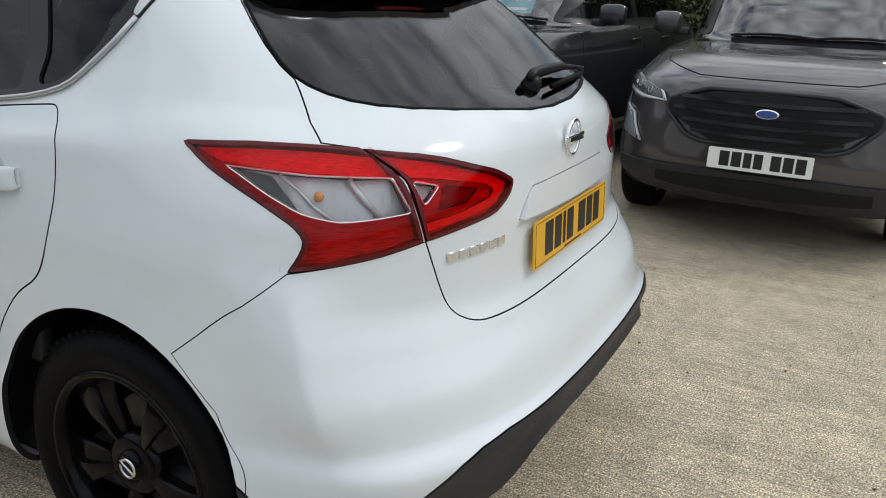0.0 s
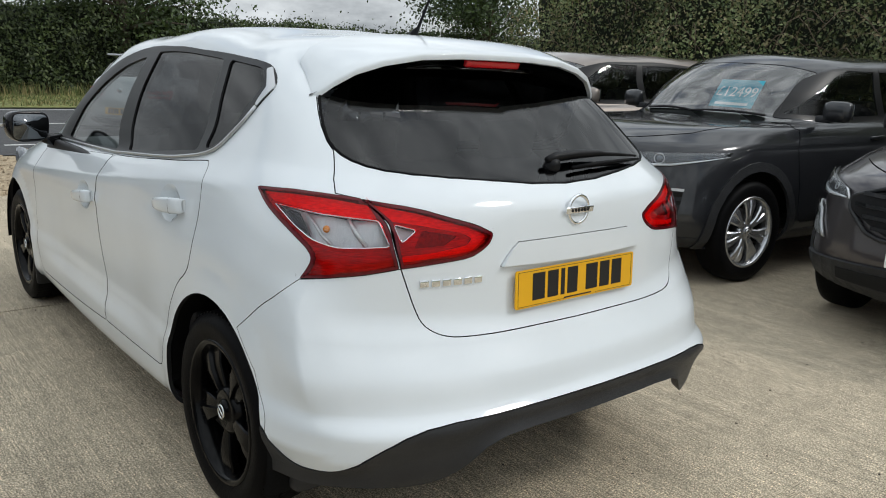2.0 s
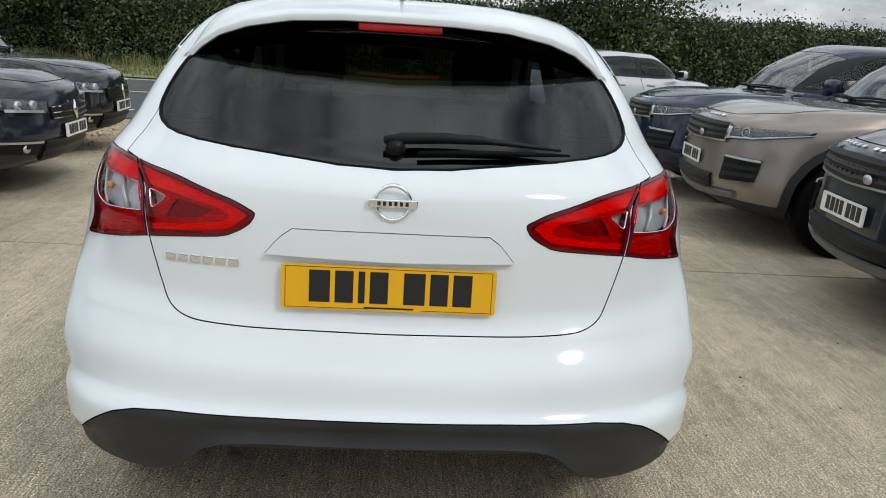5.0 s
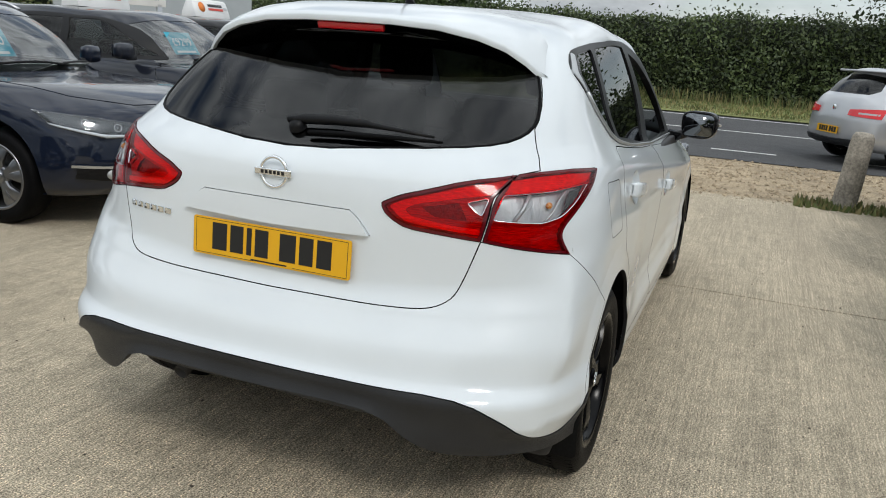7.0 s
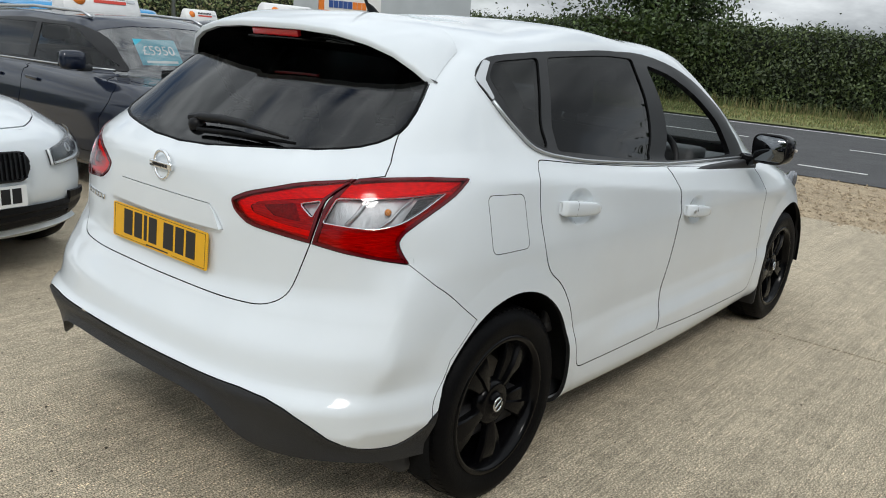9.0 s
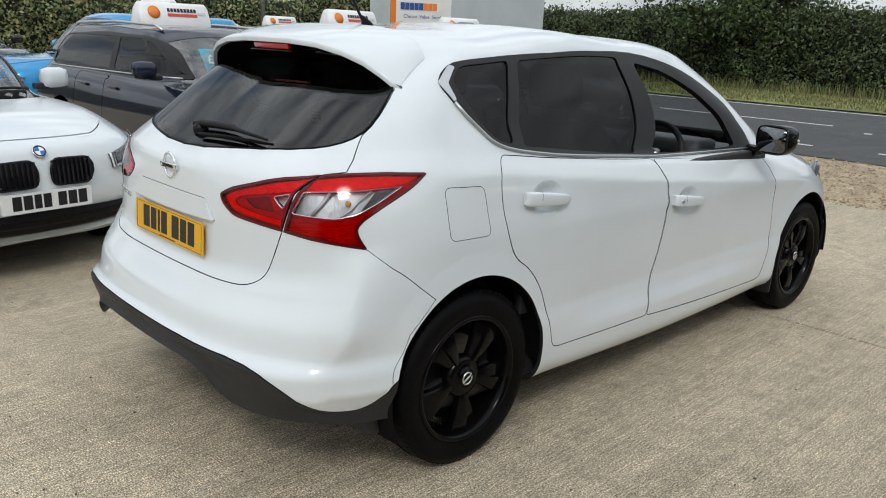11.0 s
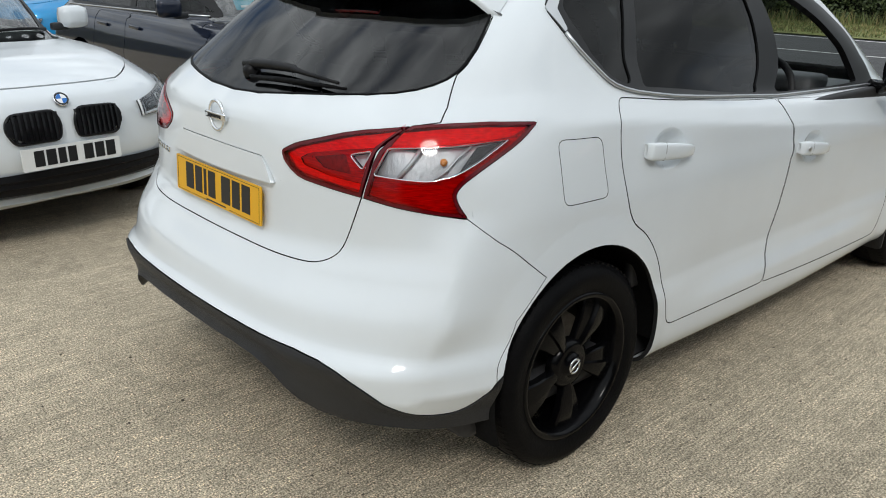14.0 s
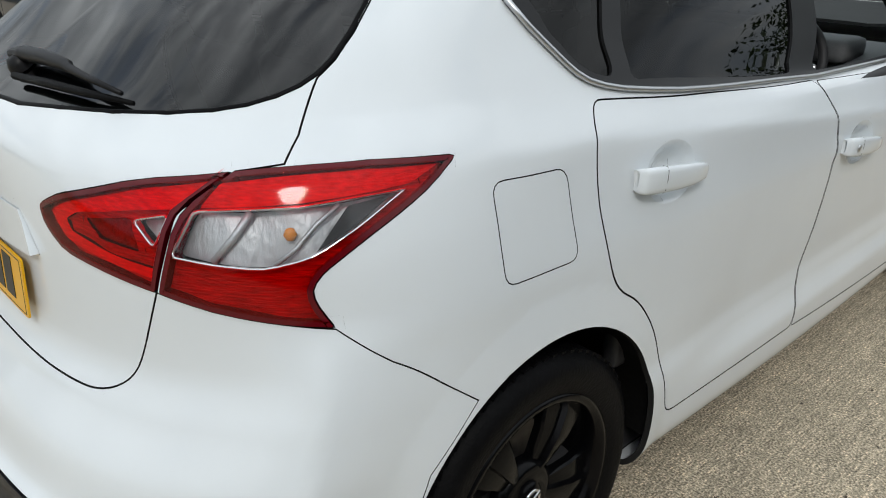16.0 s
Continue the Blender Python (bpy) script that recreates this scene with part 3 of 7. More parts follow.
UPPER = [
    (0.818, -0.645, 0.60, 2.7, 3.25, 1.10, 2.3, 1.000, 1.035, 0.975, 0.91, 0.84),
    (0.770, -0.590, 0.60, 2.4, 2.78, 0.80, 2.4, 1.072, 1.125, 1.025, 0.975, 0.965),
    (0.735, -0.495, 0.50, 2.4, 2.62, 0.74, 2.4, 1.135, 1.190, 1.120, 1.07, 1.060),
    (0.690, -0.355, 0.42, 2.5, 2.34, 0.68, 2.4, 1.235, 1.285, 1.260, 1.22, 1.220),
    (0.635, -0.190, 0.34, 2.6, 2.02, 0.62, 2.4, 1.350, 1.380, 1.400, 1.372, 1.370),
    (0.600, -0.105, 0.34, 2.6, 1.86, 0.58, 2.4, 1.408, 1.425, 1.462, 1.435, 1.430),
    (0.530, -0.060, 0.34, 2.6, 1.70, 0.55, 2.5, 1.445, 1.460, 1.498, 1.472, 1.465),
    (0.320, -0.030, 0.32, 2.5, 1.48, 0.45, 2.5, 1.474, 1.488, 1.516, 1.495, 1.490),
    (0.000, 0.000, 0.30, 2.4, 1.32, 0.30, 2.5, 1.484, 1.498, 1.524, 1.505, 1.500),
]
hatch_shell = Shell(LOWER + UPPER)


def ease(x, lo, hi):
    t = np.clip((x - lo) / (hi - lo), 0, 1)
    return t * t * (3 - 2 * t)


def flank_relief(x, y, z):
    """The shoulder crease, the hollow low in the doors and the flare round the wheels."""
    crease = np.interp(y, (-0.30, -0.15, 0.12, 0.56, 1.2, 2.2, 3.0), (1.054, 1.036, 1.025, 0.974, 0.90, 0.81, 0.77))
    t = z - crease
    t = np.copysign(np.sqrt(t * t + 0.014 ** 2) - 0.014, t)
    d = 0.012 * np.where(t > 0, np.clip(1 - t / 0.06, 0, 1) ** 2, np.clip(1 + t / 0.13, 0, 1) ** 2) * ease(y, -0.25, 0.05) * (1 - ease(y, 2.3, 2.9))
    low = np.clip((z - 0.355) / (crease - 0.355), 0, 1)
    d -= 0.024 * (1 - low) * ease(low, 0.0, 0.16) * ease(y, 0.40, 0.80) * (1 - ease(y, 1.75, 2.25))
    corner = y - np.interp(z, (0.35, 0.84), (-0.60, -0.42))
    corner = np.sqrt(corner * corner + 0.007 ** 2) - 0.007
    d += 0.036 * np.clip(1 - corner / 0.18, 0, 1) ** 2 * ease(z, 0.42, 0.60) * (1 - ease(z, 0.74, 0.86))
    lip = z - 0.398
    lip = np.where(lip > 0, 0.010 * np.clip(1 - lip / 0.13, 0, 1) ** 2, 0.010 + 0.34 * np.maximum(lip, -0.06))
    d += lip * (1 - ease(y, -0.36, -0.30)) * ease(y, -0.78, -0.62) * ease(z, 0.26, 0.33)
    for cy in (0.0, 2.70):
        r = np.hypot(y - cy, z - 0.335)
        d += 0.009 * np.clip(1 - (r - 0.362) / 0.08, 0, 1) * ease(y, -0.42, -0.30)
    return d * np.clip((x - 0.6) / 0.15, 0, 1)


hatch_shell.shape = flank_relief
WHEEL_R, BASE = 0.318, 2.70


def softened(pts, times=2):
    """A line of places with its corners cut, its ends kept."""
    for _ in range(times):
        p = np.array(pts)
        q = np.stack([0.75 * p[:-1] + 0.25 * p[1:], 0.25 * p[:-1] + 0.75 * p[1:]], 1).reshape(-1, p.shape[1])
        pts = [tuple(p[0])] + [tuple(c) for c in q[1:-1]] + [tuple(p[-1])]
    return pts


def both_sides(uv):
    return uv, [(-u, v) for u, v in uv]


def mirrored(half):
    """A closed outline from its right half, given from the middle outwards and back to the middle."""
    return half[::-1] + [(-x, y, z) for x, y, z in half[1:-1]]


def ellipse(cy, cz, ry, rz, k=1.0, steps=20):
    return [(cy + k * ry * math.cos(2 * math.pi * i / steps), cz + k * rz * math.sin(2 * math.pi * i / steps)) for i in range(steps)]


HANDLES = ((0.362, 0.922, "rear"), (1.345, 0.806, "front"))      # middle of each door handle, (y, z)


def build_hatch():
    car = thing("hatchback", "white five-door hatchback with black alloy wheels parked on concrete", "car")
    sh = hatch_shell
    sheet = Sheet(sh, 150, 7)
    # flank outlines in (y, z)
    dlo = rounded([(-0.030, 1.318), (0.055, 1.380), (0.40, 1.412), (1.10, 1.436), (1.40, 1.395), (1.66, 1.318), (1.96, 1.18), (2.12, 0.975), (1.138, 0.999), (0.453, 1.058), (0.259, 1.086), (0.159, 1.112), (0.119, 1.141), (0.052, 1.207), (0.006, 1.258)], [0.04, 0.06, 0.2, 0.2, 0.15, 0.15, 0.1, 0.02, 0.1, 0.1, 0.05, 0.03, 0.03, 0.03, 0.03], 3)
    quarter = rounded([(0.035, 1.318), (0.085, 1.366), (0.340, 1.388), (0.245, 1.108), (0.185, 1.122), (0.140, 1.152), (0.075, 1.245)], [0.02, 0.03, 0.02, 0.02, 0.03, 0.03, 0.03], 3)
    trim = rounded([(-0.022, 1.316), (0.050, 1.370), (0.070, 1.364), (0.014, 1.313), (0.026, 1.262), (0.012, 1.256)], 0.005, 2)
    glass_r = rounded([(0.390, 1.390), (1.03, 1.408), (1.025, 1.022), (0.30, 1.098)], 0.025, 3)
    glass_f = rounded([(1.150, 1.386), (1.37, 1.352), (1.62, 1.262), (1.84, 1.135), (1.93, 0.995), (1.165, 1.012)], [0.02, 0.1, 0.1, 0.06, 0.03, 0.02], 3)
    door_r = rounded([(0.165, 1.082), (0.45, 1.050), (1.125, 0.996), (1.175, 0.89), (1.172, 0.68), (1.115, 0.47), (1.085, 0.318), (0.430, 0.332), (0.395, 0.45), (0.338, 0.59), (0.262, 0.682), (0.188, 0.725), (0.150, 0.80), (0.122, 0.92), (0.125, 1.03)], [0.02, 0.1, 0.02, 0.04, 0.12, 0.12, 0.02, 0.04, 0.08, 0.08, 0.05, 0.05, 0.06, 0.08, 0.06], 4)
    door_f = rounded([(1.130, 0.994), (2.15, 0.935), (2.208, 0.86), (2.226, 0.71), (2.258, 0.46), (2.19, 0.282), (1.090, 0.317), (1.121, 0.47), (1.178, 0.68), (1.181, 0.89)], [0.02, 0.03, 0.08, 0.1, 0.12, 0.05, 0.02, 0.12, 0.12, 0.04], 4)
    flap = rounded([(-0.136, 1.003), (0.038, 0.994), (0.060, 0.828), (-0.128, 0.833)], 0.026, 4)
    arch_r, arch_f = disc_outline(0.0, 0.335, 0.362, 84), disc_outline(BASE, 0.335, 0.362, 84)
    # the tail lamps wrap round the corners, so they are given by places
    lamp_o = rounded([(0.800, -0.185, 1.050), (0.745, -0.342, 1.057), (0.698, -0.413, 1.054), (0.649, -0.468, 1.047), (0.610, -0.540, 0.992), (0.598, -0.578, 0.876), (0.675, -0.538, 0.861), (0.752, -0.475, 0.848), (0.798, -0.415, 0.840), (0.782, -0.431, 0.873), (0.775, -0.437, 0.897), (0.780, -0.420, 0.920), (0.796, -0.370, 0.953), (0.811, -0.251, 1.012)], [0.012, 0.03, 0.03, 0.004, 0.03, 0.004, 0.03, 0.03, 0.006, 0.01, 0.012, 0.015, 0.03, 0.03], 2)
    lamp_i = rounded([(0.646, -0.472, 1.046), (0.536, -0.559, 1.028), (0.373, -0.626, 0.980), (0.326, -0.639, 0.956), (0.337, -0.640, 0.930), (0.390, -0.636, 0.896), (0.498, -0.614, 0.886), (0.593, -0.581, 0.876), (0.605, -0.545, 0.992)], [0.004, 0.03, 0.02, 0.008, 0.015, 0.03, 0.03, 0.004, 0.03], 2)
    pane_o = rounded([(0.629, -0.526, 0.997), (0.737, -0.423, 1.006), (0.800, -0.282, 1.019), (0.789, -0.366, 0.974), (0.768, -0.426, 0.941), (0.729, -0.482, 0.926), (0.672, -0.529, 0.929), (0.615, -0.562, 0.933)], [0.008, 0.03, 0.004, 0.02, 0.02, 0.02, 0.02, 0.008], 2)
    pane_i = rounded([(0.545, -0.582, 0.975), (0.600, -0.550, 0.990), (0.588, -0.572, 0.940)], 0.012, 3)
    guide_o = rounded([(0.641, -0.490, 1.036), (0.698, -0.420, 1.043), (0.745, -0.350, 1.046), (0.793, -0.215, 1.041), (0.797, -0.270, 1.024), (0.737, -0.420, 1.012), (0.632, -0.522, 1.003)], [0.004, 0.02, 0.02, 0.004, 0.01, 0.03, 0.004], 2)
    guide_i = rounded([(0.632, -0.488, 1.036), (0.536, -0.559, 1.014), (0.390, -0.622, 0.972), (0.346, -0.637, 0.950), (0.392, -0.636, 0.912), (0.500, -0.612, 0.900), (0.588, -0.580, 0.892), (0.589, -0.576, 0.908), (0.505, -0.606, 0.914), (0.408, -0.632, 0.930), (0.392, -0.632, 0.946), (0.420, -0.622, 0.962), (0.535, -0.575, 0.985), (0.604, -0.548, 1.000)], [0.004, 0.02, 0.02, 0.01, 0.02, 0.02, 0.004, 0.004, 0.02, 0.006, 0.006, 0.006, 0.02, 0.004], 2)
    facet_i = rounded([(0.432, -0.620, 0.955), (0.528, -0.585, 0.974), (0.556, -0.590, 0.928), (0.470, -0.612, 0.932)], 0.006, 2)
    flip_of = {}
    for right in (True, False):
        s = 1 if right else -1
        tag = "r" if right else "l"
        flip = lambda pts: sh.find([(s * x, y, z) for x, y, z in pts])
        uo, ui = flip(lamp_o), flip(lamp_i)
        flip_of[tag] = flip(pane_o), flip(pane_i)
        sheet.zone("pane_o" + tag, flip(pane_o))
        sheet.zone("pane_i" + tag, flip(pane_i))
        sheet.zone("guide_o" + tag, flip(guide_o))
        sheet.zone("guide_i" + tag, flip(guide_i))
        sheet.zone("facet_i" + tag, flip(facet_i))
        sheet.zone("lens_o" + tag, sh.grown(uo, -0.009))
        sheet.zone("lens_i" + tag, sh.grown(ui, -0.009))
        sheet.zone("lamp_o" + tag, uo, 0.0025)
        sheet.zone("lamp_i" + tag, ui, 0.0025)
        for name, pts in (("trim", trim), ("glass_q", quarter), ("glass_r", glass_r), ("glass_f", glass_f)):
            sheet.zone(name + tag, sh.side(pts, right))
        sheet.zone("dlo" + tag, sh.side(dlo, right))
        for pts in (arch_r, arch_f):
            sheet.zone("", [(u * s, v) for u, v in sh.side([(y, max(z, 0.178)) for y, z in pts])])
        for y, z, which in HANDLES:
            for k in (0.25, 0.5, 0.75):
                sheet.cut(sh.side(ellipse(y, z, 0.090, 0.062, k), right))
            sheet.zone("cup_" + which + tag, sh.side(ellipse(y, z, 0.090, 0.062), right))
        sheet.zone("door_r" + tag, sh.side(door_r, right), 0.0038)
        sheet.zone("door_f" + tag, sh.side(door_f, right), 0.0038)
        if right:
            sheet.zone("flap", sh.side(flap), 0.0022)
    # tailgate, its glass and the moulding over the plate
    half_glass = [(0.0, -0.597, 1.067), (0.14, -0.592, 1.071), (0.275, -0.567, 1.082), (0.40, -0.532, 1.093), (0.495, -0.488, 1.102), (0.555, -0.446, 1.110), (0.592, -0.409, 1.119), (0.617, -0.372, 1.131), (0.632, -0.340, 1.145), (0.640, -0.310, 1.162), (0.641, -0.282, 1.181), (0.634, -0.240, 1.217), (0.621, -0.200, 1.255), (0.604, -0.160, 1.295), (0.565, -0.125, 1.340), (0.50, -0.105, 1.378), (0.40, -0.115, 1.395), (0.0, -0.13, 1.40)]
    sheet.zone("glass_t", sh.grown(sh.find(mirrored(half_glass)), -0.003))
    half_mould = [(0.0, -0.66, 0.925), (0.238, -0.66, 0.925), (0.262, -0.66, 0.908), (0.302, -0.66, 0.862), (0.0, -0.66, 0.855)]
    sheet.zone("moulding", sh.rear([(x, z) for x, y, z in mirrored(half_mould)]), 0.002)
    gate_foot = softened([(0.0, -0.678, 0.674), (0.29, -0.677, 0.677), (0.42, -0.660, 0.680), (0.49, -0.647, 0.689), (0.535, -0.62, 0.712), (0.560, -0.606, 0.76), (0.594, -0.582, 0.876)])
    gate_head = [(0.607, -0.545, 0.992), (0.650, -0.468, 1.048), (0.692, -0.414, 1.057), (0.676, -0.378, 1.089), (0.640, -0.316, 1.158), (0.641, -0.282, 1.181), (0.634, -0.240, 1.217), (0.621, -0.200, 1.255), (0.604, -0.160, 1.295), (0.565, -0.125, 1.340), (0.50, -0.105, 1.378), (0.40, -0.115, 1.395), (0.0, -0.13, 1.40)]
    gate = sh.find(mirrored(gate_foot + gate_head))
    sheet.zone("tailgate", gate, 0.0035)
    # bumper: white above, black below, with a skirt whose lower edge waves
    half_low = [(0.0, 0.0, 0.494), (0.28, 0.0, 0.494), (0.52, 0.0, 0.490), (0.60, 0.0, 0.482)]
    low_r = sh.rear([(x, z) for x, _, z in half_low]) + sh.find(softened([(0.655, -0.71, 0.466), (0.705, -0.675, 0.435), (0.755, -0.628, 0.388), (0.785, -0.585, 0.356), (0.815, -0.53, 0.345), (0.848, -0.455, 0.342), (0.868, -0.378, 0.400), (0.870, -0.340, 0.43)]) + [(0.850, -0.330, 0.20)])
    low_r += [(low_r[-1][0], 0.0), (0.0, 0.0)]
    low = low_r[::-1] + [(-u, v) for u, v in low_r[1:-1]]
    wave_r = sh.rear([(0.0, 0.430), (0.28, 0.432), (0.37, 0.428), (0.43, 0.405)]) + sh.find(softened([(0.470, -0.75, 0.365), (0.53, -0.72, 0.318), (0.60, -0.69, 0.298), (0.70, -0.64, 0.300), (0.78, -0.55, 0.300), (0.83, -0.44, 0.295), (0.86, -0.32, 0.29)]))
    wave_r += [(wave_r[-1][0], 0.0), (0.0, 0.0)]
    wave = wave_r[::-1] + [(-u, v) for u, v in wave_r[1:-1]]
    sheet.zone("valance", wave)
    sheet.zone("skirt", low, 0.004)
    half_b = sh.find(gate_foot + [(0.675, -0.538, 0.861), (0.798, -0.415, 0.838), (0.838, -0.347, 0.776), (0.871, -0.197, 0.657)]) + sh.side([(-0.30, 0.56), (-0.37, 0.40), (-0.37, 0.30)])
    half_b += [(half_b[-1][0], 0.0), (0.0, 0.0)]
    bumper = half_b[::-1] + [(-u, v) for u, v in half_b[1:-1]]
    sheet.zone("bumper", bumper, 0.0022)
    shield = sh.find([(0.0, 2.78, 0.972), (0.35, 2.72, 0.974), (0.60, 2.42, 0.990), (0.66, 2.22, 1.06), (0.62, 2.00, 1.23), (0.565, 1.72, 1.39), (0.40, 1.83, 1.412), (0.0, 1.90, 1.420)])
    shield[0], shield[-1] = (1.02, shield[0][1]), (1.02, shield[-1][1])
    sheet.zone("screen_r", shield)
    sheet.zone("screen_l", [(-u, v) for u, v in shield])
    z = sheet.part_up()
    # panel rims are coloured dark, to put shade into the open gaps
    skin("body", sh, z["body"], WHITE, car, thick=0.014, rim=DARK_GAP)
    skin("tailgate", sh, z["tailgate"], WHITE, car, thick=0.02, rim=DARK_GAP)
    lift = lambda uv: np.clip((0.928 - sh.at(uv[:, 0], uv[:, 1])[:, 2]) / 0.07, 0, 1) * 0.014 + 0.002
    skin("plate_moulding", sh, z["moulding"], WHITE, car, lift, 0.02)
    skin("rear_bumper", sh, z["bumper"], WHITE, car, thick=0.012, rim=DARK_GAP)
    def dish(uv):
        q = sh.at(uv[:, 0], uv[:, 1])
        x = np.abs(q[:, 0])
        head = np.interp(x, (0, 0.52, 0.60, 0.655, 0.705, 0.755, 0.815, 0.85), (0.494, 0.490, 0.482, 0.466, 0.435, 0.388, 0.350, 0.345))
        foot = np.interp(x, (0, 0.37, 0.43, 0.47, 0.53, 0.60, 0.86), (0.430, 0.428, 0.405, 0.365, 0.318, 0.298, 0.285))
        return 0.003 - 0.016 * np.sin(np.pi * np.clip((head - q[:, 2]) / (head - foot), 0, 1)) * np.clip((0.84 - x) / 0.1, 0, 1)
    skin("bumper_skirt", sh, z["skirt"], BLACK_TRIM, car, dish, 0.03, "black textured plastic skirt", natural=True)
    under = lambda uv: -0.02 - np.clip(0.43 - sh.at(uv[:, 0], uv[:, 1])[:, 2], 0, 0.2) * 0.5
    skin("bumper_valance", sh, z["valance"], BLACK_TRIM, car, under, 0.02)
    skin("fuel_flap", sh, z["flap"], WHITE, car, thick=0.01, rim=DARK_GAP)
    skin("rear_window", sh, z["glass_t"], GLASS_DARK, car, -0.003, 0.004, "dark tinted rear window", flat=0.5)
    pane_edge = sh.grown(sh.find(mirrored(half_glass)), -0.006)
    part("window_seal", band(sh, pane_edge, 0.011, -0.003, True), RUBBER, car)
    skin("windscreen_half", sh, z["screen_r"], GLASS_CLEAR, car, -0.004)
    skin("windscreen_half", sh, z["screen_l"], GLASS_CLEAR, car, -0.004)
    def dense(uv, n=6):
        return [tuple(np.array(a) + (np.array(b) - a) * k / n) for a, b in zip(uv, uv[1:]) for k in range(n)] + [uv[-1]]
    # black beads added behind the panel gaps, standing in for the shade there
    low_gate = sh.find(gate_foot[-2::-1])
    part("tailgate_gap_backing", band(sh, dense(low_gate + [(-u, v) for u, v in low_gate[-2::-1]]), 0.011, -0.016), DARK_GAP, car)
    high_gate = sh.find(gate_head[2:])
    joint = half_b[len(gate_foot) + 1:len(gate_foot) + 6]
    for s in (1, -1):
        part("tailgate_gap_backing", band(sh, [(s * u, v) for u, v in dense(high_gate)], 0.011, -0.016), DARK_GAP, car)
        part("bumper_gap_backing", band(sh, [(s * u, v) for u, v in dense(joint)], 0.011, -0.016), DARK_GAP, car)
    # the same black backing for shade behind the door and flap gaps
    for right in (True, False):
        for pts in (door_r, door_f, flap):
            if pts is not flap or right:
                part("door_gap_backing" if pts is not flap else "flap_gap_backing", band(sh, sh.side(pts, right), 0.013, -0.015, True), DARK_GAP, car)
    for tag in "rl":
        right = tag == "r"
        s = 1 if right else -1
        skin("window_frame", sh, z["dlo" + tag], PILLAR_BLACK, car, 0.003, 0.025)
        skin("quarter_trim", sh, z["trim" + tag], SILVER_TRIM, car, 0.006, 0.01)
        for k in ("door_r", "door_f"):
            door = skin("rear_door" if k == "door_r" else "front_door", sh, z[k + tag], WHITE, car, thick=0.016, rim=DARK_GAP)
            y, zz, which = HANDLES[0 if k == "door_r" else 1]
            cen, data = sh.at(*sh.side([(y, zz)], right)[0])[0], z["cup_" + which + tag]

            def dent(uv, y=y, zz=zz):
                p = sh.at(uv[:, 0], uv[:, 1])
                r2 = ((p[:, 1] - y) / 0.090) ** 2 + ((p[:, 2] - zz) / 0.062) ** 2
                return -0.030 * np.clip(1 - r2, 0, 1) ** 1.6
            skin_bowl("handle_cup", sh, data, WHITE, door, dent)
            door_handle(door, cen, s, -6.0 if which == "rear" else -6.5)
        skin("quarter_window", sh, z["glass_q" + tag], SIDE_GLASS, car, -0.003, 0.004, flat=0.8)
        skin("rear_door_window", sh, z["glass_r" + tag], SIDE_GLASS, car, -0.003, 0.004, flat=0.8)
        if tag == "l":
            skin("front_door_window", sh, z["glass_f" + tag], GLASS_CLEAR, car, -0.003, 0.004, flat=0.8)
        # chrome strip under the side windows
        line = sh.side([(0.014, 1.254), (0.052, 1.209), (0.085, 1.176), (0.119, 1.143), (0.138, 1.127), (0.165, 1.112), (0.205, 1.099), (0.259, 1.087), (0.35, 1.073), (0.453, 1.059), (0.58, 1.046), (0.701, 1.035), (0.92, 1.018), (1.148, 1.000), (1.60, 0.985), (2.05, 0.974)], right)
        part("window_strip", band(sh, line, 0.012, 0.006), SILVER_TRIM, car)
        tail_lamp(car, sh, z, tag, s, flip_of[tag][0], flip_of[tag][1])
        arch_liner(car, s, 0.0)
        arch_liner(car, s, BASE)
        flap_m = slab(rounded([(0.012, 0.0), (0.09, 0.0), (0.12, 0.12), (0.0, 0.14)], 0.02, 3), 0.012, None, pose(s * 0.866, -0.355, 0.290, 90, 0, 0) @ Matrix.Diagonal((-s, 1, 1, 1)))
        part("mud_flap", flap_m, BLACK_TRIM, car)
        guard = slab(rounded([(0.0, 0.0), (0.15, 0.0), (0.17, 0.17), (0.0, 0.20)], 0.02, 3), 0.012, None, pose(s * 0.872, 2.352, 0.165, 84, 0, 0) @ Matrix.Diagonal((-s, 1, 1, 1)))
        part("mud_flap", guard, BLACK_TRIM, car)
    for side in (1, -1):
        for y in (0.0, BASE):
            wheel(car, side * 0.762, y, WHEEL_R, 0.205, 0.226, side, RIM_BLACK, blades=True)
    hatch_fittings(car, sh)
    hatch_cabin(car)
    return car


def skin_bowl(name, sh, data, mat, parent, dent):
    uv, polys = data
    co = sh.offset(uv, dent(uv))
    me = bpy.data.meshes.new(name)
    me.from_pydata([tuple(c) for c in co], [], polys)
    me.materials.append(mat)
    me.polygons.foreach_set("use_smooth", [True] * len(polys))
    return part(name, me, None, parent)


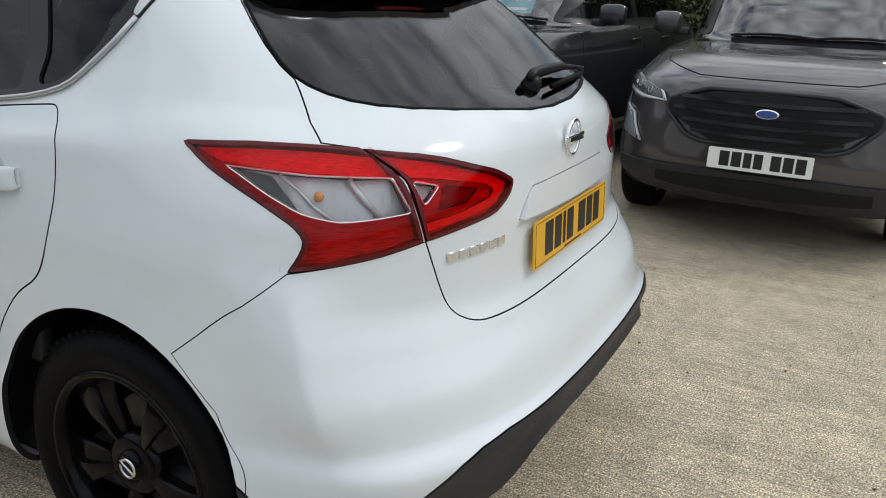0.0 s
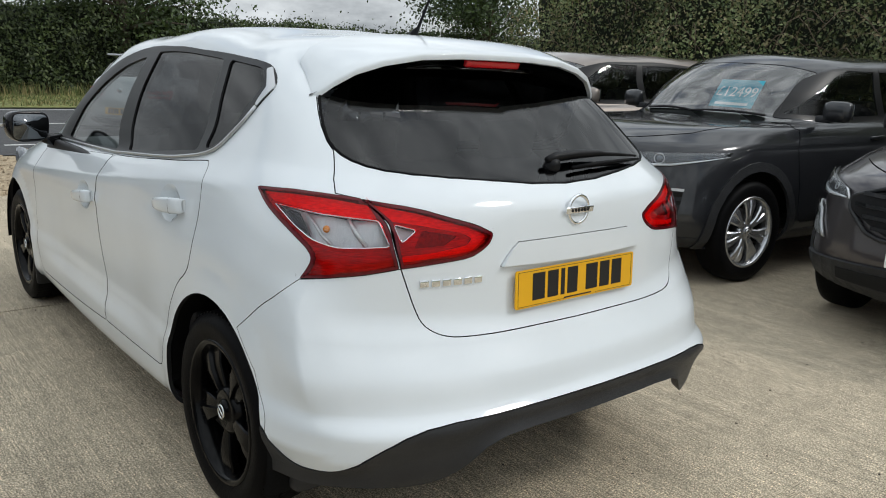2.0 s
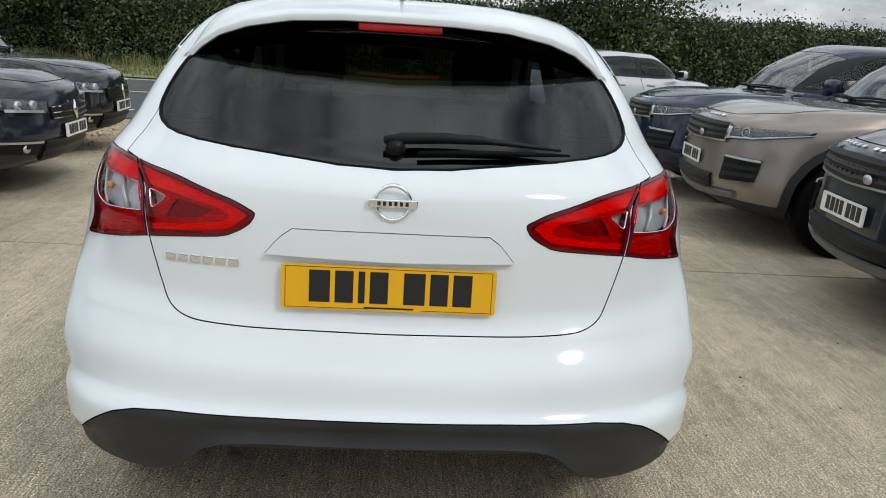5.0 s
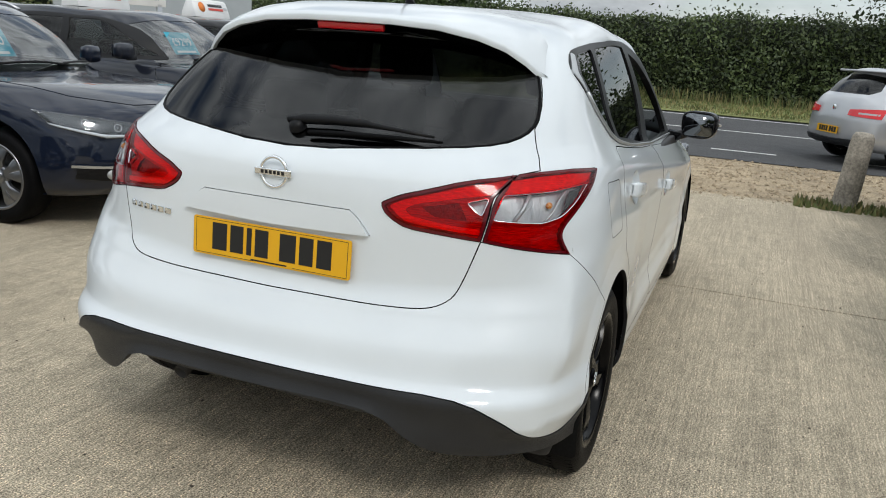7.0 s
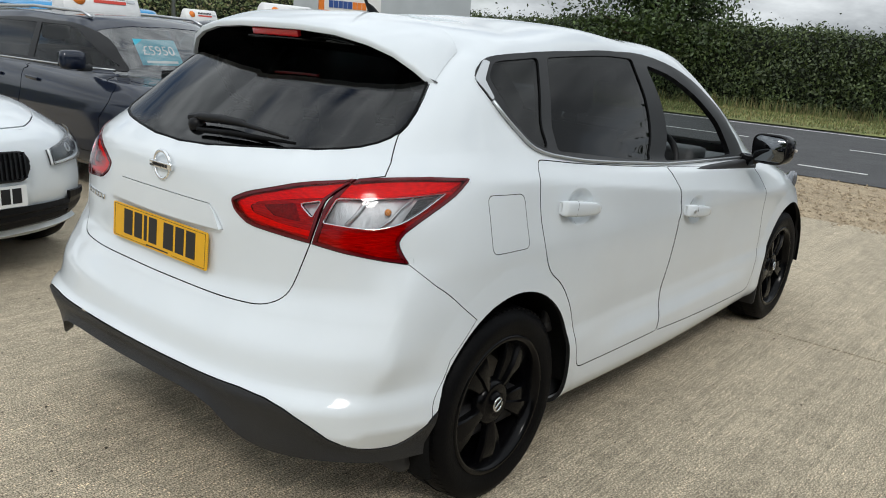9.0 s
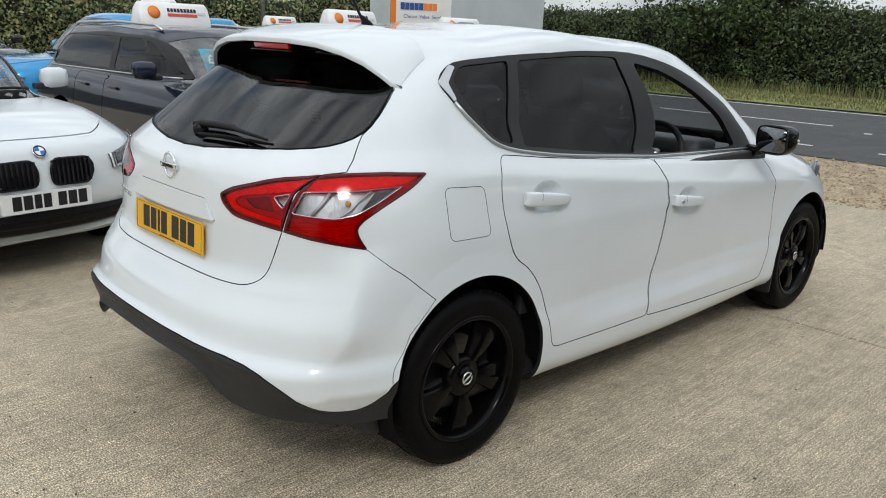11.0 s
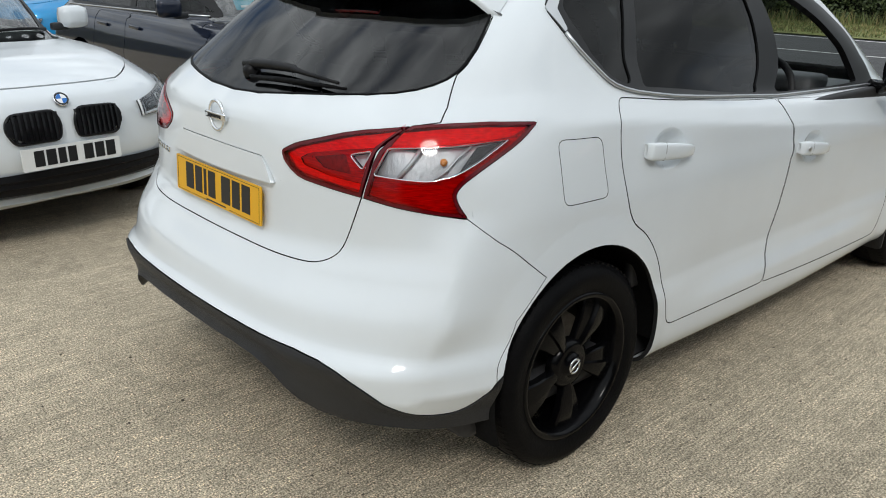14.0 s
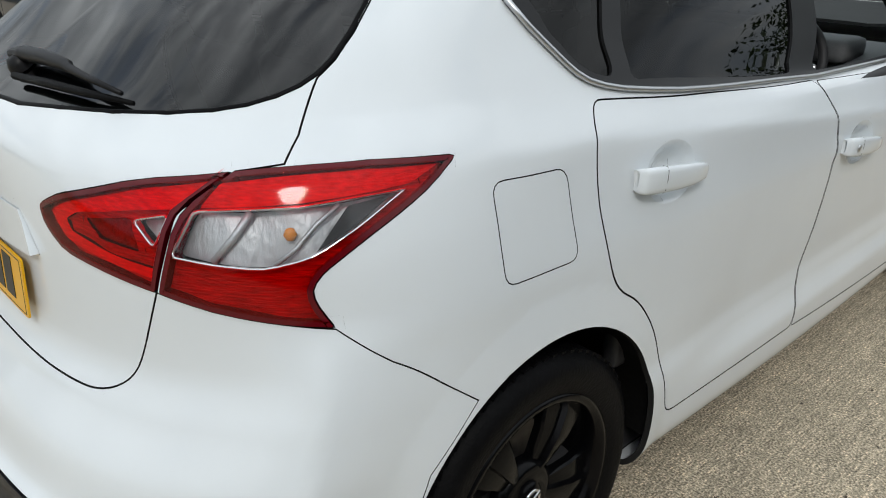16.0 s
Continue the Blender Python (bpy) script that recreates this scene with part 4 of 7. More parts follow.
def door_handle(door, c, s, slope):
    """A body-coloured pull handle over its cup, with the fixed cap at the rear end."""
    m = pose(c[0] + s * 0.012, c[1] - 0.002, c[2] - 0.003, slope, 0, 0)
    own = bmesh.new()
    prev = None
    for t, h, d in ((-0.128, 0.019, -0.012), (-0.126, 0.0235, 0.000), (-0.118, 0.0255, 0.007), (-0.08, 0.0265, 0.011), (-0.02, 0.0250, 0.014), (0.05, 0.0220, 0.013), (0.095, 0.0175, 0.007), (0.115, 0.012, -0.002), (0.124, 0.005, -0.014)):
        ring = [own.verts.new((s * (d + 0.010 * math.copysign(abs(math.cos(a)) ** 0.7, math.cos(a))), t, h * math.copysign(abs(math.sin(a)) ** 0.6, math.sin(a)))) for a in [k * math.pi / 8 for k in range(16)]]
        if prev:
            for i in range(16):
                own.faces.new((prev[i], prev[(i + 1) % 16], ring[(i + 1) % 16], ring[i]))
        prev = ring
    bmesh.ops.recalc_face_normals(own, faces=own.faces)
    bmesh.ops.transform(own, matrix=m, verts=own.verts)
    h = part("door_handle", own, WHITE, door)
    ring = tube([(s * (0.0115 + 0.0098 * math.copysign(abs(math.cos(k * math.pi / 5)) ** 0.7, math.cos(k * math.pi / 5))), -0.066, 0.0258 * math.copysign(abs(math.sin(k * math.pi / 5)) ** 0.6, math.sin(k * math.pi / 5))) for k in range(10)], 0.0012, 5, True)
    bmesh.ops.transform(ring, matrix=m, verts=ring.verts)
    part("handle_joint", ring, DARK_GAP, h)
    if abs(slope) > 6 and s > 0:
        lock = turned([(0.0, 0.010), (0.003, 0.009), (0.003, 0.0)], 16, "X", None, m @ pose(0.0205, -0.095, 0))
        part("key_cover", lock, SILVER_TRIM, h)


def tail_lamp(car, sh, z, tag, s, edge_o, edge_i):
    """Red lamp in two halves with a clear pane each, a silver bowl and an amber bulb."""
    for half in ("o", "i"):
        lamp = skin("tail_lamp", sh, z["lamp_%s%s" % (half, tag)], RED_EDGE, car, 0.003, 0.03, "red tail lamp with a clear pane")
        rib = lambda uv: -0.012 + 0.0025 * np.sin(sh.at(uv[:, 0], uv[:, 1])[:, 2] * 420)
        for zone, name, mat, deep in (("lens", "reflector", RED_RIBS, rib), ("guide", "light_guide", RED_GUIDE, -0.007), ("facet", "facet", RED_DEEP, -0.018)):
            key = "%s_%s%s" % (zone, half, tag)
            if key in z:
                lens = skin("lens", sh, z[key], RED_LENS, lamp, 0.004)
                skin(name, sh, z[key], mat, lens, deep, natural=zone == "lens")
        bead = edge_o if half == "o" else edge_i
        part("pane_rim", band(sh, bead, 0.0055, 0.0, True), CHROME, lamp, "bright rim round the clear pane")
        pane = skin("clear_pane", sh, z["pane_%s%s" % (half, tag)], GLASS_LAMP, lamp, 0.003, 0.0, "clear lamp pane")
        hollow = lambda uv: -0.026 + 0.010 * np.abs(np.sin(sh.at(uv[:, 0], uv[:, 1])[:, 1] * 34 + 0.4))
        skin("bowl", sh, z["pane_%s%s" % (half, tag)], LAMP_SILVER, pane, hollow, natural=True)
        if half == "o":
            c = sh.offset(sh.find([(s * 0.740, -0.444, 0.974)]), -0.010)[0]
            bulb = turned([(-0.010, 0.0), (-0.008, 0.006), (0.0, 0.010), (0.008, 0.006), (0.010, 0.0)], 14, "Z")
            bmesh.ops.translate(bulb, vec=c, verts=bulb.verts)
            part("bulb", bulb, AMBER, pane)
            # bright step that divides the reversing lamp from the indicator
            edge = sh.find([(s * x, y, zz) for x, y, zz in ((0.690, -0.475, 1.001), (0.682, -0.500, 0.965), (0.668, -0.530, 0.932))])
            part("divider", tube([tuple(p) for p in sh.offset(edge, -0.010)], 0.006, 6), LAMP_SILVER, pane)
            edge = sh.find([(s * x, y, zz) for x, y, zz in ((0.765, -0.375, 1.009), (0.757, -0.410, 0.985), (0.752, -0.443, 0.955), (0.738, -0.472, 0.932))])
            part("divider", tube([tuple(p) for p in sh.offset(edge, -0.008)], 0.0035, 6), LAMP_SILVER, pane)
            dark = sh.find([(s * x, y, zz) for x, y, zz in ((0.772, -0.365, 1.006), (0.793, -0.300, 1.014), (0.788, -0.366, 0.978), (0.768, -0.420, 0.948))])
            bm = bmesh.new()
            bm.faces.new([bm.verts.new(p) for p in sh.offset(dark, -0.006)])
            part("shade", bm, CABIN, pane)


def arch_liner(car, s, y):
    bm = bmesh.new()
    rings = []
    for k in range(25):
        a = math.radians(-6 + 208 * k / 24)
        rings.append([bm.verts.new((s * x, y + r * math.cos(a), 0.335 + r * math.sin(a))) for x, r in ((0.868, 0.360), (0.858, 0.372), (0.60, 0.375), (0.52, 0.30), (0.50, 0.02))])
    for a, b in zip(rings, rings[1:]):
        for i in range(4):
            bm.faces.new((a[i], a[i + 1], b[i + 1], b[i]))
    bmesh.ops.recalc_face_normals(bm, faces=bm.faces)
    part("arch_liner", bm, LINER_BLACK, car)


def hatch_cabin(car):
    """What shows through the windows: floor, seats, dashboard, wheel and roof lining."""
    floor = box((1.50, 3.60, 0.06), (0, 1.25, 0.32), (0, 0, 0), 0.02)
    box((1.26, 0.62, 0.30), (0, -0.20, 0.50), (0, 0, 0), 0.04, floor)
    box((1.60, 3.3, 0.10), (0, 1.25, 0.25), (0, 0, 0), 0.03, floor)
    part("cabin_floor", floor, CABIN, car)
    engine = box((1.40, 0.75, 0.45), (0, 2.95, 0.52), (0, 0, 0), 0.06)
    part("engine_bay", engine, DARK_GAP, car)
    dash = box((1.42, 0.42, 0.24), (0, 2.16, 0.82), (8, 0, 0), 0.07)
    box((0.30, 0.30, 0.40), (0, 2.02, 0.66), (20, 0, 0), 0.05, dash)
    box((0.42, 0.22, 0.08), (0.36, 2.02, 0.955), (0, 0, 0), 0.03, dash)
    part("dashboard", dash, DASH_GREY, car)
    for x in (-0.36, 0.36):
        seat(car, x, 1.35, 0.52)
    bench = box((1.26, 0.50, 0.16), (0, 0.50, 0.54), (4, 0, 0), 0.06)
    part("rear_bench", bench, CLOTH, car)
    for x in (-0.40, 0.0, 0.40):
        part("rear_backrest", box((0.42, 0.14, 0.56), (x, 0.20, 0.80), (16, 0, 0), 0.05), CLOTH, car)
        part("rear_headrest", box((0.25, 0.09, 0.15), (x, 0.09, 1.13), (10, 0, 0), 0.04), CLOTH, car)
    rim = part("steering_wheel", tube([(0.36 + 0.185 * math.cos(k * math.pi / 16), 1.80 + 0.185 * math.sin(k * math.pi / 16) * 0.40, 0.90 + 0.185 * math.sin(k * math.pi / 16) * 0.92) for k in range(32)], 0.016, 8, True), CABIN, car)
    spokes = box((0.34, 0.03, 0.05), (0.36, 1.80, 0.90), (-23, 0, 0), 0.01)
    box((0.12, 0.05, 0.12), (0.36, 1.80, 0.89), (-23, 0, 0), 0.03, spokes)
    part("wheel_boss", spokes, SILVER_TRIM, rim)
    lining = bmesh.new()
    rows = []
    for y, z in ((0.02, 1.43), (0.4, 1.468), (1.0, 1.480), (1.5, 1.455), (1.75, 1.42)):
        rows.append([lining.verts.new((x, y, z - 0.05 * (abs(x) / 0.55) ** 2)) for x in (-0.55, -0.3, 0.0, 0.3, 0.55)])
    for a, b in zip(rows, rows[1:]):
        for i in range(4):
            lining.faces.new((a[i], b[i], b[i + 1], a[i + 1]))
    part("roof_lining", lining, LINER, car)
    for s in (1, -1):
        card = box((0.04, 1.9, 0.50), (s * 0.79, 1.25, 0.72), (0, 0, 0), 0.015)
        part("door_card", card, CABIN, car)
    glassy = box((0.22, 0.03, 0.065), (0.02, 1.86, 1.315), (10, 0, 0), 0.02)
    part("inner_mirror", glassy, CABIN, car)


def hatch_fittings(car, sh):
    # roof spoiler: white above, black beneath
    xs = [-0.618, -0.60, -0.56, -0.50, -0.42, -0.30, -0.15, 0.0, 0.15, 0.30, 0.42, 0.50, 0.56, 0.60, 0.618]
    te = lambda x: (x, -0.268 + 0.115 * (abs(x) / 0.618) ** 3.2, 1.440 - 0.125 * (abs(x) / 0.618) ** 3.6)
    root = lambda x: (x * (1.0 - 0.055 * (abs(x) / 0.618) ** 4), 0.03 - 0.045 * (abs(x) / 0.618) ** 4, 1.496 - 0.082 * (abs(x) / 0.618) ** 3.4)
    top, rows = bmesh.new(), []
    for k in range(9):
        t = k / 8
        row = []
        for x in xs:
            a, b = np.array(root(x)), np.array(te(x))
            p = a + t * (b - a)
            p[2] += 0.012 * math.sin(math.pi * t)
            pull = {0.618: 1.0, 0.60: 0.65, 0.56: 0.2}.get(abs(x), 0.0)
            if pull:
                p += pull * (sh.offset(sh.find([tuple(p)]), 0.002)[0] - p)
            row.append(top.verts.new(p))
        rows.append(row)
    lip = []
    for x, edge in zip(xs, rows[-1]):
        b, k = np.array(edge.co), (0.25 if abs(x) > 0.61 else 1.0)
        lip.append([top.verts.new(b + np.array((0, -0.004, -0.006)) * k), top.verts.new(b + np.array((0, 0.0, -0.020)) * k), top.verts.new(b + np.array((0, 0.016, -0.022)) * k)])
    for k in range(3):
        rows.append([l[k] for l in lip])
    for a, b in zip(rows, rows[1:]):
        for i in range(len(xs) - 1):
            top.faces.new((a[i], a[i + 1], b[i + 1], b[i]))
    bmesh.ops.recalc_face_normals(top, faces=top.faces)
    spoiler = part("roof_spoiler", top, WHITE, car)
    spoiler.data.set_sharp_from_angle(angle=radians(50))
    low, rows = bmesh.new(), []
    for k in range(5):
        t = k / 4
        row = []
        for x in xs:
            b, g = np.array(te(x)) + (0, 0.012, -0.019), np.array((x * 0.97, -0.045 - 0.06 * (abs(x) / 0.6) ** 2, 1.360 - 0.075 * (abs(x) / 0.618) ** 3))
            p = b + t * (g - b)
            p[2] += 0.010 * math.sin(math.pi * t)
            row.append(low.verts.new(p))
        rows.append(row)
    for a, b in zip(rows, rows[1:]):
        for i in range(len(xs) - 1):
            low.faces.new((a[i], b[i], b[i + 1], a[i + 1]))
    part("spoiler_underside", low, GLOSS_BLACK, spoiler, "black spoiler underside")
    lamp = box((0.232, 0.016, 0.022), (0, -0.238, 1.408), (20, 0, 0), 0.004)
    part("brake_lamp", lamp, RED_BACK, spoiler, "red high brake lamp")
    # added black shield that keeps the lamp's reflection out of the rear window
    part("lamp_housing", box((0.280, 0.100, 0.005), (0, -0.196, 1.391), (0, 0, 0), 0.002), GLOSS_BLACK, spoiler)
    # rear wiper
    g = sh.offset(sh.rear([(-0.030, 1.116), (0.02, 1.121), (0.12, 1.126), (0.22, 1.126), (0.235, 1.124), (0.32, 1.119), (0.415, 1.111)]), 0.022)
    arm = tube([tuple(p) for p in g], [0.010, 0.015, 0.014, 0.011, 0.008, 0.006, 0.004], 10)
    turned([(0.0, 0.026), (0.014, 0.023), (0.026, 0.016), (0.028, 0.0)], 18, "Z", arm, look(sh.offset(sh.rear([(0.0, 1.112)]), 0.0)[0], sh.offset(sh.rear([(0.0, 1.112)]), -1.0)[0]))
    wiper = part("rear_wiper", arm, BLACK_SATIN, car)
    b = sh.offset(sh.rear([(0.055, 1.098), (0.20, 1.105), (0.32, 1.107), (0.440, 1.106)]), 0.013)
    part("wiper_blade", tube([tuple(p) for p in b], [0.007, 0.008, 0.007, 0.004], 6), RUBBER, wiper)
    # number plate, with bars for its characters
    plate_m = pose(0, -0.668, 0.789, 90 - 3, 0, 0)
    plate = part("number_plate", slab(rounded([(-0.26, -0.0555), (0.26, -0.0555), (0.26, 0.0555), (-0.26, 0.0555)], 0.008, 3), 0.004, None, plate_m), PLATE_YELLOW, car, "yellow rear number plate")
    sharp(plate)
    x = -0.193
    for k, w in enumerate((0.050, 0.044, 0.016, 0.044, 0.052, 0.044, 0.046)):
        if k == 4:
            x += 0.026
        part("plate_bar", box((w, 0.079, 0.001), (x + w / 2, 0.003, 0.0045)), INK, plate, smooth=False).matrix_local = plate_m
        x += w + 0.012
    part("plate_bar", box((0.12, 0.004, 0.001), (0.0, -0.0475, 0.0045)), INK, plate, smooth=False).matrix_local = plate_m
    edge = bmesh.new()
    for sx, sy, ax, ay in ((0.50, 0.0012, 0, 0.050), (0.20, 0.0012, -0.15, -0.0505), (0.17, 0.0012, 0.165, -0.0505), (0.0012, 0.10, 0.25, 0), (0.0012, 0.10, -0.25, 0)):
        box((sx, sy, 0.0006), (ax, ay, 0.0043), (0, 0, 0), 0, edge)
    part("plate_border", edge, INK, plate, smooth=False).matrix_local = plate_m
    # maker's badge: a chrome ring and bar, and the model script as chrome bars
    c = np.array((0.0, sh.at(*sh.rear([(0.0, 0.999)])[0])[0][1], 0.999))
    ring = tube([tuple(c + (0.042 * math.cos(k * math.pi / 16), -0.006, 0.042 * math.sin(k * math.pi / 16))) for k in range(32)], 0.0055, 8, True)
    badge = part("badge", ring, CHROME, car, "chrome ring badge")
    part("badge_bar", box((0.118, 0.010, 0.020), tuple(c + (0, -0.010, 0)), (4, 0, 0), 0.003), CHROME, badge)
    dark = bmesh.new()
    for k in range(6):
        box((0.0075, 0.001, 0.010), tuple(c + (-0.0335 + k * 0.0134, -0.0162, 0)), (4, 0, 0), 0, dark)
    part("badge_marks", dark, INK, badge, smooth=False)
    for k in range(6):
        u = sh.rear([(-0.535 + k * 0.0315, 0.834)])
        p, n = sh.offset(u, 0.002)[0], sh.offset(u, 1.0)[0]
        part("script_bar", box((0.025, 0.019, 0.004), (0, 0, 0), (0, 0, 0), 0.0015), CHROME, car).matrix_local = look(tuple(p), tuple(2 * p - n))
    # door mirrors
    for s in (1, -1):
        shell_m = bmesh.new()
        bmesh.ops.create_uvsphere(shell_m, u_segments=24, v_segments=14, radius=1.0)
        for v in shell_m.verts:
            x, y, zz = v.co
            q = lambda a: math.copysign(abs(a) ** 0.62, a)
            v.co = (q(x) * (0.094 + 0.010 * zz), max(y, -0.32) * 0.10 if y < 0 else q(y) * 0.085, q(zz) * 0.074)
        mirror = part("door_mirror", shell_m, GLOSS_BLACK, car, "gloss black door mirror")
        mirror.location, mirror.rotation_euler = (s * 0.930, 2.005, 1.040), (0, 0, radians(-10 * s))
        glass = slab(rounded([(-0.080, -0.060), (0.080, -0.056), (0.082, 0.056), (-0.073, 0.062)], 0.03, 4), 0.003, None, pose(0, -0.031, 0, 90, 0, 0))
        part("mirror_glass", glass, MIRROR, mirror)
        arm = tube([(-s * 0.070, 0.01, -0.055), (-s * 0.11, 0.03, -0.070), (-s * 0.165, 0.04, -0.075)], [0.022, 0.028, 0.034], 10)
        part("mirror_arm", arm, GLOSS_BLACK, mirror)
        part("indicator", box((0.05, 0.012, 0.014), (s * 0.085, 0.048, 0.005), (0, 0, -40 * s), 0.004), AMBER_CLEAR, mirror)
        # front lamps just show past the wings
        c = sh.offset(sh.side([(3.02, 0.775)], s > 0), 0.002)[0]
        lamp = box((0.05, 0.34, 0.10), (0, 0, 0), (-10, 0, 22 * s), 0.03)
        part("headlamp", lamp, GLASS_HEAD, car).location = (c[0] - s * 0.015, c[1], c[2])
    # aerial, exhaust, towing cover
    aerial = tube([(0, 0.20, 1.488), (0, 0.185, 1.515), (0, 0.165, 1.530), (0, 0.06, 1.70)], [0.028, 0.013, 0.006, 0.003], 10)
    part("aerial", aerial, BLACK_SATIN, car)
    pipe = turned([(-0.06, 0.024), (0.10, 0.024), (0.10, 0.021), (-0.06, 0.021)], 20, "X", None, pose(-0.385, -0.50, 0.325, 0, 0, -90) @ pose(0, 0, 0, 0, 22, 0))
    part("exhaust_pipe", pipe, OLD_STEEL, car)
    tank = turned([(-0.25, 0.02), (-0.22, 0.09), (0.22, 0.09), (0.25, 0.02)], 20, "X", None, pose(-0.2, -0.32, 0.27))
    part("silencer", tank, DISC_STEEL, car)
    axle = box((1.3, 0.10, 0.10), (0, 0.05, 0.30), (0, 0, 0), 0.03)
    part("rear_axle", axle, DARK_GAP, car)


# ---- the other cars ----
def generic_rings(length, width, height, rear_over, hood, belt, cab_rear, cab_front, screen_foot, tail_lean=0.12, clearance=0.22, roof_half=0.60):
    """Rings of a plain car body: y = 0 at the rear axle, its nose towards +y."""
    w, yr, yf = width / 2, -rear_over, length - rear_over
    return [
        (w * 0.90, yr + 0.14, 0.5, 3.0, yf - 0.16, 0.60, 2.6, clearance + 0.06, clearance, clearance, clearance, clearance + 0.03),
        (w * 0.97, yr + 0.05, 0.5, 3.0, yf - 0.06, 0.65, 2.6, clearance + 0.12, clearance + 0.07, clearance + 0.07, clearance + 0.07, clearance + 0.10),
        (w, yr, 0.55, 3.0, yf, 0.70, 2.6, 0.50, 0.45, 0.45, 0.47, 0.50),
        (w, yr + 0.01, 0.55, 3.0, yf - 0.01, 0.75, 2.6, 0.66, 0.64, 0.62, 0.62, 0.64),
        (w * 0.985, yr + 0.04, 0.55, 2.9, yf - 0.04, 0.85, 2.5, belt - 0.18, belt - 0.16, belt - 0.19, hood - 0.10, hood - 0.10),
        (w * 0.955, yr + 0.07, 0.55, 2.8, yf - 0.16, 0.95, 2.4, belt - 0.07, belt - 0.05, belt - 0.08, hood - 0.02, hood - 0.02),
        (w * 0.915, yr + 0.10, 0.55, 2.6, yf - 0.42, 0.90, 2.4, belt + 0.01, belt + 0.02, belt - 0.01, hood + 0.05, hood + 0.05),
        (w * 0.870, yr + 0.14, 0.55, 2.4, screen_foot, 0.80, 2.4, belt + 0.06, belt + 0.08, belt + 0.05, belt + 0.02, belt + 0.03),
        (w * 0.80, yr + 0.14 + tail_lean, 0.52, 2.3, (screen_foot + cab_front) / 2 + 0.06, 0.70, 2.4, (belt + height) / 2, (belt + height) / 2, (belt + height) / 2, (belt + height) / 2 - 0.02, (belt + height) / 2),
        (w * 0.72, cab_rear, 0.48, 2.4, cab_front + 0.10, 0.60, 2.5, height - 0.11, height - 0.10, height - 0.085, height - 0.11, height - 0.10),
        (roof_half, cab_rear + 0.05, 0.44, 2.5, cab_front - 0.02, 0.55, 2.5, height - 0.045, height - 0.05, height - 0.035, height - 0.055, height - 0.05),
        (roof_half * 0.55, cab_rear + 0.12, 0.40, 2.5, cab_front - 0.14, 0.45, 2.5, height - 0.015, height - 0.02, height - 0.008, height - 0.02, height - 0.02),
        (0.0, cab_rear + 0.18, 0.30, 2.5, cab_front - 0.24, 0.30, 2.5, height - 0.008, height - 0.012, height, height - 0.012, height - 0.012),
    ]


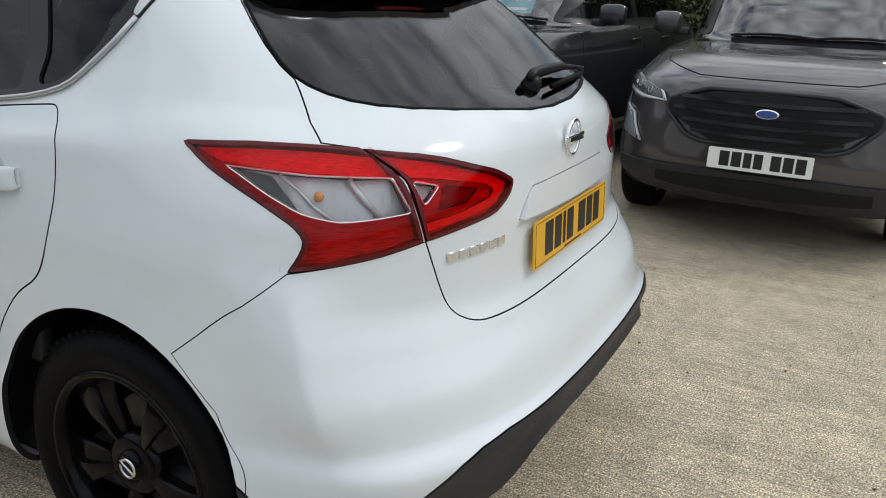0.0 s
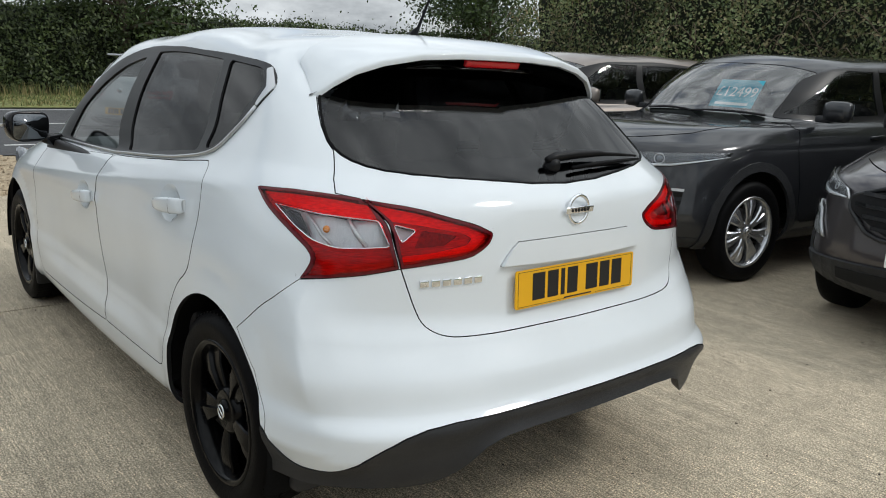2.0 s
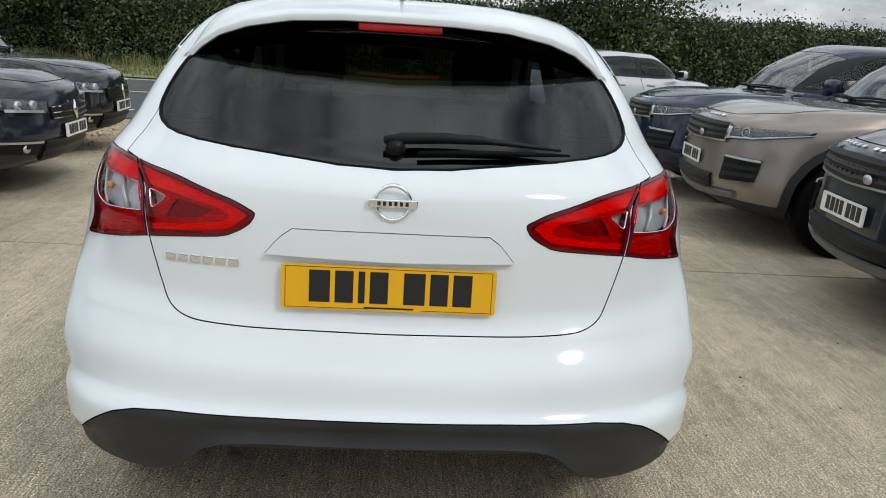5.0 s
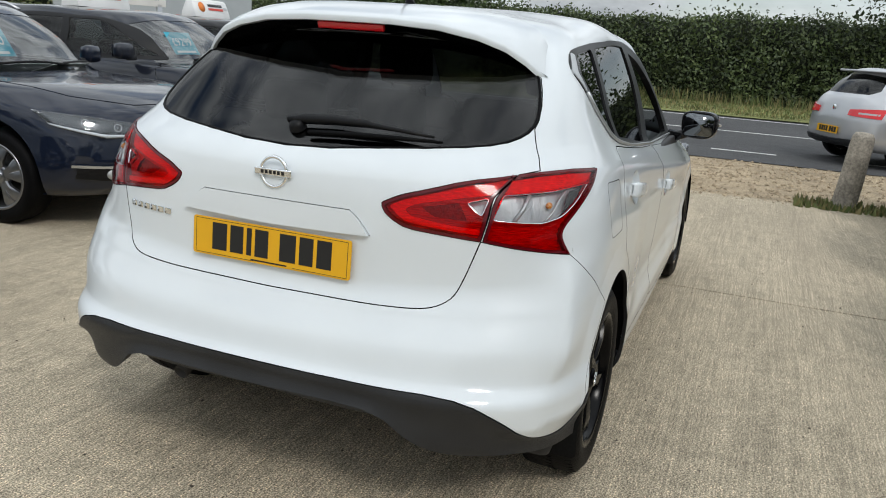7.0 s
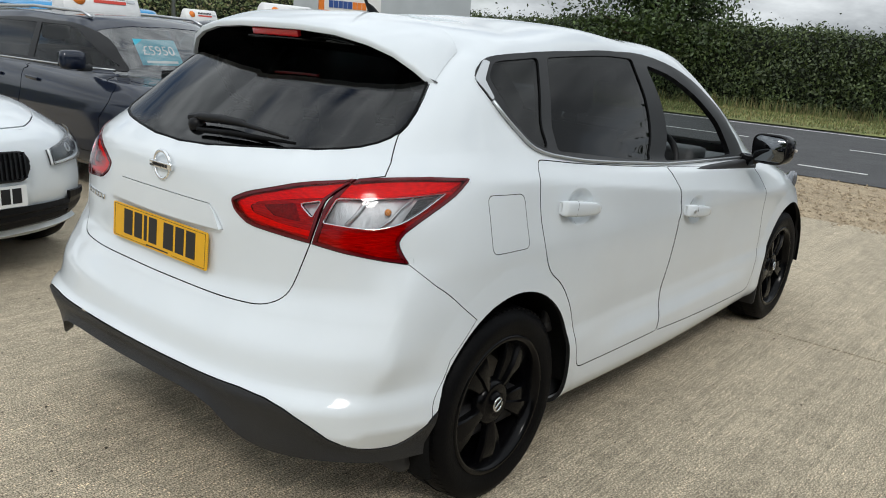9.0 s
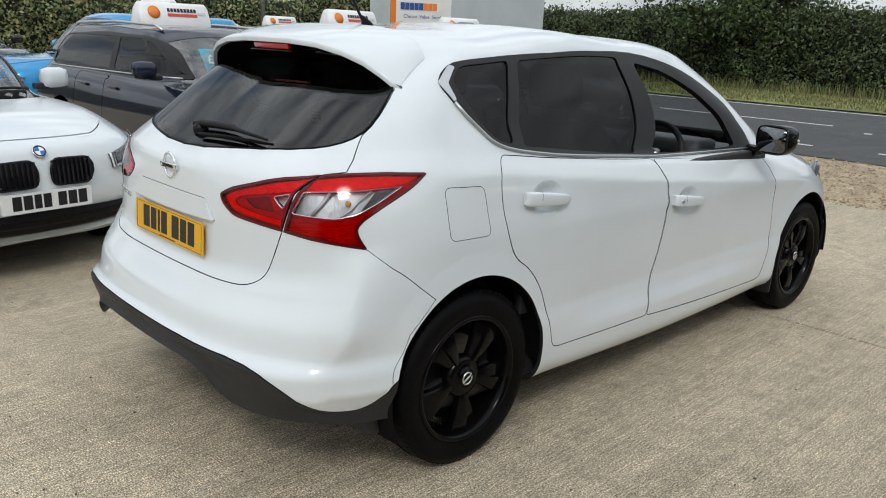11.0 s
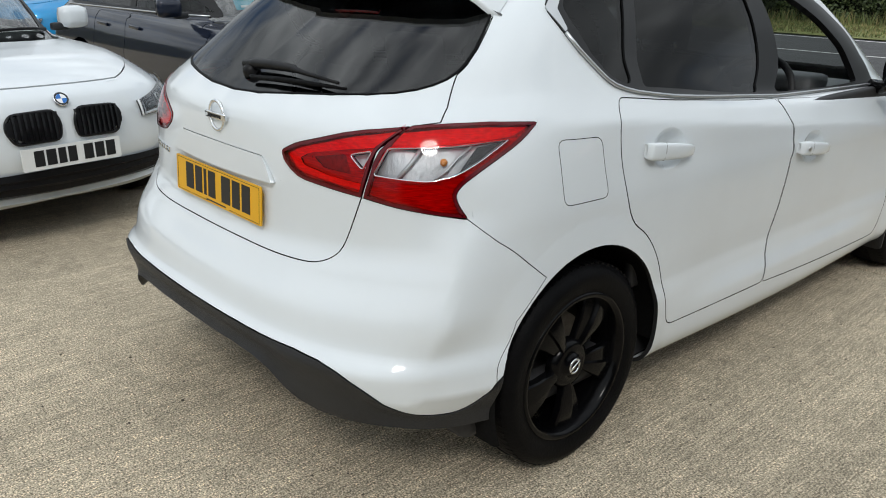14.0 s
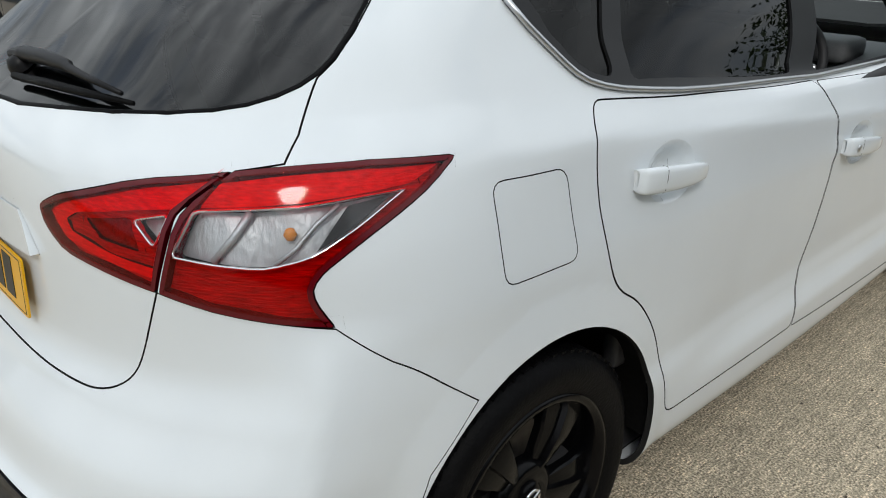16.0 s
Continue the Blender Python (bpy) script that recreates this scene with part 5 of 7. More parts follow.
def build_car(name, label, at, heading, colour, length=4.37, width=1.80, height=1.50, wheelbase=2.66, rear_over=0.80, hood=0.92, belt=0.98,
              cab_rear=-0.35, cab_front=1.75, screen_foot=2.45, wheel_r=0.32, rim_mat=None, front=None, group="parked cars", clearance=0.22, cladding=False, nu=46, per=3):
    """A parked car. at: the middle of its front end on the ground; heading: degrees from +y towards -x."""
    nose = length - rear_over
    m = pose(at[0], at[1], 0, 0, 0, heading) @ pose(0, -nose, 0)
    car = thing(name, label, "car", group, m)
    sh = Shell(generic_rings(length, width, height, rear_over, hood, belt, cab_rear, cab_front, screen_foot, clearance=clearance))
    sheet = Sheet(sh, nu, per)
    top = height - 0.10
    dlo = rounded([(cab_rear + 0.12, belt + 0.10), (cab_rear + 0.25, top - 0.03), (cab_front - 0.30, top), (cab_front + 0.12, top - 0.115), (screen_foot - 0.30, belt + 0.055), (cab_rear + 0.3, belt + 0.06)], [0.05, 0.1, 0.2, 0.15, 0.04, 0.06], 3)
    mid = (cab_rear + screen_foot) / 2 - 0.05
    arches = [disc_outline(y, wheel_r + 0.02, wheel_r + 0.05, 28) for y in (0.0, wheelbase)]
    for right in (True, False):
        s, tag = (1, "r") if right else (-1, "l")
        xs = [p[0] for p in dlo]
        for n, a, b in (("glass_r", min(xs) + 0.04, mid - 0.04), ("glass_f", mid + 0.04, max(xs) - 0.08)):
            def top_at(y):
                return top - 0.03 - max(0, y - (cab_front - 0.30)) * (top - belt - 0.115) / (screen_foot - cab_front - 0.10)
            zb = belt + 0.085
            poly = [(a + 0.02, zb)] + [(a + (b - a) * k / 6, max(top_at(a + (b - a) * k / 6), zb + 0.01) - (0.05 if k == 0 and n == "glass_r" else 0)) for k in range(7)] + [(b, zb)]
            sheet.zone(n + tag, sh.side(poly, right))
        sheet.zone("dlo" + tag, sh.side(dlo, right))
        for pts in arches:
            sheet.zone("", [(u * s, v) for u, v in sh.side([(y, max(z, clearance + 0.005)) for y, z in pts])])
        if cladding:
            for k, pts in enumerate([disc_outline(y, wheel_r + 0.02, wheel_r + 0.115, 28) for y in (0.0, wheelbase)]):
                sheet.zone("clad%d%s" % (k, tag), [(u * s, v) for u, v in sh.side([(y, max(z, clearance + 0.005)) for y, z in pts])])
        for n, a, b in (("door_r", 0.30, mid), ("door_f", mid, min(wheelbase - wheel_r - 0.10, screen_foot - 0.30))):
            low = [(a, belt + 0.03), (b, belt + 0.03), (b + 0.02, 0.6), (b - 0.02, clearance + 0.14), (a + 0.12, clearance + 0.14), (a, 0.62)]
            sheet.zone(n + tag, sh.side(rounded(low, 0.05, 2), right), 0.008)
    # windscreen and rear window
    w = width / 2
    ws = [(0.0, screen_foot, belt + 0.05), (w * 0.55, screen_foot - 0.08, belt + 0.05), (w * 0.80, screen_foot - 0.27, belt + 0.06), (w * 0.745, (screen_foot + cab_front) / 2 - 0.16, (belt + top) / 2 + 0.02), (w * 0.68, cab_front - 0.06, top - 0.035), (w * 0.40, cab_front + 0.05, top + 0.015), (0.0, cab_front + 0.09, top + 0.022)]
    uv = sh.find(ws)
    uv[0], uv[-1] = (1.02, uv[0][1]), (1.02, uv[-1][1])
    sheet.zone("windscreen", uv)
    sheet.zone("windscreen", [(-u, v) for u, v in uv])
    rw = [(0.0, -rear_over + 0.15, belt + 0.07), (w * 0.55, -rear_over + 0.22, belt + 0.08), (w * 0.66, -rear_over + 0.34, belt + 0.14), (w * 0.58, cab_rear + 0.08, top - 0.04), (0.0, cab_rear, top - 0.01)]
    uv = sh.find(rw)
    sheet.zone("rear_window", uv[::-1] + [(-u, v) for u, v in uv[1:-1]])
    nose_uv = sh.find([(0.0, nose - 0.12, hood - 0.015), (w * 0.45, nose - 0.18, hood - 0.015), (w * 0.72, nose - 0.50, hood + 0.005), (w * 0.80, screen_foot - 0.15, belt + 0.0), (w * 0.45, screen_foot - 0.02, belt + 0.02), (0.0, screen_foot + 0.03, belt + 0.02)])
    nose_uv[0], nose_uv[-1] = (1.05, nose_uv[0][1]), (1.05, nose_uv[-1][1])
    sheet.zone("bonnet", nose_uv, 0.008)
    sheet.zone("bonnet", [(-u, v) for u, v in nose_uv], 0.008)
    if cladding:
        ring = [(-1.0, -0.01), (1.0, -0.01), (1.0, 1.15), (-1.0, 1.15)]
        sheet.zone("skirt", ring)
    z = sheet.part_up()
    skin("body", sh, z["body"], colour, car, thick=0.01)
    for n in ("windscreen", "rear_window"):
        if n in z:
            skin(n, sh, z[n], SCREEN if n == "windscreen" else GLASS_DARK, car, -0.003)
    skin("bonnet", sh, z["bonnet"], colour, car, 0.003, 0.012)
    if "skirt" in z:
        skin("lower_cladding", sh, z["skirt"], BLACK_TRIM, car, 0.004, 0.01)
    for tag in "rl":
        skin("window_frame", sh, z["dlo" + tag], PILLAR_BLACK, car, 0.001, 0.015)
        skin("rear_door_window", sh, z["glass_r" + tag], GLASS_DARK, car, -0.003)
        skin("front_door_window", sh, z["glass_f" + tag], GLASS_CLEAR, car, -0.003)
        skin("rear_door", sh, z["door_r" + tag], colour, car, thick=0.012)
        skin("front_door", sh, z["door_f" + tag], colour, car, thick=0.012)
        for k in (0, 1):
            if cladding:
                skin("arch_trim", sh, z["clad%d%s" % (k, tag)], BLACK_TRIM, car, 0.014, 0.025)
    for s in (1, -1):
        for y in (0.0, wheelbase):
            wheel(car, s * (w - 0.115), y, wheel_r, 0.21, wheel_r * 0.69, s, rim_mat or RIM_SILVER, 7 if cladding else 5, detail=False)
    for right in (True, False):
        s = 1 if right else -1
        for y in (0.50, mid + 0.22):
            a, b = (sh.offset(sh.side([(y, belt - 0.085)], right), d)[0] for d in (0.014, 1.0))
            grip = part("door_handle", box((0.020, 0.19, 0.030), (0, 0, 0), (0, 0, 0), 0.009), colour, car)
            grip.location, grip.rotation_euler = tuple(a), (radians(-3), 0, 0)
        if (front or {}).get("kind") == "estate":
            line = sh.side([(cab_rear + 0.16 + (screen_foot - 0.56 - cab_rear) * k / 10, belt + 0.055) for k in range(11)], right)
            part("window_strip", band(sh, line, 0.016, 0.004), SILVER_TRIM, car)
    under = box((width * 0.80, length * 0.86, 0.10), (0, (nose - rear_over) / 2, clearance + 0.09), (0, 0, 0), 0.03)
    box((width * 0.70, length * 0.70, 0.40), (0, (nose - rear_over) / 2, clearance + 0.32), (0, 0, 0), 0.05, under)
    part("underbody", under, DARK_GAP, car)
    cabin = box((width * 0.80, 0.5, 0.22), (0, screen_foot - 0.62, belt - 0.08), (0, 0, 0), 0.06)
    part("dashboard", cabin, CABIN, car)
    for x in (-0.36, 0.36):
        seat(car, x, mid + 0.05, belt - 0.42)
    part("rear_bench", box((1.2, 0.16, 0.55), (0, cab_rear + 0.55, belt - 0.12), (16, 0, 0), 0.06), CLOTH, car)
    for s in (1, -1):
        mirror = box((0.20, 0.11, 0.15), (0, 0, 0), (0, 0, -8 * s), 0.05)
        mob = part("door_mirror", mirror, colour if not cladding else colour, car)
        mob.location = (s * (w * 0.93 + 0.11), screen_foot - 0.55, belt + 0.12)
        part("mirror_arm", box((0.12, 0.05, 0.05), (-s * 0.10, 0.0, -0.06), (0, 0, 0), 0.015), BLACK_TRIM, mob)
        part("mirror_glass", box((0.16, 0.006, 0.11), (0, -0.056, 0), (0, 0, -8 * s), 0.002), MIRROR, mob)
    dress(car, sh, front or {}, colour, width, nose, belt, screen_foot, cab_front, cab_rear, height, rear_over)
    return car, sh


def lettering(name, text, size, mat, parent, m, label=""):
    """Words as a thin mesh in the built-in font, centred at m."""
    curve = bpy.data.curves.new(name, "FONT")
    curve.body, curve.size, curve.extrude, curve.align_x, curve.align_y = text, size, 0.0008, "CENTER", "CENTER"
    tmp = new(name, curve)
    me = bpy.data.meshes.new_from_object(tmp.evaluated_get(bpy.context.evaluated_depsgraph_get()))
    bpy.data.objects.remove(tmp)
    me.materials.clear()
    me.materials.append(mat)
    ob = part(name, me, None, parent, label)
    ob.matrix_local = m
    return ob


def on_nose(sh, pts, out=0.0, rear=False):
    """Places on the front (or tail) of a shell, given as (x, z)."""
    y0 = -9.0 if rear else 9.0
    q = np.array([(abs(x), 0.0, z) for x, z in pts])
    near = []
    net = sh.net if hasattr(sh, "net") else (sh.nearest(q[:1]), sh.net)[1]
    zone = net[0] < 0.30 if rear else net[0] > 0.82
    for x, y, z in q:
        d = (net[2][:, 0] - x) ** 2 + (net[2][:, 2] - z) ** 2 + np.where(zone, 0, 9)
        near.append(np.argmin(d))
    u, v = sh.solve(q, [0, 2], net[0][near], net[1][near])
    uv = [(a if x >= 0 else -a, b) for a, b, (x, z) in zip(u, v, pts)]
    return sh.offset(uv, out)


def nose_patch(name, sh, x0, x1, lo, hi, mat, parent, out=0.004, thick=0.02, n=10, rows=3, rear=False, label="", ripple=0.0):
    """A panel laid over the nose between x0 and x1; lo and hi are heights at x0 and x1 (or at x0, middle, x1)."""
    t = np.linspace(0, 1, n + 1)
    f = lambda h: np.interp(t, np.linspace(0, 1, len(h)), h)
    lo, hi = f(lo), f(hi)
    pts = [(x0 + (x1 - x0) * t[i], lo[i] + (hi[i] - lo[i]) * j / rows) for j in range(rows + 1) for i in range(n + 1)]
    d = np.array([out + (ripple * ((j % 2) - 0.5) if ripple else 0) for j in range(rows + 1) for i in range(n + 1)])
    co = on_nose(sh, pts, d, rear)
    faces = [[j * (n + 1) + i, j * (n + 1) + i + 1, (j + 1) * (n + 1) + i + 1, (j + 1) * (n + 1) + i] for j in range(rows) for i in range(n)]
    me = bpy.data.meshes.new(name)
    me.from_pydata([tuple(c) for c in co], [], faces)
    bm = bmesh.new()
    bm.from_mesh(me)
    bmesh.ops.recalc_face_normals(bm, faces=bm.faces)
    if sum(fc.normal.y for fc in bm.faces) * (-1 if rear else 1) < 0:
        bmesh.ops.reverse_faces(bm, faces=bm.faces)
    bm.to_mesh(me)
    bm.free()
    me.materials.append(mat)
    ob = part(name, me, None, parent, label)
    mod = ob.modifiers.new("thickness", "SOLIDIFY")
    mod.thickness, mod.offset = thick, 0.6
    return ob


def wrap_patch(name, sh, low, high, mat, parent, out=0.004, thick=0.012, n=12, rows=3, label=""):
    """A panel between two lines of places on the shell, which may run round a corner."""
    def along(pts):
        uv = np.array(sh.find(pts))
        k = np.linspace(0, len(pts) - 1, n + 1)
        return np.stack([np.interp(k, np.arange(len(pts)), uv[:, i]) for i in (0, 1)], 1)
    a, b = along(low), along(high)
    uv = np.concatenate([a + (b - a) * j / rows for j in range(rows + 1)])
    faces = [[j * (n + 1) + i, j * (n + 1) + i + 1, (j + 1) * (n + 1) + i + 1, (j + 1) * (n + 1) + i] for j in range(rows) for i in range(n)]
    if low[0][0] > 0:
        faces = [f[::-1] for f in faces]
    me = bpy.data.meshes.new(name)
    me.from_pydata([tuple(c) for c in sh.offset(uv, out)], [], faces)
    me.materials.append(mat)
    me.polygons.foreach_set("use_smooth", [True] * len(faces))
    ob = part(name, me, None, parent, label)
    mod = ob.modifiers.new("thickness", "SOLIDIFY")
    mod.thickness, mod.offset = thick, 0.6
    return ob


def wrap_lamp(car, sh, s, low, high, rings=1):
    """A headlamp round the corner: dark bowl, a white light guide along its foot and tip, projector rings and a clear cover."""
    low, high = [(s * x, y, z) for x, y, z in low], [(s * x, y, z) for x, y, z in high]
    mix = lambda a, b, t: tuple(np.array(a) + (np.array(b) - np.array(a)) * t)
    bowl = wrap_patch("headlamp", sh, low, high, LAMP_DARK, car, 0.003, 0.012, label="headlamp with a clear cover")
    wrap_patch("light_guide", sh, [mix(a, b, 0.05) for a, b in zip(low, high)], [mix(a, b, 0.19) for a, b in zip(low, high)], LED_WHITE, bowl, 0.012, 0.008, rows=1)
    ends = [mix(low[0], low[1], t) for t in (0.0, 0.10)], [mix(high[0], high[1], t) for t in (0.0, 0.10)]
    wrap_patch("light_guide", sh, *ends, LED_WHITE, bowl, 0.012, 0.008, 3, 3)
    for k in range(rings):
        t = 0.34 + 0.30 * k
        c = mix(mix(low[0], low[1], 2 * t), mix(high[0], high[1], 2 * t), 0.55) if t < 0.5 else mix(mix(low[1], low[2], 2 * t - 1), mix(high[1], high[2], 2 * t - 1), 0.55)
        r = 0.36 * abs(high[0][2] - low[0][2])
        uv = sh.find([c])
        a, b = sh.offset(uv, 0.006)[0], sh.offset(uv, 1.0)[0]
        m = look(tuple(a), tuple(2 * a - b))
        part("projector", turned([(0.0, r), (0.010, r), (0.012, r * 0.88), (0.004, r * 0.82), (0.002, 0.0)], 22, "Z", None, m), LAMP_SILVER, bowl)
        part("projector_lens", turned([(0.003, r * 0.70), (0.009, r * 0.5), (0.011, 0.0)], 18, "Z", None, m), MIRROR, bowl)
    wrap_patch("lamp_cover", sh, low, high, GLASS_LAMP, bowl, 0.026, 0.003)
    return bowl


def plate_on(car, sh, z, rear=False, size=(0.52, 0.111), out=0.012):
    p = on_nose(sh, [(0.0, z)], out, rear)[0]
    m = pose(p[0], p[1], p[2], 88, 0, 0 if rear else 180)
    plate = part("number_plate", slab(rounded([(-0.26, -0.0555), (0.26, -0.0555), (0.26, 0.0555), (-0.26, 0.0555)], 0.008, 3), 0.010), PLATE_YELLOW if rear else PLATE_WHITE, car, "yellow number plate" if rear else "white number plate", smooth=False)
    plate.matrix_local = m
    x = -0.20
    for k, w in enumerate((0.050, 0.050, 0.040, 0.045, 0.050, 0.050, 0.050)):
        x += 0.028 if k == 4 else 0
        part("plate_bar", box((w, 0.079, 0.002), (x + w / 2, 0.002, 0.0105)), INK, plate, smooth=False)
        x += w + 0.011
    return plate


def roof_sign(car, y, z, length=0.72):
    """A white moulded sale sign across the roof, with an orange disc and bars for its lettering."""
    own, prev = bmesh.new(), None
    prof = [(-0.13, 0.0), (-0.125, 0.05), (-0.06, 0.20), (-0.02, 0.225), (0.02, 0.225), (0.06, 0.20), (0.125, 0.05), (0.13, 0.0)]
    for x, k in ((-length / 2 - 0.03, 0.82), (-length / 2, 1.0), (length / 2, 1.0), (length / 2 + 0.03, 0.82)):
        ring = [own.verts.new((x, a * k, b * k)) for a, b in prof]
        if prev:
            for i in range(len(prof)):
                own.faces.new((prev[i], prev[(i + 1) % len(prof)], ring[(i + 1) % len(prof)], ring[i]))
        else:
            own.faces.new(ring)
        prev = ring
    own.faces.new(prev[::-1])
    bmesh.ops.recalc_face_normals(own, faces=own.faces)
    sign = part("roof_sign", own, TOPPER, car, "white moulded roof sign")
    sign.location = (0, y, z)
    sharp(sign, 40)
    for s in (1, -1):
        face = Matrix.Translation((0, s * 0.0965, 0.125)) @ pose(0, 0, 0, 90 - 23.5, 0, 0 if s < 0 else 180)
        disc = turned([(0.0, 0.066), (0.004, 0.066), (0.004, 0.0)], 20, "Z")
        part("disc_mark", disc, ORANGE_INK, sign).matrix_local = face @ pose(-length * 0.34, 0, 0)
        for w, h, x, y2, mat in ((length * 0.46, 0.036, 0.09 * length, 0.030, INK), (length * 0.46, 0.030, 0.09 * length, -0.022, RED_INK), (length * 0.12, 0.030, 0.40 * length, 0.0, SILVER_TRIM)):
            if mat is INK:
                for k in range(9):
                    part("letter_bar", box((w / 9 * 0.72, h, 0.003), (x + (k - 4) * w / 9, y2, 0.002)), mat, sign, smooth=False).matrix_local = face
            else:
                part("letter_bar", box((w, h, 0.003), (x, y2, 0.002)), mat, sign, smooth=False).matrix_local = face
    return sign


def dress(car, sh, f, colour, width, nose, belt, screen_foot, cab_front, cab_rear, height, rear_over):
    """Lamps, grille, plate and small fittings, as the kind of car asks."""
    w = width / 2
    kind = f.get("kind", "plain")
    lz, lh = f.get("lamp", (0.70, 0.10))
    lx0, lx1 = f.get("lamp_x", (0.52, 0.90))
    shape = f.get("lamp_shape")
    for s in (1, -1):
        if shape:
            wrap_lamp(car, sh, s, [(x * w, nose - d, z) for x, d, z in shape[0]], [(x * w, nose - d, z) for x, d, z in shape[1]], f.get("rings", 1))
            continue
        bowl = nose_patch("headlamp", sh, s * lx0 * w, s * lx1 * w, (lz - lh * 0.4, lz - lh * 0.3, lz), (lz + lh * 0.35, lz + lh * 0.5, lz + lh * 0.6), LAMP_DARK, car, 0.004, 0.02, label="headlamp with a clear cover")
        nose_patch("light_strip", sh, s * (lx0 + 0.04) * w, s * (lx1 - 0.06) * w, (lz - lh * 0.34, lz - lh * 0.22), (lz - lh * 0.16, lz - lh * 0.04), LAMP_SILVER, bowl, 0.018, 0.01)
        for k, xx in ((0.32, 0), (0.62, 0)):
            c = on_nose(sh, [(s * (lx0 + (lx1 - lx0) * k) * w, lz + lh * 0.16)], 0.008)[0]
            ring = turned([(0.0, lh * 0.34), (0.022, lh * 0.30), (0.024, lh * 0.2), (0.012, 0.0)], 18, "Z", None, look(tuple(c), tuple(c - np.array((s * 0.25, 1.0, 0.05)))))
            part("projector", ring, LAMP_SILVER, bowl)
        nose_patch("lamp_cover", sh, s * lx0 * w, s * lx1 * w, (lz - lh * 0.4, lz - lh * 0.3, lz), (lz + lh * 0.35, lz + lh * 0.5, lz + lh * 0.6), GLASS_LAMP, bowl, 0.034, 0.004)
    if kind == "suv":
        g = nose_patch("grille", sh, -0.56 * w, 0.56 * w, (0.80, 0.775, 0.80), (0.915, 0.925, 0.915), BLACK_SATIN, car, 0.004, 0.02, 16, 6, ripple=0.012)
        for z0 in (0.802, 0.84, 0.88):
            for k in range(17):
                x = (-0.53 + 1.06 * k / 16) * w
                p = on_nose(sh, [(x, z0 + 0.016)], 0.014)[0]
                part("mesh_cell", box((0.008, 0.012, 0.030), tuple(p), (0, 30 if k % 2 else -30, 0), 0.002), GLOSS_BLACK, g, smooth=False)
        for s in (1, -1):
            nose_patch("grille_side", sh, s * 0.562 * w, s * 0.582 * w, (0.79, 0.80), (0.922, 0.915), SKID, g, 0.012, 0.010, 2, 2)
        nose_patch("grille_edge", sh, -0.58 * w, 0.58 * w, (0.780, 0.762, 0.780), (0.792, 0.774, 0.792), SILVER_TRIM, g, 0.012, 0.010, 14, 1)
        badge = on_nose(sh, [(-0.20 * w, 0.815)], 0.024)[0]
        part("badge", turned([(0.0, 0.035), (0.005, 0.033), (0.006, 0.0)], 20, "X", None, Matrix.Translation(badge) @ pose(0, 0, 0, 0, 0, 90) @ Matrix.Diagonal((1, 1.4, 0.75, 1))), SILVER_TRIM, g)
        for k in range(11):
            if k == 5:
                continue
            a, b = (on_nose(sh, [((0.36 - 0.072 * k) * w, 0.965)], d)[0] for d in (0.006, 1.0))
            part("bonnet_letter_bar", box((0.040, 0.024, 0.004), (0, 0, 0), (0, 0, 0), 0.001), CHROME, car, smooth=False).matrix_local = look(tuple(a), tuple(2 * a - b))
        nose_patch("lower_intake", sh, -0.50 * w, 0.50 * w, (0.43, 0.41, 0.43), (0.52, 0.52, 0.52), BLACK_SATIN, car, 0.006, 0.02, 14, 4, ripple=0.010)
        nose_patch("skid_plate", sh, -0.74 * w, 0.74 * w, (0.385, 0.335, 0.385), (0.42, 0.395, 0.42), SKID, car, 0.014, 0.02, 16, 2, label="satin grey skid plate")
        for s in (1, -1):
            v = nose_patch("fog_vent", sh, s * 0.62 * w, s * 0.87 * w, (0.50, 0.52), (0.69, 0.68), BLACK_SATIN, car, 0.006, 0.02, 6, 6, ripple=0.006)
            nose_patch("light_bar", sh, s * 0.63 * w, s * 0.87 * w, (0.672, 0.662), (0.690, 0.68), LAMP_SILVER, v, 0.022, 0.012, 6, 1)
        plate_on(car, sh, 0.625)
    elif kind == "compact_suv":
        g = nose_patch("grille", sh, -0.60 * w, 0.60 * w, (0.74, 0.61, 0.59, 0.61, 0.74), (0.80, 0.865, 0.875, 0.865, 0.80), BLACK_SATIN, car, 0.004, 0.02, 24, 6)
        for k, z0 in enumerate((0.645, 0.700, 0.755, 0.815)):
            nose_patch("grille_slat", sh, -(0.42, 0.48, 0.54, 0.50)[k] * w, (0.42, 0.48, 0.54, 0.50)[k] * w, (z0, z0 - 0.006, z0), (z0 + 0.020, z0 + 0.014, z0 + 0.020), GLOSS_BLACK, g, 0.024, 0.014, 16, 1)
        edge = [(-0.60, 0.74), (-0.46, 0.625), (-0.36, 0.600), (0.36, 0.600), (0.46, 0.625), (0.60, 0.74), (0.60, 0.80), (0.36, 0.875), (-0.36, 0.875), (-0.60, 0.80)]
        part("grille_frame", tube([tuple(p) for p in on_nose(sh, [(a * w, b) for a, b in rounded(edge, 0.03, 3)], 0.012)], 0.013, 8, True), BLACK_TRIM, g)
        c = on_nose(sh, [(0.0, 0.775)], 0.040)[0]
        badge = turned([(0.0, 0.034), (0.006, 0.032), (0.008, 0.0)], 24, "X", None, Matrix.Translation(c) @ pose(0, 0, 0, 0, 0, 90) @ Matrix.Diagonal((1, 1.75, 0.75, 1)))
        part("badge", badge, CHROME, g)
        part("badge_field", turned([(0.0075, 0.028), (0.0085, 0.0)], 24, "X", None, Matrix.Translation(c) @ pose(0, 0, 0, 0, 0, 90) @ Matrix.Diagonal((1, 1.8, 0.72, 1))), BLUE_INK, g)
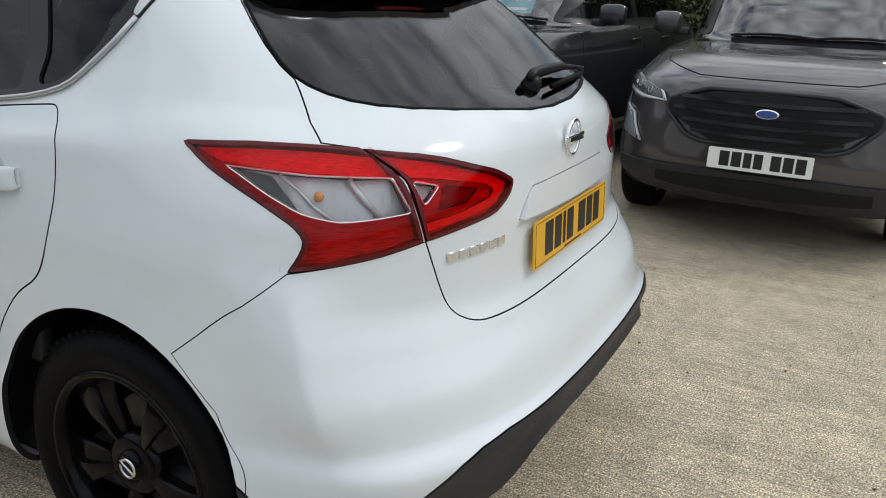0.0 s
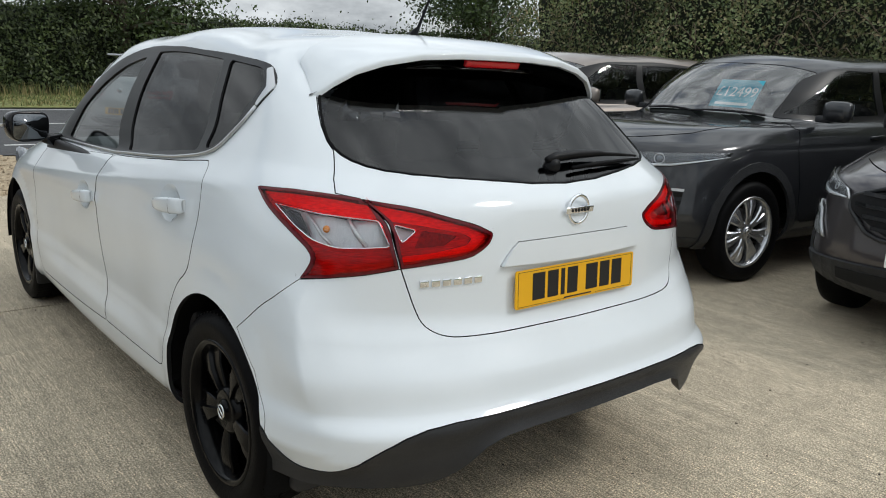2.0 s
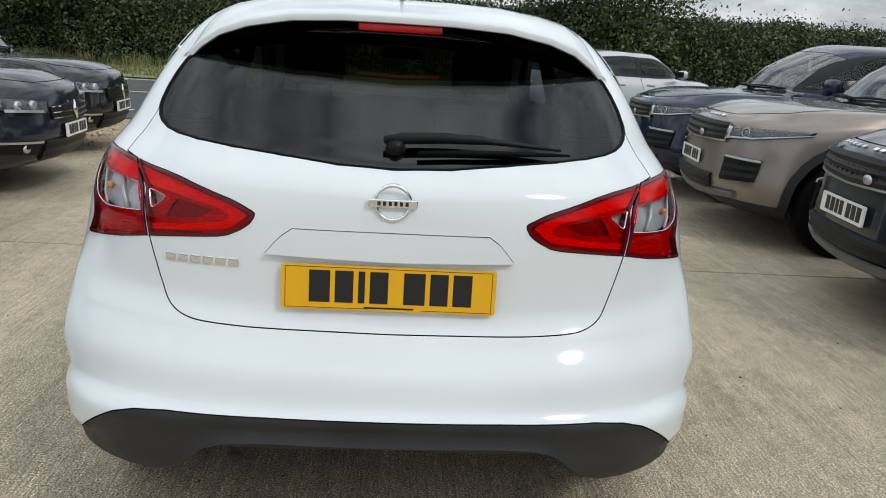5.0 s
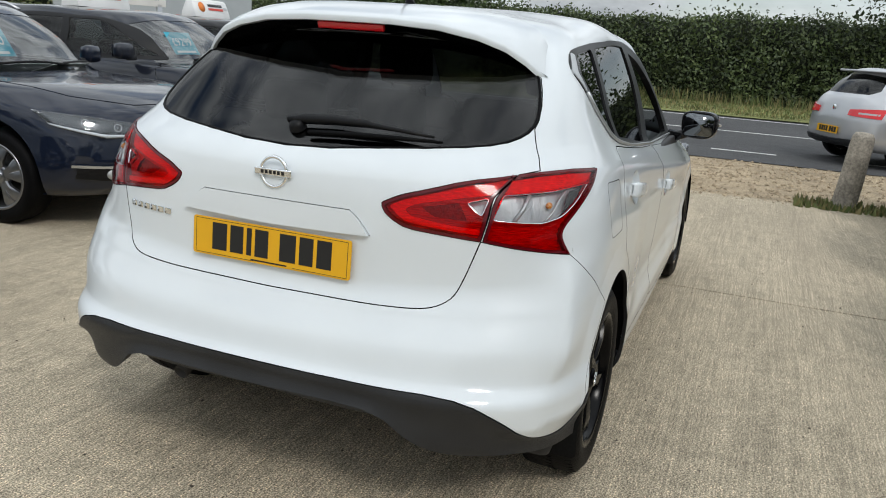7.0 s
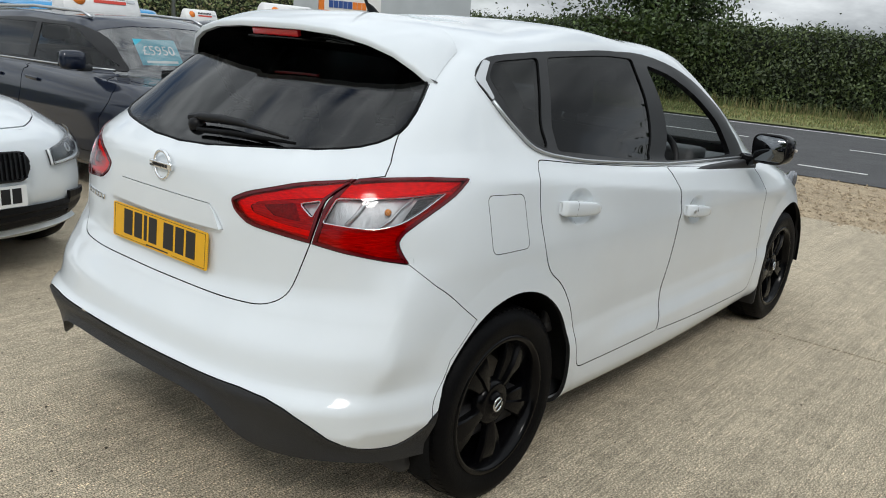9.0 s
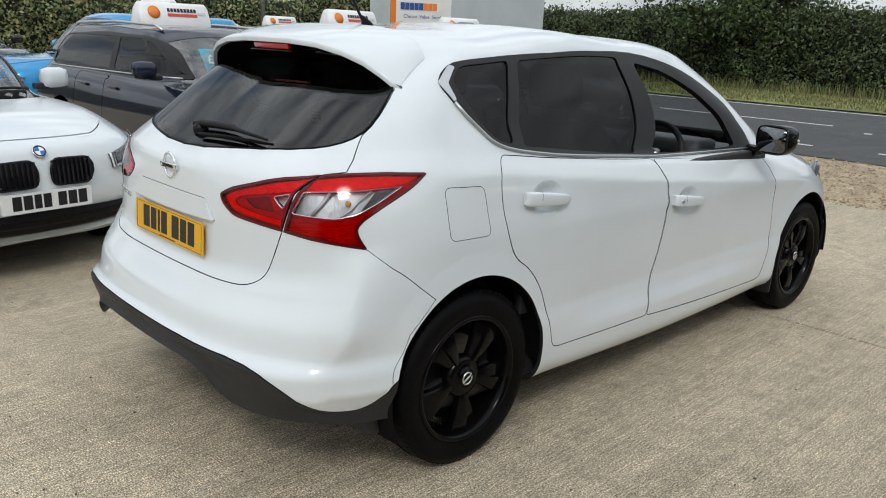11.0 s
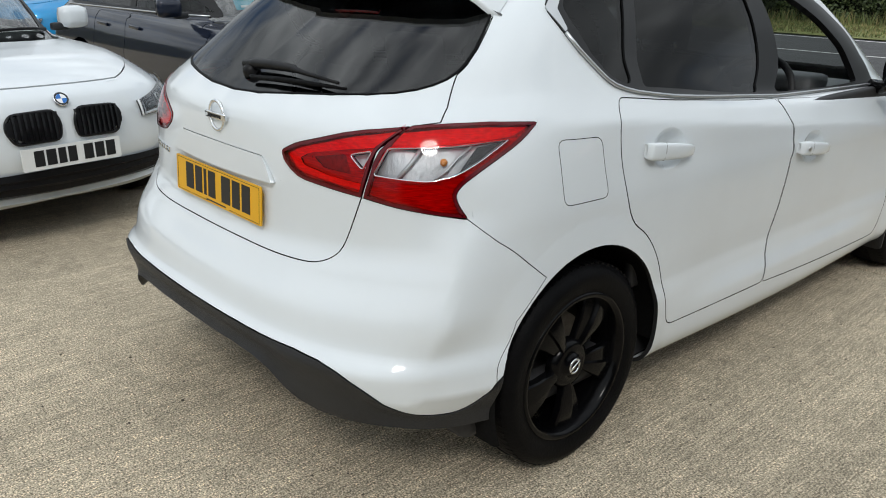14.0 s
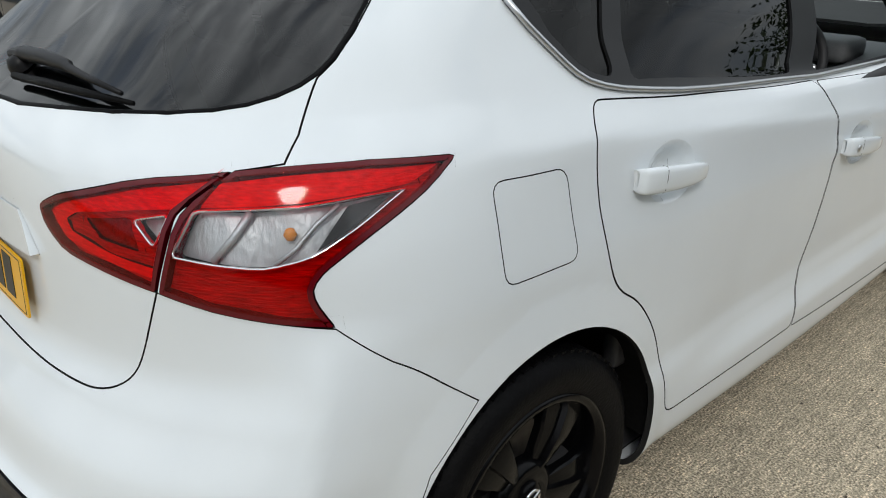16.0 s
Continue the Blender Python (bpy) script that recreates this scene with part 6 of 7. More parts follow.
        nose_patch("lower_bumper", sh, -0.93 * w, 0.93 * w, (0.34, 0.26, 0.26, 0.34), (0.43, 0.46, 0.46, 0.43), BLACK_TRIM, car, 0.006, 0.02, 20, 3)
        nose_patch("lower_intake", sh, -0.62 * w, 0.62 * w, (0.35, 0.33, 0.35), (0.41, 0.43, 0.41), DARK_GAP, car, 0.018, 0.01, 14, 2)
        for s in (1, -1):
            v = wrap_patch("fog_lamp", sh, [(s * 0.76 * w, nose - 0.16, 0.54), (s * 0.93 * w, nose - 0.40, 0.57)], [(s * 0.86 * w, nose - 0.26, 0.69), (s * 0.94 * w, nose - 0.42, 0.72)], LAMP_SILVER, car, 0.004, 0.012, 6, 3)
            wrap_patch("fog_cover", sh, [(s * 0.76 * w, nose - 0.16, 0.54), (s * 0.93 * w, nose - 0.40, 0.57)], [(s * 0.86 * w, nose - 0.26, 0.69), (s * 0.94 * w, nose - 0.42, 0.72)], GLASS_LAMP, v, 0.022, 0.003, 6, 3)
        plate_on(car, sh, 0.530, out=0.03)
    elif kind == "twin_grille":
        for s in (1, -1):
            out = rounded([(s * 0.055 * w, 0.555), (s * 0.30 * w, 0.550), (s * 0.345 * w, 0.63), (s * 0.31 * w, 0.690), (s * 0.07 * w, 0.697), (s * 0.04 * w, 0.63)], 0.03, 3)
            g = nose_patch("grille", sh, s * 0.055 * w, s * 0.335 * w, (0.560, 0.553, 0.555, 0.60), (0.690, 0.697, 0.695, 0.655), BLACK_SATIN, car, 0.004, 0.02, 12, 4)
            for k in range(8):
                x = s * (0.075 + 0.031 * k) * w
                nose_patch("grille_slat", sh, x, x + s * 0.012 * w, (0.562, 0.562), (0.690, 0.690), GLOSS_BLACK, g, 0.022, 0.012, 1, 4)
            part("grille_frame", tube([tuple(p) for p in on_nose(sh, out, 0.010)], 0.009, 8, True), GLOSS_BLACK, g)
            nose_patch("fog_vent", sh, s * 0.66 * w, s * 0.90 * w, (0.30, 0.34), (0.44, 0.42), BLACK_SATIN, car, 0.004, 0.02, 6, 4, ripple=0.006)
        c = on_nose(sh, [(0.0, 0.742)], 0.004)[0]
        turn = look(tuple(c), tuple(c - np.array((0, 0.6, 0.45))))
        badge = part("badge", turned([(0.0, 0.040), (0.006, 0.039), (0.008, 0.036), (0.0065, 0.0)], 28, "Z", None, turn), CHROME, car)
        for k in range(4):
            arc = [(0.0, 0.0)] + [(0.027 * math.cos(a), 0.027 * math.sin(a)) for a in [(k + j / 5) * math.pi / 2 for j in range(6)]]
            part("badge_quarter", slab(arc, 0.0015, None, turn @ pose(0, 0, 0.0075)), BADGE_BLUE if k % 2 else WHITE_INK, badge, smooth=False)
        part("badge_ring", tube([tuple(turn @ Vector((0.032 * math.cos(k * math.pi / 14), 0.032 * math.sin(k * math.pi / 14), 0.0075))) for k in range(28)], 0.0045, 6, True), INK, badge)
        nose_patch("lower_intake", sh, -0.66 * w, 0.66 * w, (0.30, 0.275, 0.30), (0.395, 0.405, 0.395), BLACK_SATIN, car, 0.004, 0.02, 20, 6, ripple=0.012)
        nose_patch("bumper_lip", sh, -0.80 * w, 0.80 * w, (0.245, 0.215, 0.245), (0.285, 0.262, 0.285), colour, car, 0.016, 0.03, 20, 2)
        plate_on(car, sh, 0.475)
    elif kind in ("estate", "saloon"):
        g = nose_patch("grille", sh, -0.46 * w, 0.46 * w, (0.60, 0.57, 0.60), (0.70, 0.715, 0.70), BLACK_SATIN, car, 0.004, 0.02, 16, 5)
        for z0 in (0.60, 0.645, 0.69):
            for s in (1, -1):
                nose_patch("grille_bar", sh, s * 0.09 * w, s * 0.45 * w, (z0, z0 + 0.004), (z0 + 0.009, z0 + 0.012), CHROME, g, 0.020, 0.01, 8, 1)
        c = on_nose(sh, [(0.0, 0.65)], 0.020)[0]
        part("badge", slab([(0, -0.085), (0.055, 0), (0, 0.085), (-0.055, 0)], 0.014, None, Matrix.Translation(c) @ pose(0, 0, 0, 82, 0, 180), 0.004), CHROME, g)
        nose_patch("lower_intake", sh, -0.56 * w, 0.56 * w, (0.29, 0.27, 0.29), (0.44, 0.46, 0.44), BLACK_SATIN, car, 0.004, 0.02, 18, 5, ripple=0.010)
        for s in (1, -1):
            v = nose_patch("fog_vent", sh, s * 0.62 * w, s * 0.90 * w, (0.34, 0.37), (0.43, 0.44), BLACK_SATIN, car, 0.004, 0.02, 6, 2)
            nose_patch("vent_trim", sh, s * 0.60 * w, s * 0.92 * w, (0.432, 0.442), (0.448, 0.458), SILVER_TRIM, v, 0.016, 0.012, 8, 1)
            c = on_nose(sh, [(s * 0.74 * w, 0.395)], 0.012)[0]
            part("fog_lamp", turned([(0.0, 0.034), (0.014, 0.032), (0.006, 0.0)], 18, "Z", None, look(tuple(c), tuple(c - np.array((s * 0.4, 1, 0))))), LAMP_SILVER, v)
        plate_on(car, sh, 0.50)
        if kind == "estate":
            for s in (1, -1):
                rail = tube([(s * 0.56, y, height - 0.045 + dz) for y, dz in ((cab_rear + 0.25, -0.02), (cab_rear + 0.35, 0.030), ((cab_rear + cab_front) / 2, 0.055), (cab_front - 0.35, 0.035), (cab_front - 0.22, -0.01))], 0.014, 8)
                part("roof_rail", rail, SILVER_TRIM, car)
    if f.get("tail"):
        nose_patch("lower_bumper", sh, -0.85 * w, 0.85 * w, (0.32, 0.27, 0.32), (0.40, 0.37, 0.40), BLACK_TRIM, car, 0.004, 0.02, 16, 2, rear=True)
        for s in (1, -1):
            t = nose_patch("tail_lamp", sh, s * 0.42 * w, s * 0.93 * w, (0.735, 0.72), (0.82, 0.86), RED_BACK, car, 0.006, 0.02, 10, 3, rear=True, label="red tail lamp")
            nose_patch("lamp_band", sh, s * 0.62 * w, s * 0.90 * w, (0.765, 0.765), (0.79, 0.79), AMBER if s < 0 else LAMP_SILVER, t, 0.018, 0.006, 6, 1, rear=True)
        plate_on(car, sh, 0.50, True)
        c = on_nose(sh, [(0.0, 0.83)], 0.004, True)[0]
        part("badge", turned([(0.0, 0.045), (0.006, 0.043), (0.006, 0.0)], 24, "X", None, Matrix.Translation(c) @ pose(0, 0, 0, 0, 0, -90)), CHROME, car)
        edge = box((1.10, 0.20, 0.03), (0, cab_rear + 0.02, height - 0.075), (-4, 0, 0), 0.012)
        part("roof_spoiler", edge, colour, car)
    # windscreen wipers and scuttle
    for x0, x1 in ((-0.05, -0.60), (0.42, -0.10)):
        line = on_screen(sh, [(x0 + (x1 - x0) * k / 5, belt + 0.055 + 0.018 * math.sin(k / 5 * 3.1)) for k in range(6)], 0.016)
        part("wiper", tube([tuple(p) for p in line], 0.010, 6), BLACK_SATIN, car)
    if f.get("price"):
        sx = f.get("price_x", 0.30)
        a, b = on_screen(sh, [(sx, belt + 0.32), (sx, belt + 0.22)], -0.075)
        up = (Vector(a - b).normalized() + Vector((0, 0, 0.7))).normalized()
        right = Vector((-1, 0, 0))
        out = right.cross(up).normalized()
        mid = Vector((a + b) / 2)
        m = Matrix.Translation(mid) @ Matrix((right, up, out)).transposed().to_4x4()
        card = part("price_card", box((0.40, 0.25, 0.003), (0, 0, 0), (0, 0, 0), 0.001), TEAL, car, "teal price card in the windscreen", smooth=False)
        card.matrix_local = m
        lettering("price_figures", f["price"], 0.125, WHITE_INK, card, pose(0, 0.01, 0.004))
        part("small_print_bar", box((0.30, 0.022, 0.002), (0, -0.095, 0.003)), WHITE_INK, card, smooth=False)
    if f.get("sheet"):
        a = on_screen(sh, [(-0.25, belt + 0.075)], -0.05)[0]
        part("paper_sheet", box((0.42, 0.25, 0.003), (a[0], a[1] - 0.06, a[2]), (18, 0, 8), 0.001), PAPER, car, "white paper on the dashboard", smooth=False)
    if f.get("sign"):
        roof_sign(car, f.get("sign_y", (cab_rear + cab_front) / 2 + 0.1), height - 0.012)
    if f.get("hanger"):
        p = Vector(((0.02, cab_front + 0.02, height - 0.24)))
        part("hanging_tag", box((0.075, 0.004, 0.12), tuple(p), (0, 0, 6), 0.002), PAPER, car, smooth=False)


def on_screen(sh, pts, out):
    """Places on the windscreen of a shell, given as (x, z)."""
    q = np.array([(abs(x), 0.0, z) for x, z in pts])
    sh.nearest(q[:1])
    net = sh.net
    near = [np.argmin((net[2][:, 0] - x) ** 2 + (net[2][:, 2] - z) ** 2 + np.where(net[0] > 0.82, 0, 9)) for x, y, z in q]
    u, v = sh.solve(q, [0, 2], net[0][near], net[1][near])
    return sh.offset([(a if x >= 0 else -a, b) for a, b, (x, z) in zip(u, v, pts)], out)


LAMP_DARK = material("lamp_housing", (0.10, 0.105, 0.11), rough=0.2, metal=0.6)
SKID = material("satin_grey_plastic", (0.16, 0.16, 0.165), rough=0.45, metal=0.3)
BADGE_BLUE = material("badge_blue", (0.02, 0.16, 0.52), rough=0.3)


# ---- the ground ----
def ground_material(name, colours, scales, ridge=0.0, relief=0.4, rough=0.92, stain=0.18, spread=0.17):
    """Ground with two sizes of grain, wide stains, and ridges along y where it was brushed."""
    mat = bpy.data.materials.new(name)
    mat.use_nodes = True
    nodes, links = mat.node_tree.nodes, mat.node_tree.links
    bsdf = nodes["Principled BSDF"]
    bsdf.inputs["Roughness"].default_value = rough
    spot = nodes.new("ShaderNodeNewGeometry")

    def noise_at(scale, detail, stretch=(1, 1, 1), rough_in=0.6):
        sized = nodes.new("ShaderNodeMapping")
        sized.inputs["Scale"].default_value = stretch
        links.new(spot.outputs["Position"], sized.inputs["Vector"])
        tex = nodes.new("ShaderNodeTexNoise")
        tex.inputs["Scale"].default_value, tex.inputs["Detail"].default_value, tex.inputs["Roughness"].default_value = scale, detail, rough_in
        links.new(sized.outputs[0], tex.inputs["Vector"])
        return tex.outputs["Fac"]

    fine = noise_at(scales[0], 5.0)
    ramp = nodes.new("ShaderNodeValToRGB")
    e = ramp.color_ramp.elements
    e[0].position, e[0].color, e[1].position, e[1].color = 0.5 - spread, (*colours[0], 1), 0.5 + spread, (*colours[2], 1)
    m = ramp.color_ramp.elements.new(0.5)
    m.color = (*colours[1], 1)
    links.new(fine, ramp.inputs["Fac"])
    last = ramp.outputs["Color"]
    layers = [(noise_at(scales[1], 6.0), 0.34, 0.66, stain), (noise_at(0.35, 5.0), 0.3, 0.7, stain * 1.1)]
    if ridge:
        layers.append((noise_at(1.0, 2.0, (82, 1.3, 1)), 0.42, 0.58, ridge * 0.52))
        layers.append((noise_at(1.0, 2.0, (170, 6.0, 1)), 0.42, 0.58, ridge * 0.40))
        layers.append((noise_at(1.0, 2.0, (150, 26.0, 1)), 0.42, 0.58, ridge * 0.85))
        layers.append((noise_at(75.0, 3.0), 0.40, 0.60, ridge * 0.5))
        layers.append((noise_at(1.0, 3.0, (4.5, 0.25, 1)), 0.35, 0.65, 0.07))
        layers.append((noise_at(230.0, 1.0), 0.40, 0.60, ridge * 0.55))
        for size, edge in ((75.0, 0.30), (130.0, 0.34)):
            pit = nodes.new("ShaderNodeTexVoronoi")
            pit.inputs["Scale"].default_value = size
            links.new(spot.outputs["Position"], pit.inputs["Vector"])
            keep = nodes.new("ShaderNodeMath")
            keep.operation = "ADD"
            links.new(pit.outputs["Distance"], keep.inputs[0])
            links.new(noise_at(size * 0.25, 2.0), keep.inputs[1])
            layers.append((keep.outputs[0], edge + 0.26, edge + 0.42, 0.17))
    for fac, lo, hi, amount in layers:
        span = nodes.new("ShaderNodeMapRange")
        span.inputs["From Min"].default_value, span.inputs["From Max"].default_value = lo, hi
        span.inputs["To Min"].default_value, span.inputs["To Max"].default_value = 1 - amount, 1 + amount
        links.new(fac, span.inputs["Value"])
        mul = nodes.new("ShaderNodeVectorMath")
        mul.operation = "MULTIPLY"
        links.new(last, mul.inputs[0])
        links.new(span.outputs[0], mul.inputs[1])
        last = mul.outputs[0]
    links.new(last, bsdf.inputs["Base Color"])
    rise = nodes.new("ShaderNodeBump")
    rise.inputs["Strength"].default_value, rise.inputs["Distance"].default_value = relief, 0.006
    links.new(noise_at(scales[0] * 0.8, 4.0, (1, 1, 1), 0.7), rise.inputs["Height"])
    normal = rise.outputs[0]
    if ridge:
        r2 = nodes.new("ShaderNodeBump")
        r2.inputs["Strength"].default_value, r2.inputs["Distance"].default_value = 0.30, 0.005
        links.new(noise_at(1.0, 2.0, (75, 3.0, 1)), r2.inputs["Height"])
        links.new(normal, r2.inputs["Normal"])
        normal = r2.outputs[0]
    links.new(normal, bsdf.inputs["Normal"])
    return mat


CONCRETE = ground_material("brushed_concrete", ((0.082, 0.066, 0.044), (0.318, 0.268, 0.192), (0.60, 0.52, 0.395)), (165, 9.0), ridge=0.20, relief=0.7, stain=0.13, spread=0.14)
GRAVEL = ground_material("loose_gravel", ((0.13, 0.095, 0.055), (0.37, 0.285, 0.18), (0.58, 0.48, 0.34)), (55, 4.0), relief=1.0, stain=0.2)
ASPHALT = ground_material("asphalt", ((0.03, 0.03, 0.032), (0.062, 0.062, 0.064), (0.11, 0.11, 0.112)), (120, 3.0), relief=0.5, stain=0.14)
LAND = ground_material("grass_land", ((0.05, 0.07, 0.018), (0.11, 0.14, 0.04), (0.24, 0.22, 0.08)), (6, 0.6), relief=0.8, stain=0.25)
VERGE = ground_material("verge_grass", ((0.07, 0.095, 0.02), (0.16, 0.18, 0.05), (0.30, 0.27, 0.10)), (16, 1.2), relief=1.0, stain=0.25)
LINE = material("road_paint", (0.62, 0.62, 0.60), rough=0.7, grain=0.25, grain_scale=40, stain=0.2, stain_scale=5)
EARTH = ground_material("trodden_earth", ((0.06, 0.05, 0.035), (0.15, 0.125, 0.09), (0.26, 0.22, 0.17)), (60, 3.0), relief=1.0, stain=0.25)


def sheet_of(name, x0, x1, y0, y1, z, mat, label, category):
    bm = bmesh.new()
    bm.faces.new([bm.verts.new(p) for p in ((x0, y0, z), (x1, y0, z), (x1, y1, z), (x0, y1, z))])
    return tagged(part(name, bm, mat), label, category, kind="structure")


sheet_of("ground", -900, 900, -900, 900, -0.06, LAND, "wide green and straw grass land", "ground")
pavement = sheet_of("pavement", -32, 7.2, -16, 6.40, -0.035, EARTH, "pale brushed concrete forecourt with fine ridges", "pavement")
for y0, y1 in ((-16, -9.4), (-9.4, -5.45), (-5.45, 2.476), (2.484, 6.42)):
    part("concrete_slab", box((39.2, y1 - y0 - 0.008, 0.12), (-12.4, (y0 + y1) / 2, -0.06), (0, 0, 0), 0.006), CONCRETE, pavement, smooth=False)
sheet_of("gravel", -70, 70, 6.38, 10.1, -0.022, GRAVEL, "tan loose gravel strip beside the road", "gravel")
sheet_of("earth", 7.2, 12, -16, 6.38, -0.03, EARTH, "trodden earth under the hedge", "ground")
road = sheet_of("road", -400, 400, 9.9, 19.75, -0.010, ASPHALT, "dark grey asphalt road with white lines", "road")
sheet_of("verge", -400, 400, 19.75, 27.2, 0.02, VERGE, "mown grass verge along the far side", "grass")
for k in range(-30, 25):
    part("edge_dash", box((1.0, 0.10, 0.004), (k * 2.0 + 1.07, 11.2, -0.007)), LINE, road, smooth=False)
for k in range(-20, 16):
    part("centre_line", box((4.0, 0.10, 0.004), (k * 6.0 + 0.4, 15.15, -0.007)), LINE, road, smooth=False)
    part("road_stud", box((0.12, 0.10, 0.012), (k * 6.0 + 3.4, 14.2, -0.006)), LINE, road, smooth=False)
part("far_line", box((500, 0.12, 0.004), (0, 19.3, -0.007)), LINE, road, smooth=False)


def stones(name, n, x0, x1, y0, y1, z, lo, hi, mat, label, seed):
    """Loose stones, each a rough little block, as one mass."""
    rng = np.random.default_rng(seed)
    base = np.array([(1, 0, 0), (-1, 0, 0), (0, 1, 0), (0, -1, 0), (0, 0, 1), (0, 0, -0.6), (0.7, 0.7, 0.5), (-0.7, 0.6, 0.5), (0.6, -0.7, 0.5), (-0.7, -0.7, 0.4)], float)
    tri = [(0, 6, 4), (6, 2, 4), (2, 7, 4), (7, 1, 4), (1, 9, 4), (9, 3, 4), (3, 8, 4), (8, 0, 4), (0, 2, 6), (2, 1, 7), (1, 3, 9), (3, 0, 8)]
    size = rng.uniform(lo, hi, (n, 1, 3)) * rng.uniform(0.6, 1.3, (n, 1, 1))
    spin = rng.uniform(0, 6.28, n)
    p = base[None] * size * rng.uniform(0.8, 1.2, (n, 10, 1))
    c, s = np.cos(spin)[:, None], np.sin(spin)[:, None]
    q = np.stack([p[..., 0] * c - p[..., 1] * s, p[..., 0] * s + p[..., 1] * c, p[..., 2]], -1)
    q += np.stack([rng.uniform(x0, x1, n), rng.uniform(y0, y1, n), np.full(n, z)], -1)[:, None]
    faces = (np.array(tri)[None] + 10 * np.arange(n)[:, None, None]).reshape(-1, 3)
    me = bpy.data.meshes.new(name)
    me.from_pydata(q.reshape(-1, 3).tolist(), [], faces.tolist())
    me.materials.append(mat)
    return tagged(part(name, me, None), label, "stones", kind="stuff")


STONE = material("pebble", (0.40, 0.32, 0.22), rough=0.9, grain=0.3, grain_scale=40, stain=0.3, stain_scale=9)
GRIT = material("dark_grit", (0.075, 0.06, 0.045), rough=0.95, grain=0.3, grain_scale=60, stain=0.2)
stones("gravel_stones", 5200, -9, 7, 6.35, 9.9, -0.018, 0.008, 0.026, STONE, "loose tan gravel stones", 3)
stones("grit", 1500, -6, 6, -2.6, 6.0, 0.001, 0.002, 0.006, GRIT, "dark specks of grit on the concrete", 4)
stones("edge_stones", 700, -9, 7, 6.22, 6.6, 0.0, 0.006, 0.02, STONE, "stones strewn along the slab edge", 5)


# ---- hedges and trees ----
def foliage(name, shades, rough=0.55):
    mat = bpy.data.materials.new(name)
    mat.use_nodes = True
    nodes, links = mat.node_tree.nodes, mat.node_tree.links
    bsdf = nodes["Principled BSDF"]
    bsdf.inputs["Roughness"].default_value = rough
    geo = nodes.new("ShaderNodeNewGeometry")
    ramp = nodes.new("ShaderNodeValToRGB")
    for k, shade in enumerate(shades):
        e = ramp.color_ramp.elements[k] if k < 2 else ramp.color_ramp.elements.new(1.0)
        e.color = (*shade, 1)
    for k, e in enumerate(ramp.color_ramp.elements):
        e.position = k / (len(shades) - 1)
    links.new(geo.outputs["Random Per Island"], ramp.inputs["Fac"])
    tex = nodes.new("ShaderNodeTexNoise")
    tex.inputs["Scale"].default_value, tex.inputs["Detail"].default_value = 0.9, 4.0
    links.new(geo.outputs["Position"], tex.inputs["Vector"])
    span = nodes.new("ShaderNodeMapRange")
    span.inputs["From Min"].default_value, span.inputs["From Max"].default_value = 0.3, 0.7
    span.inputs["To Min"].default_value, span.inputs["To Max"].default_value = 0.6, 1.4
    links.new(tex.outputs["Fac"], span.inputs["Value"])
    mul = nodes.new("ShaderNodeVectorMath")
    mul.operation = "MULTIPLY"
    links.new(ramp.outputs["Color"], mul.inputs[0])
    links.new(span.outputs[0], mul.inputs[1])
    links.new(mul.outputs[0], bsdf.inputs["Base Color"])
    return mat


LEAF = foliage("hedge_leaf", ((0.026, 0.042, 0.013), (0.054, 0.080, 0.025), (0.105, 0.135, 0.045)))
BRAMBLE = foliage("bramble_leaf", ((0.055, 0.082, 0.028), (0.125, 0.165, 0.06), (0.22, 0.255, 0.10), (0.28, 0.22, 0.12)))
TREE_LEAF = foliage("tree_leaf", ((0.024, 0.042, 0.013), (0.048, 0.078, 0.022), (0.08, 0.12, 0.035)))
STRAW = foliage("dry_grass", ((0.075, 0.11, 0.03), (0.15, 0.16, 0.055), (0.27, 0.22, 0.10)), 0.8)
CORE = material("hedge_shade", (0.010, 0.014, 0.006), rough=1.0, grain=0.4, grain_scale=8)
BARK = material("bark", (0.10, 0.08, 0.06), rough=0.95, grain=0.3, grain_scale=20, bump=0.6, bump_scale=25)
TWIG = material("bare_twig", (0.16, 0.12, 0.085), rough=0.9, grain=0.2, grain_scale=30)


def leaf_mass(name, centres, normals, size, mat, parent=None, label="", seed=1, folded=True):
    """Many small leaves, each two triangles folded along its rib, as one mesh."""
    rng = np.random.default_rng(seed)
    n = len(centres)
    a = rng.normal(size=(n, 3)) + 0.8 * normals
    a /= np.linalg.norm(a, axis=1)[:, None]
    b = np.cross(a, rng.normal(size=(n, 3)))
    b /= np.linalg.norm(b, axis=1)[:, None] + 1e-9
    c = np.cross(a, b)
    s = rng.uniform(size[0], size[1], (n, 1))
    p = np.stack([centres - b * s, centres - c * s * 0.55 + a * s * 0.2, centres + b * s, centres + c * s * 0.55 + a * s * 0.2], 1)
    idx = 4 * np.arange(n)[:, None]
    faces = np.concatenate([idx + np.array([[0, 1, 2]]), idx + np.array([[0, 2, 3]])], 1).reshape(-1, 3)
    me = bpy.data.meshes.new(name)
    me.vertices.add(4 * n)
    me.vertices.foreach_set("co", p.astype(np.float32).ravel())
    me.loops.add(6 * n)
    me.loops.foreach_set("vertex_index", faces.astype(np.int32).ravel())
    me.polygons.add(2 * n)
    me.polygons.foreach_set("loop_start", np.arange(0, 6 * n, 3, dtype=np.int32))
    me.update(calc_edges=True)
    me.materials.append(mat)
    return part(name, me, None, parent, label)


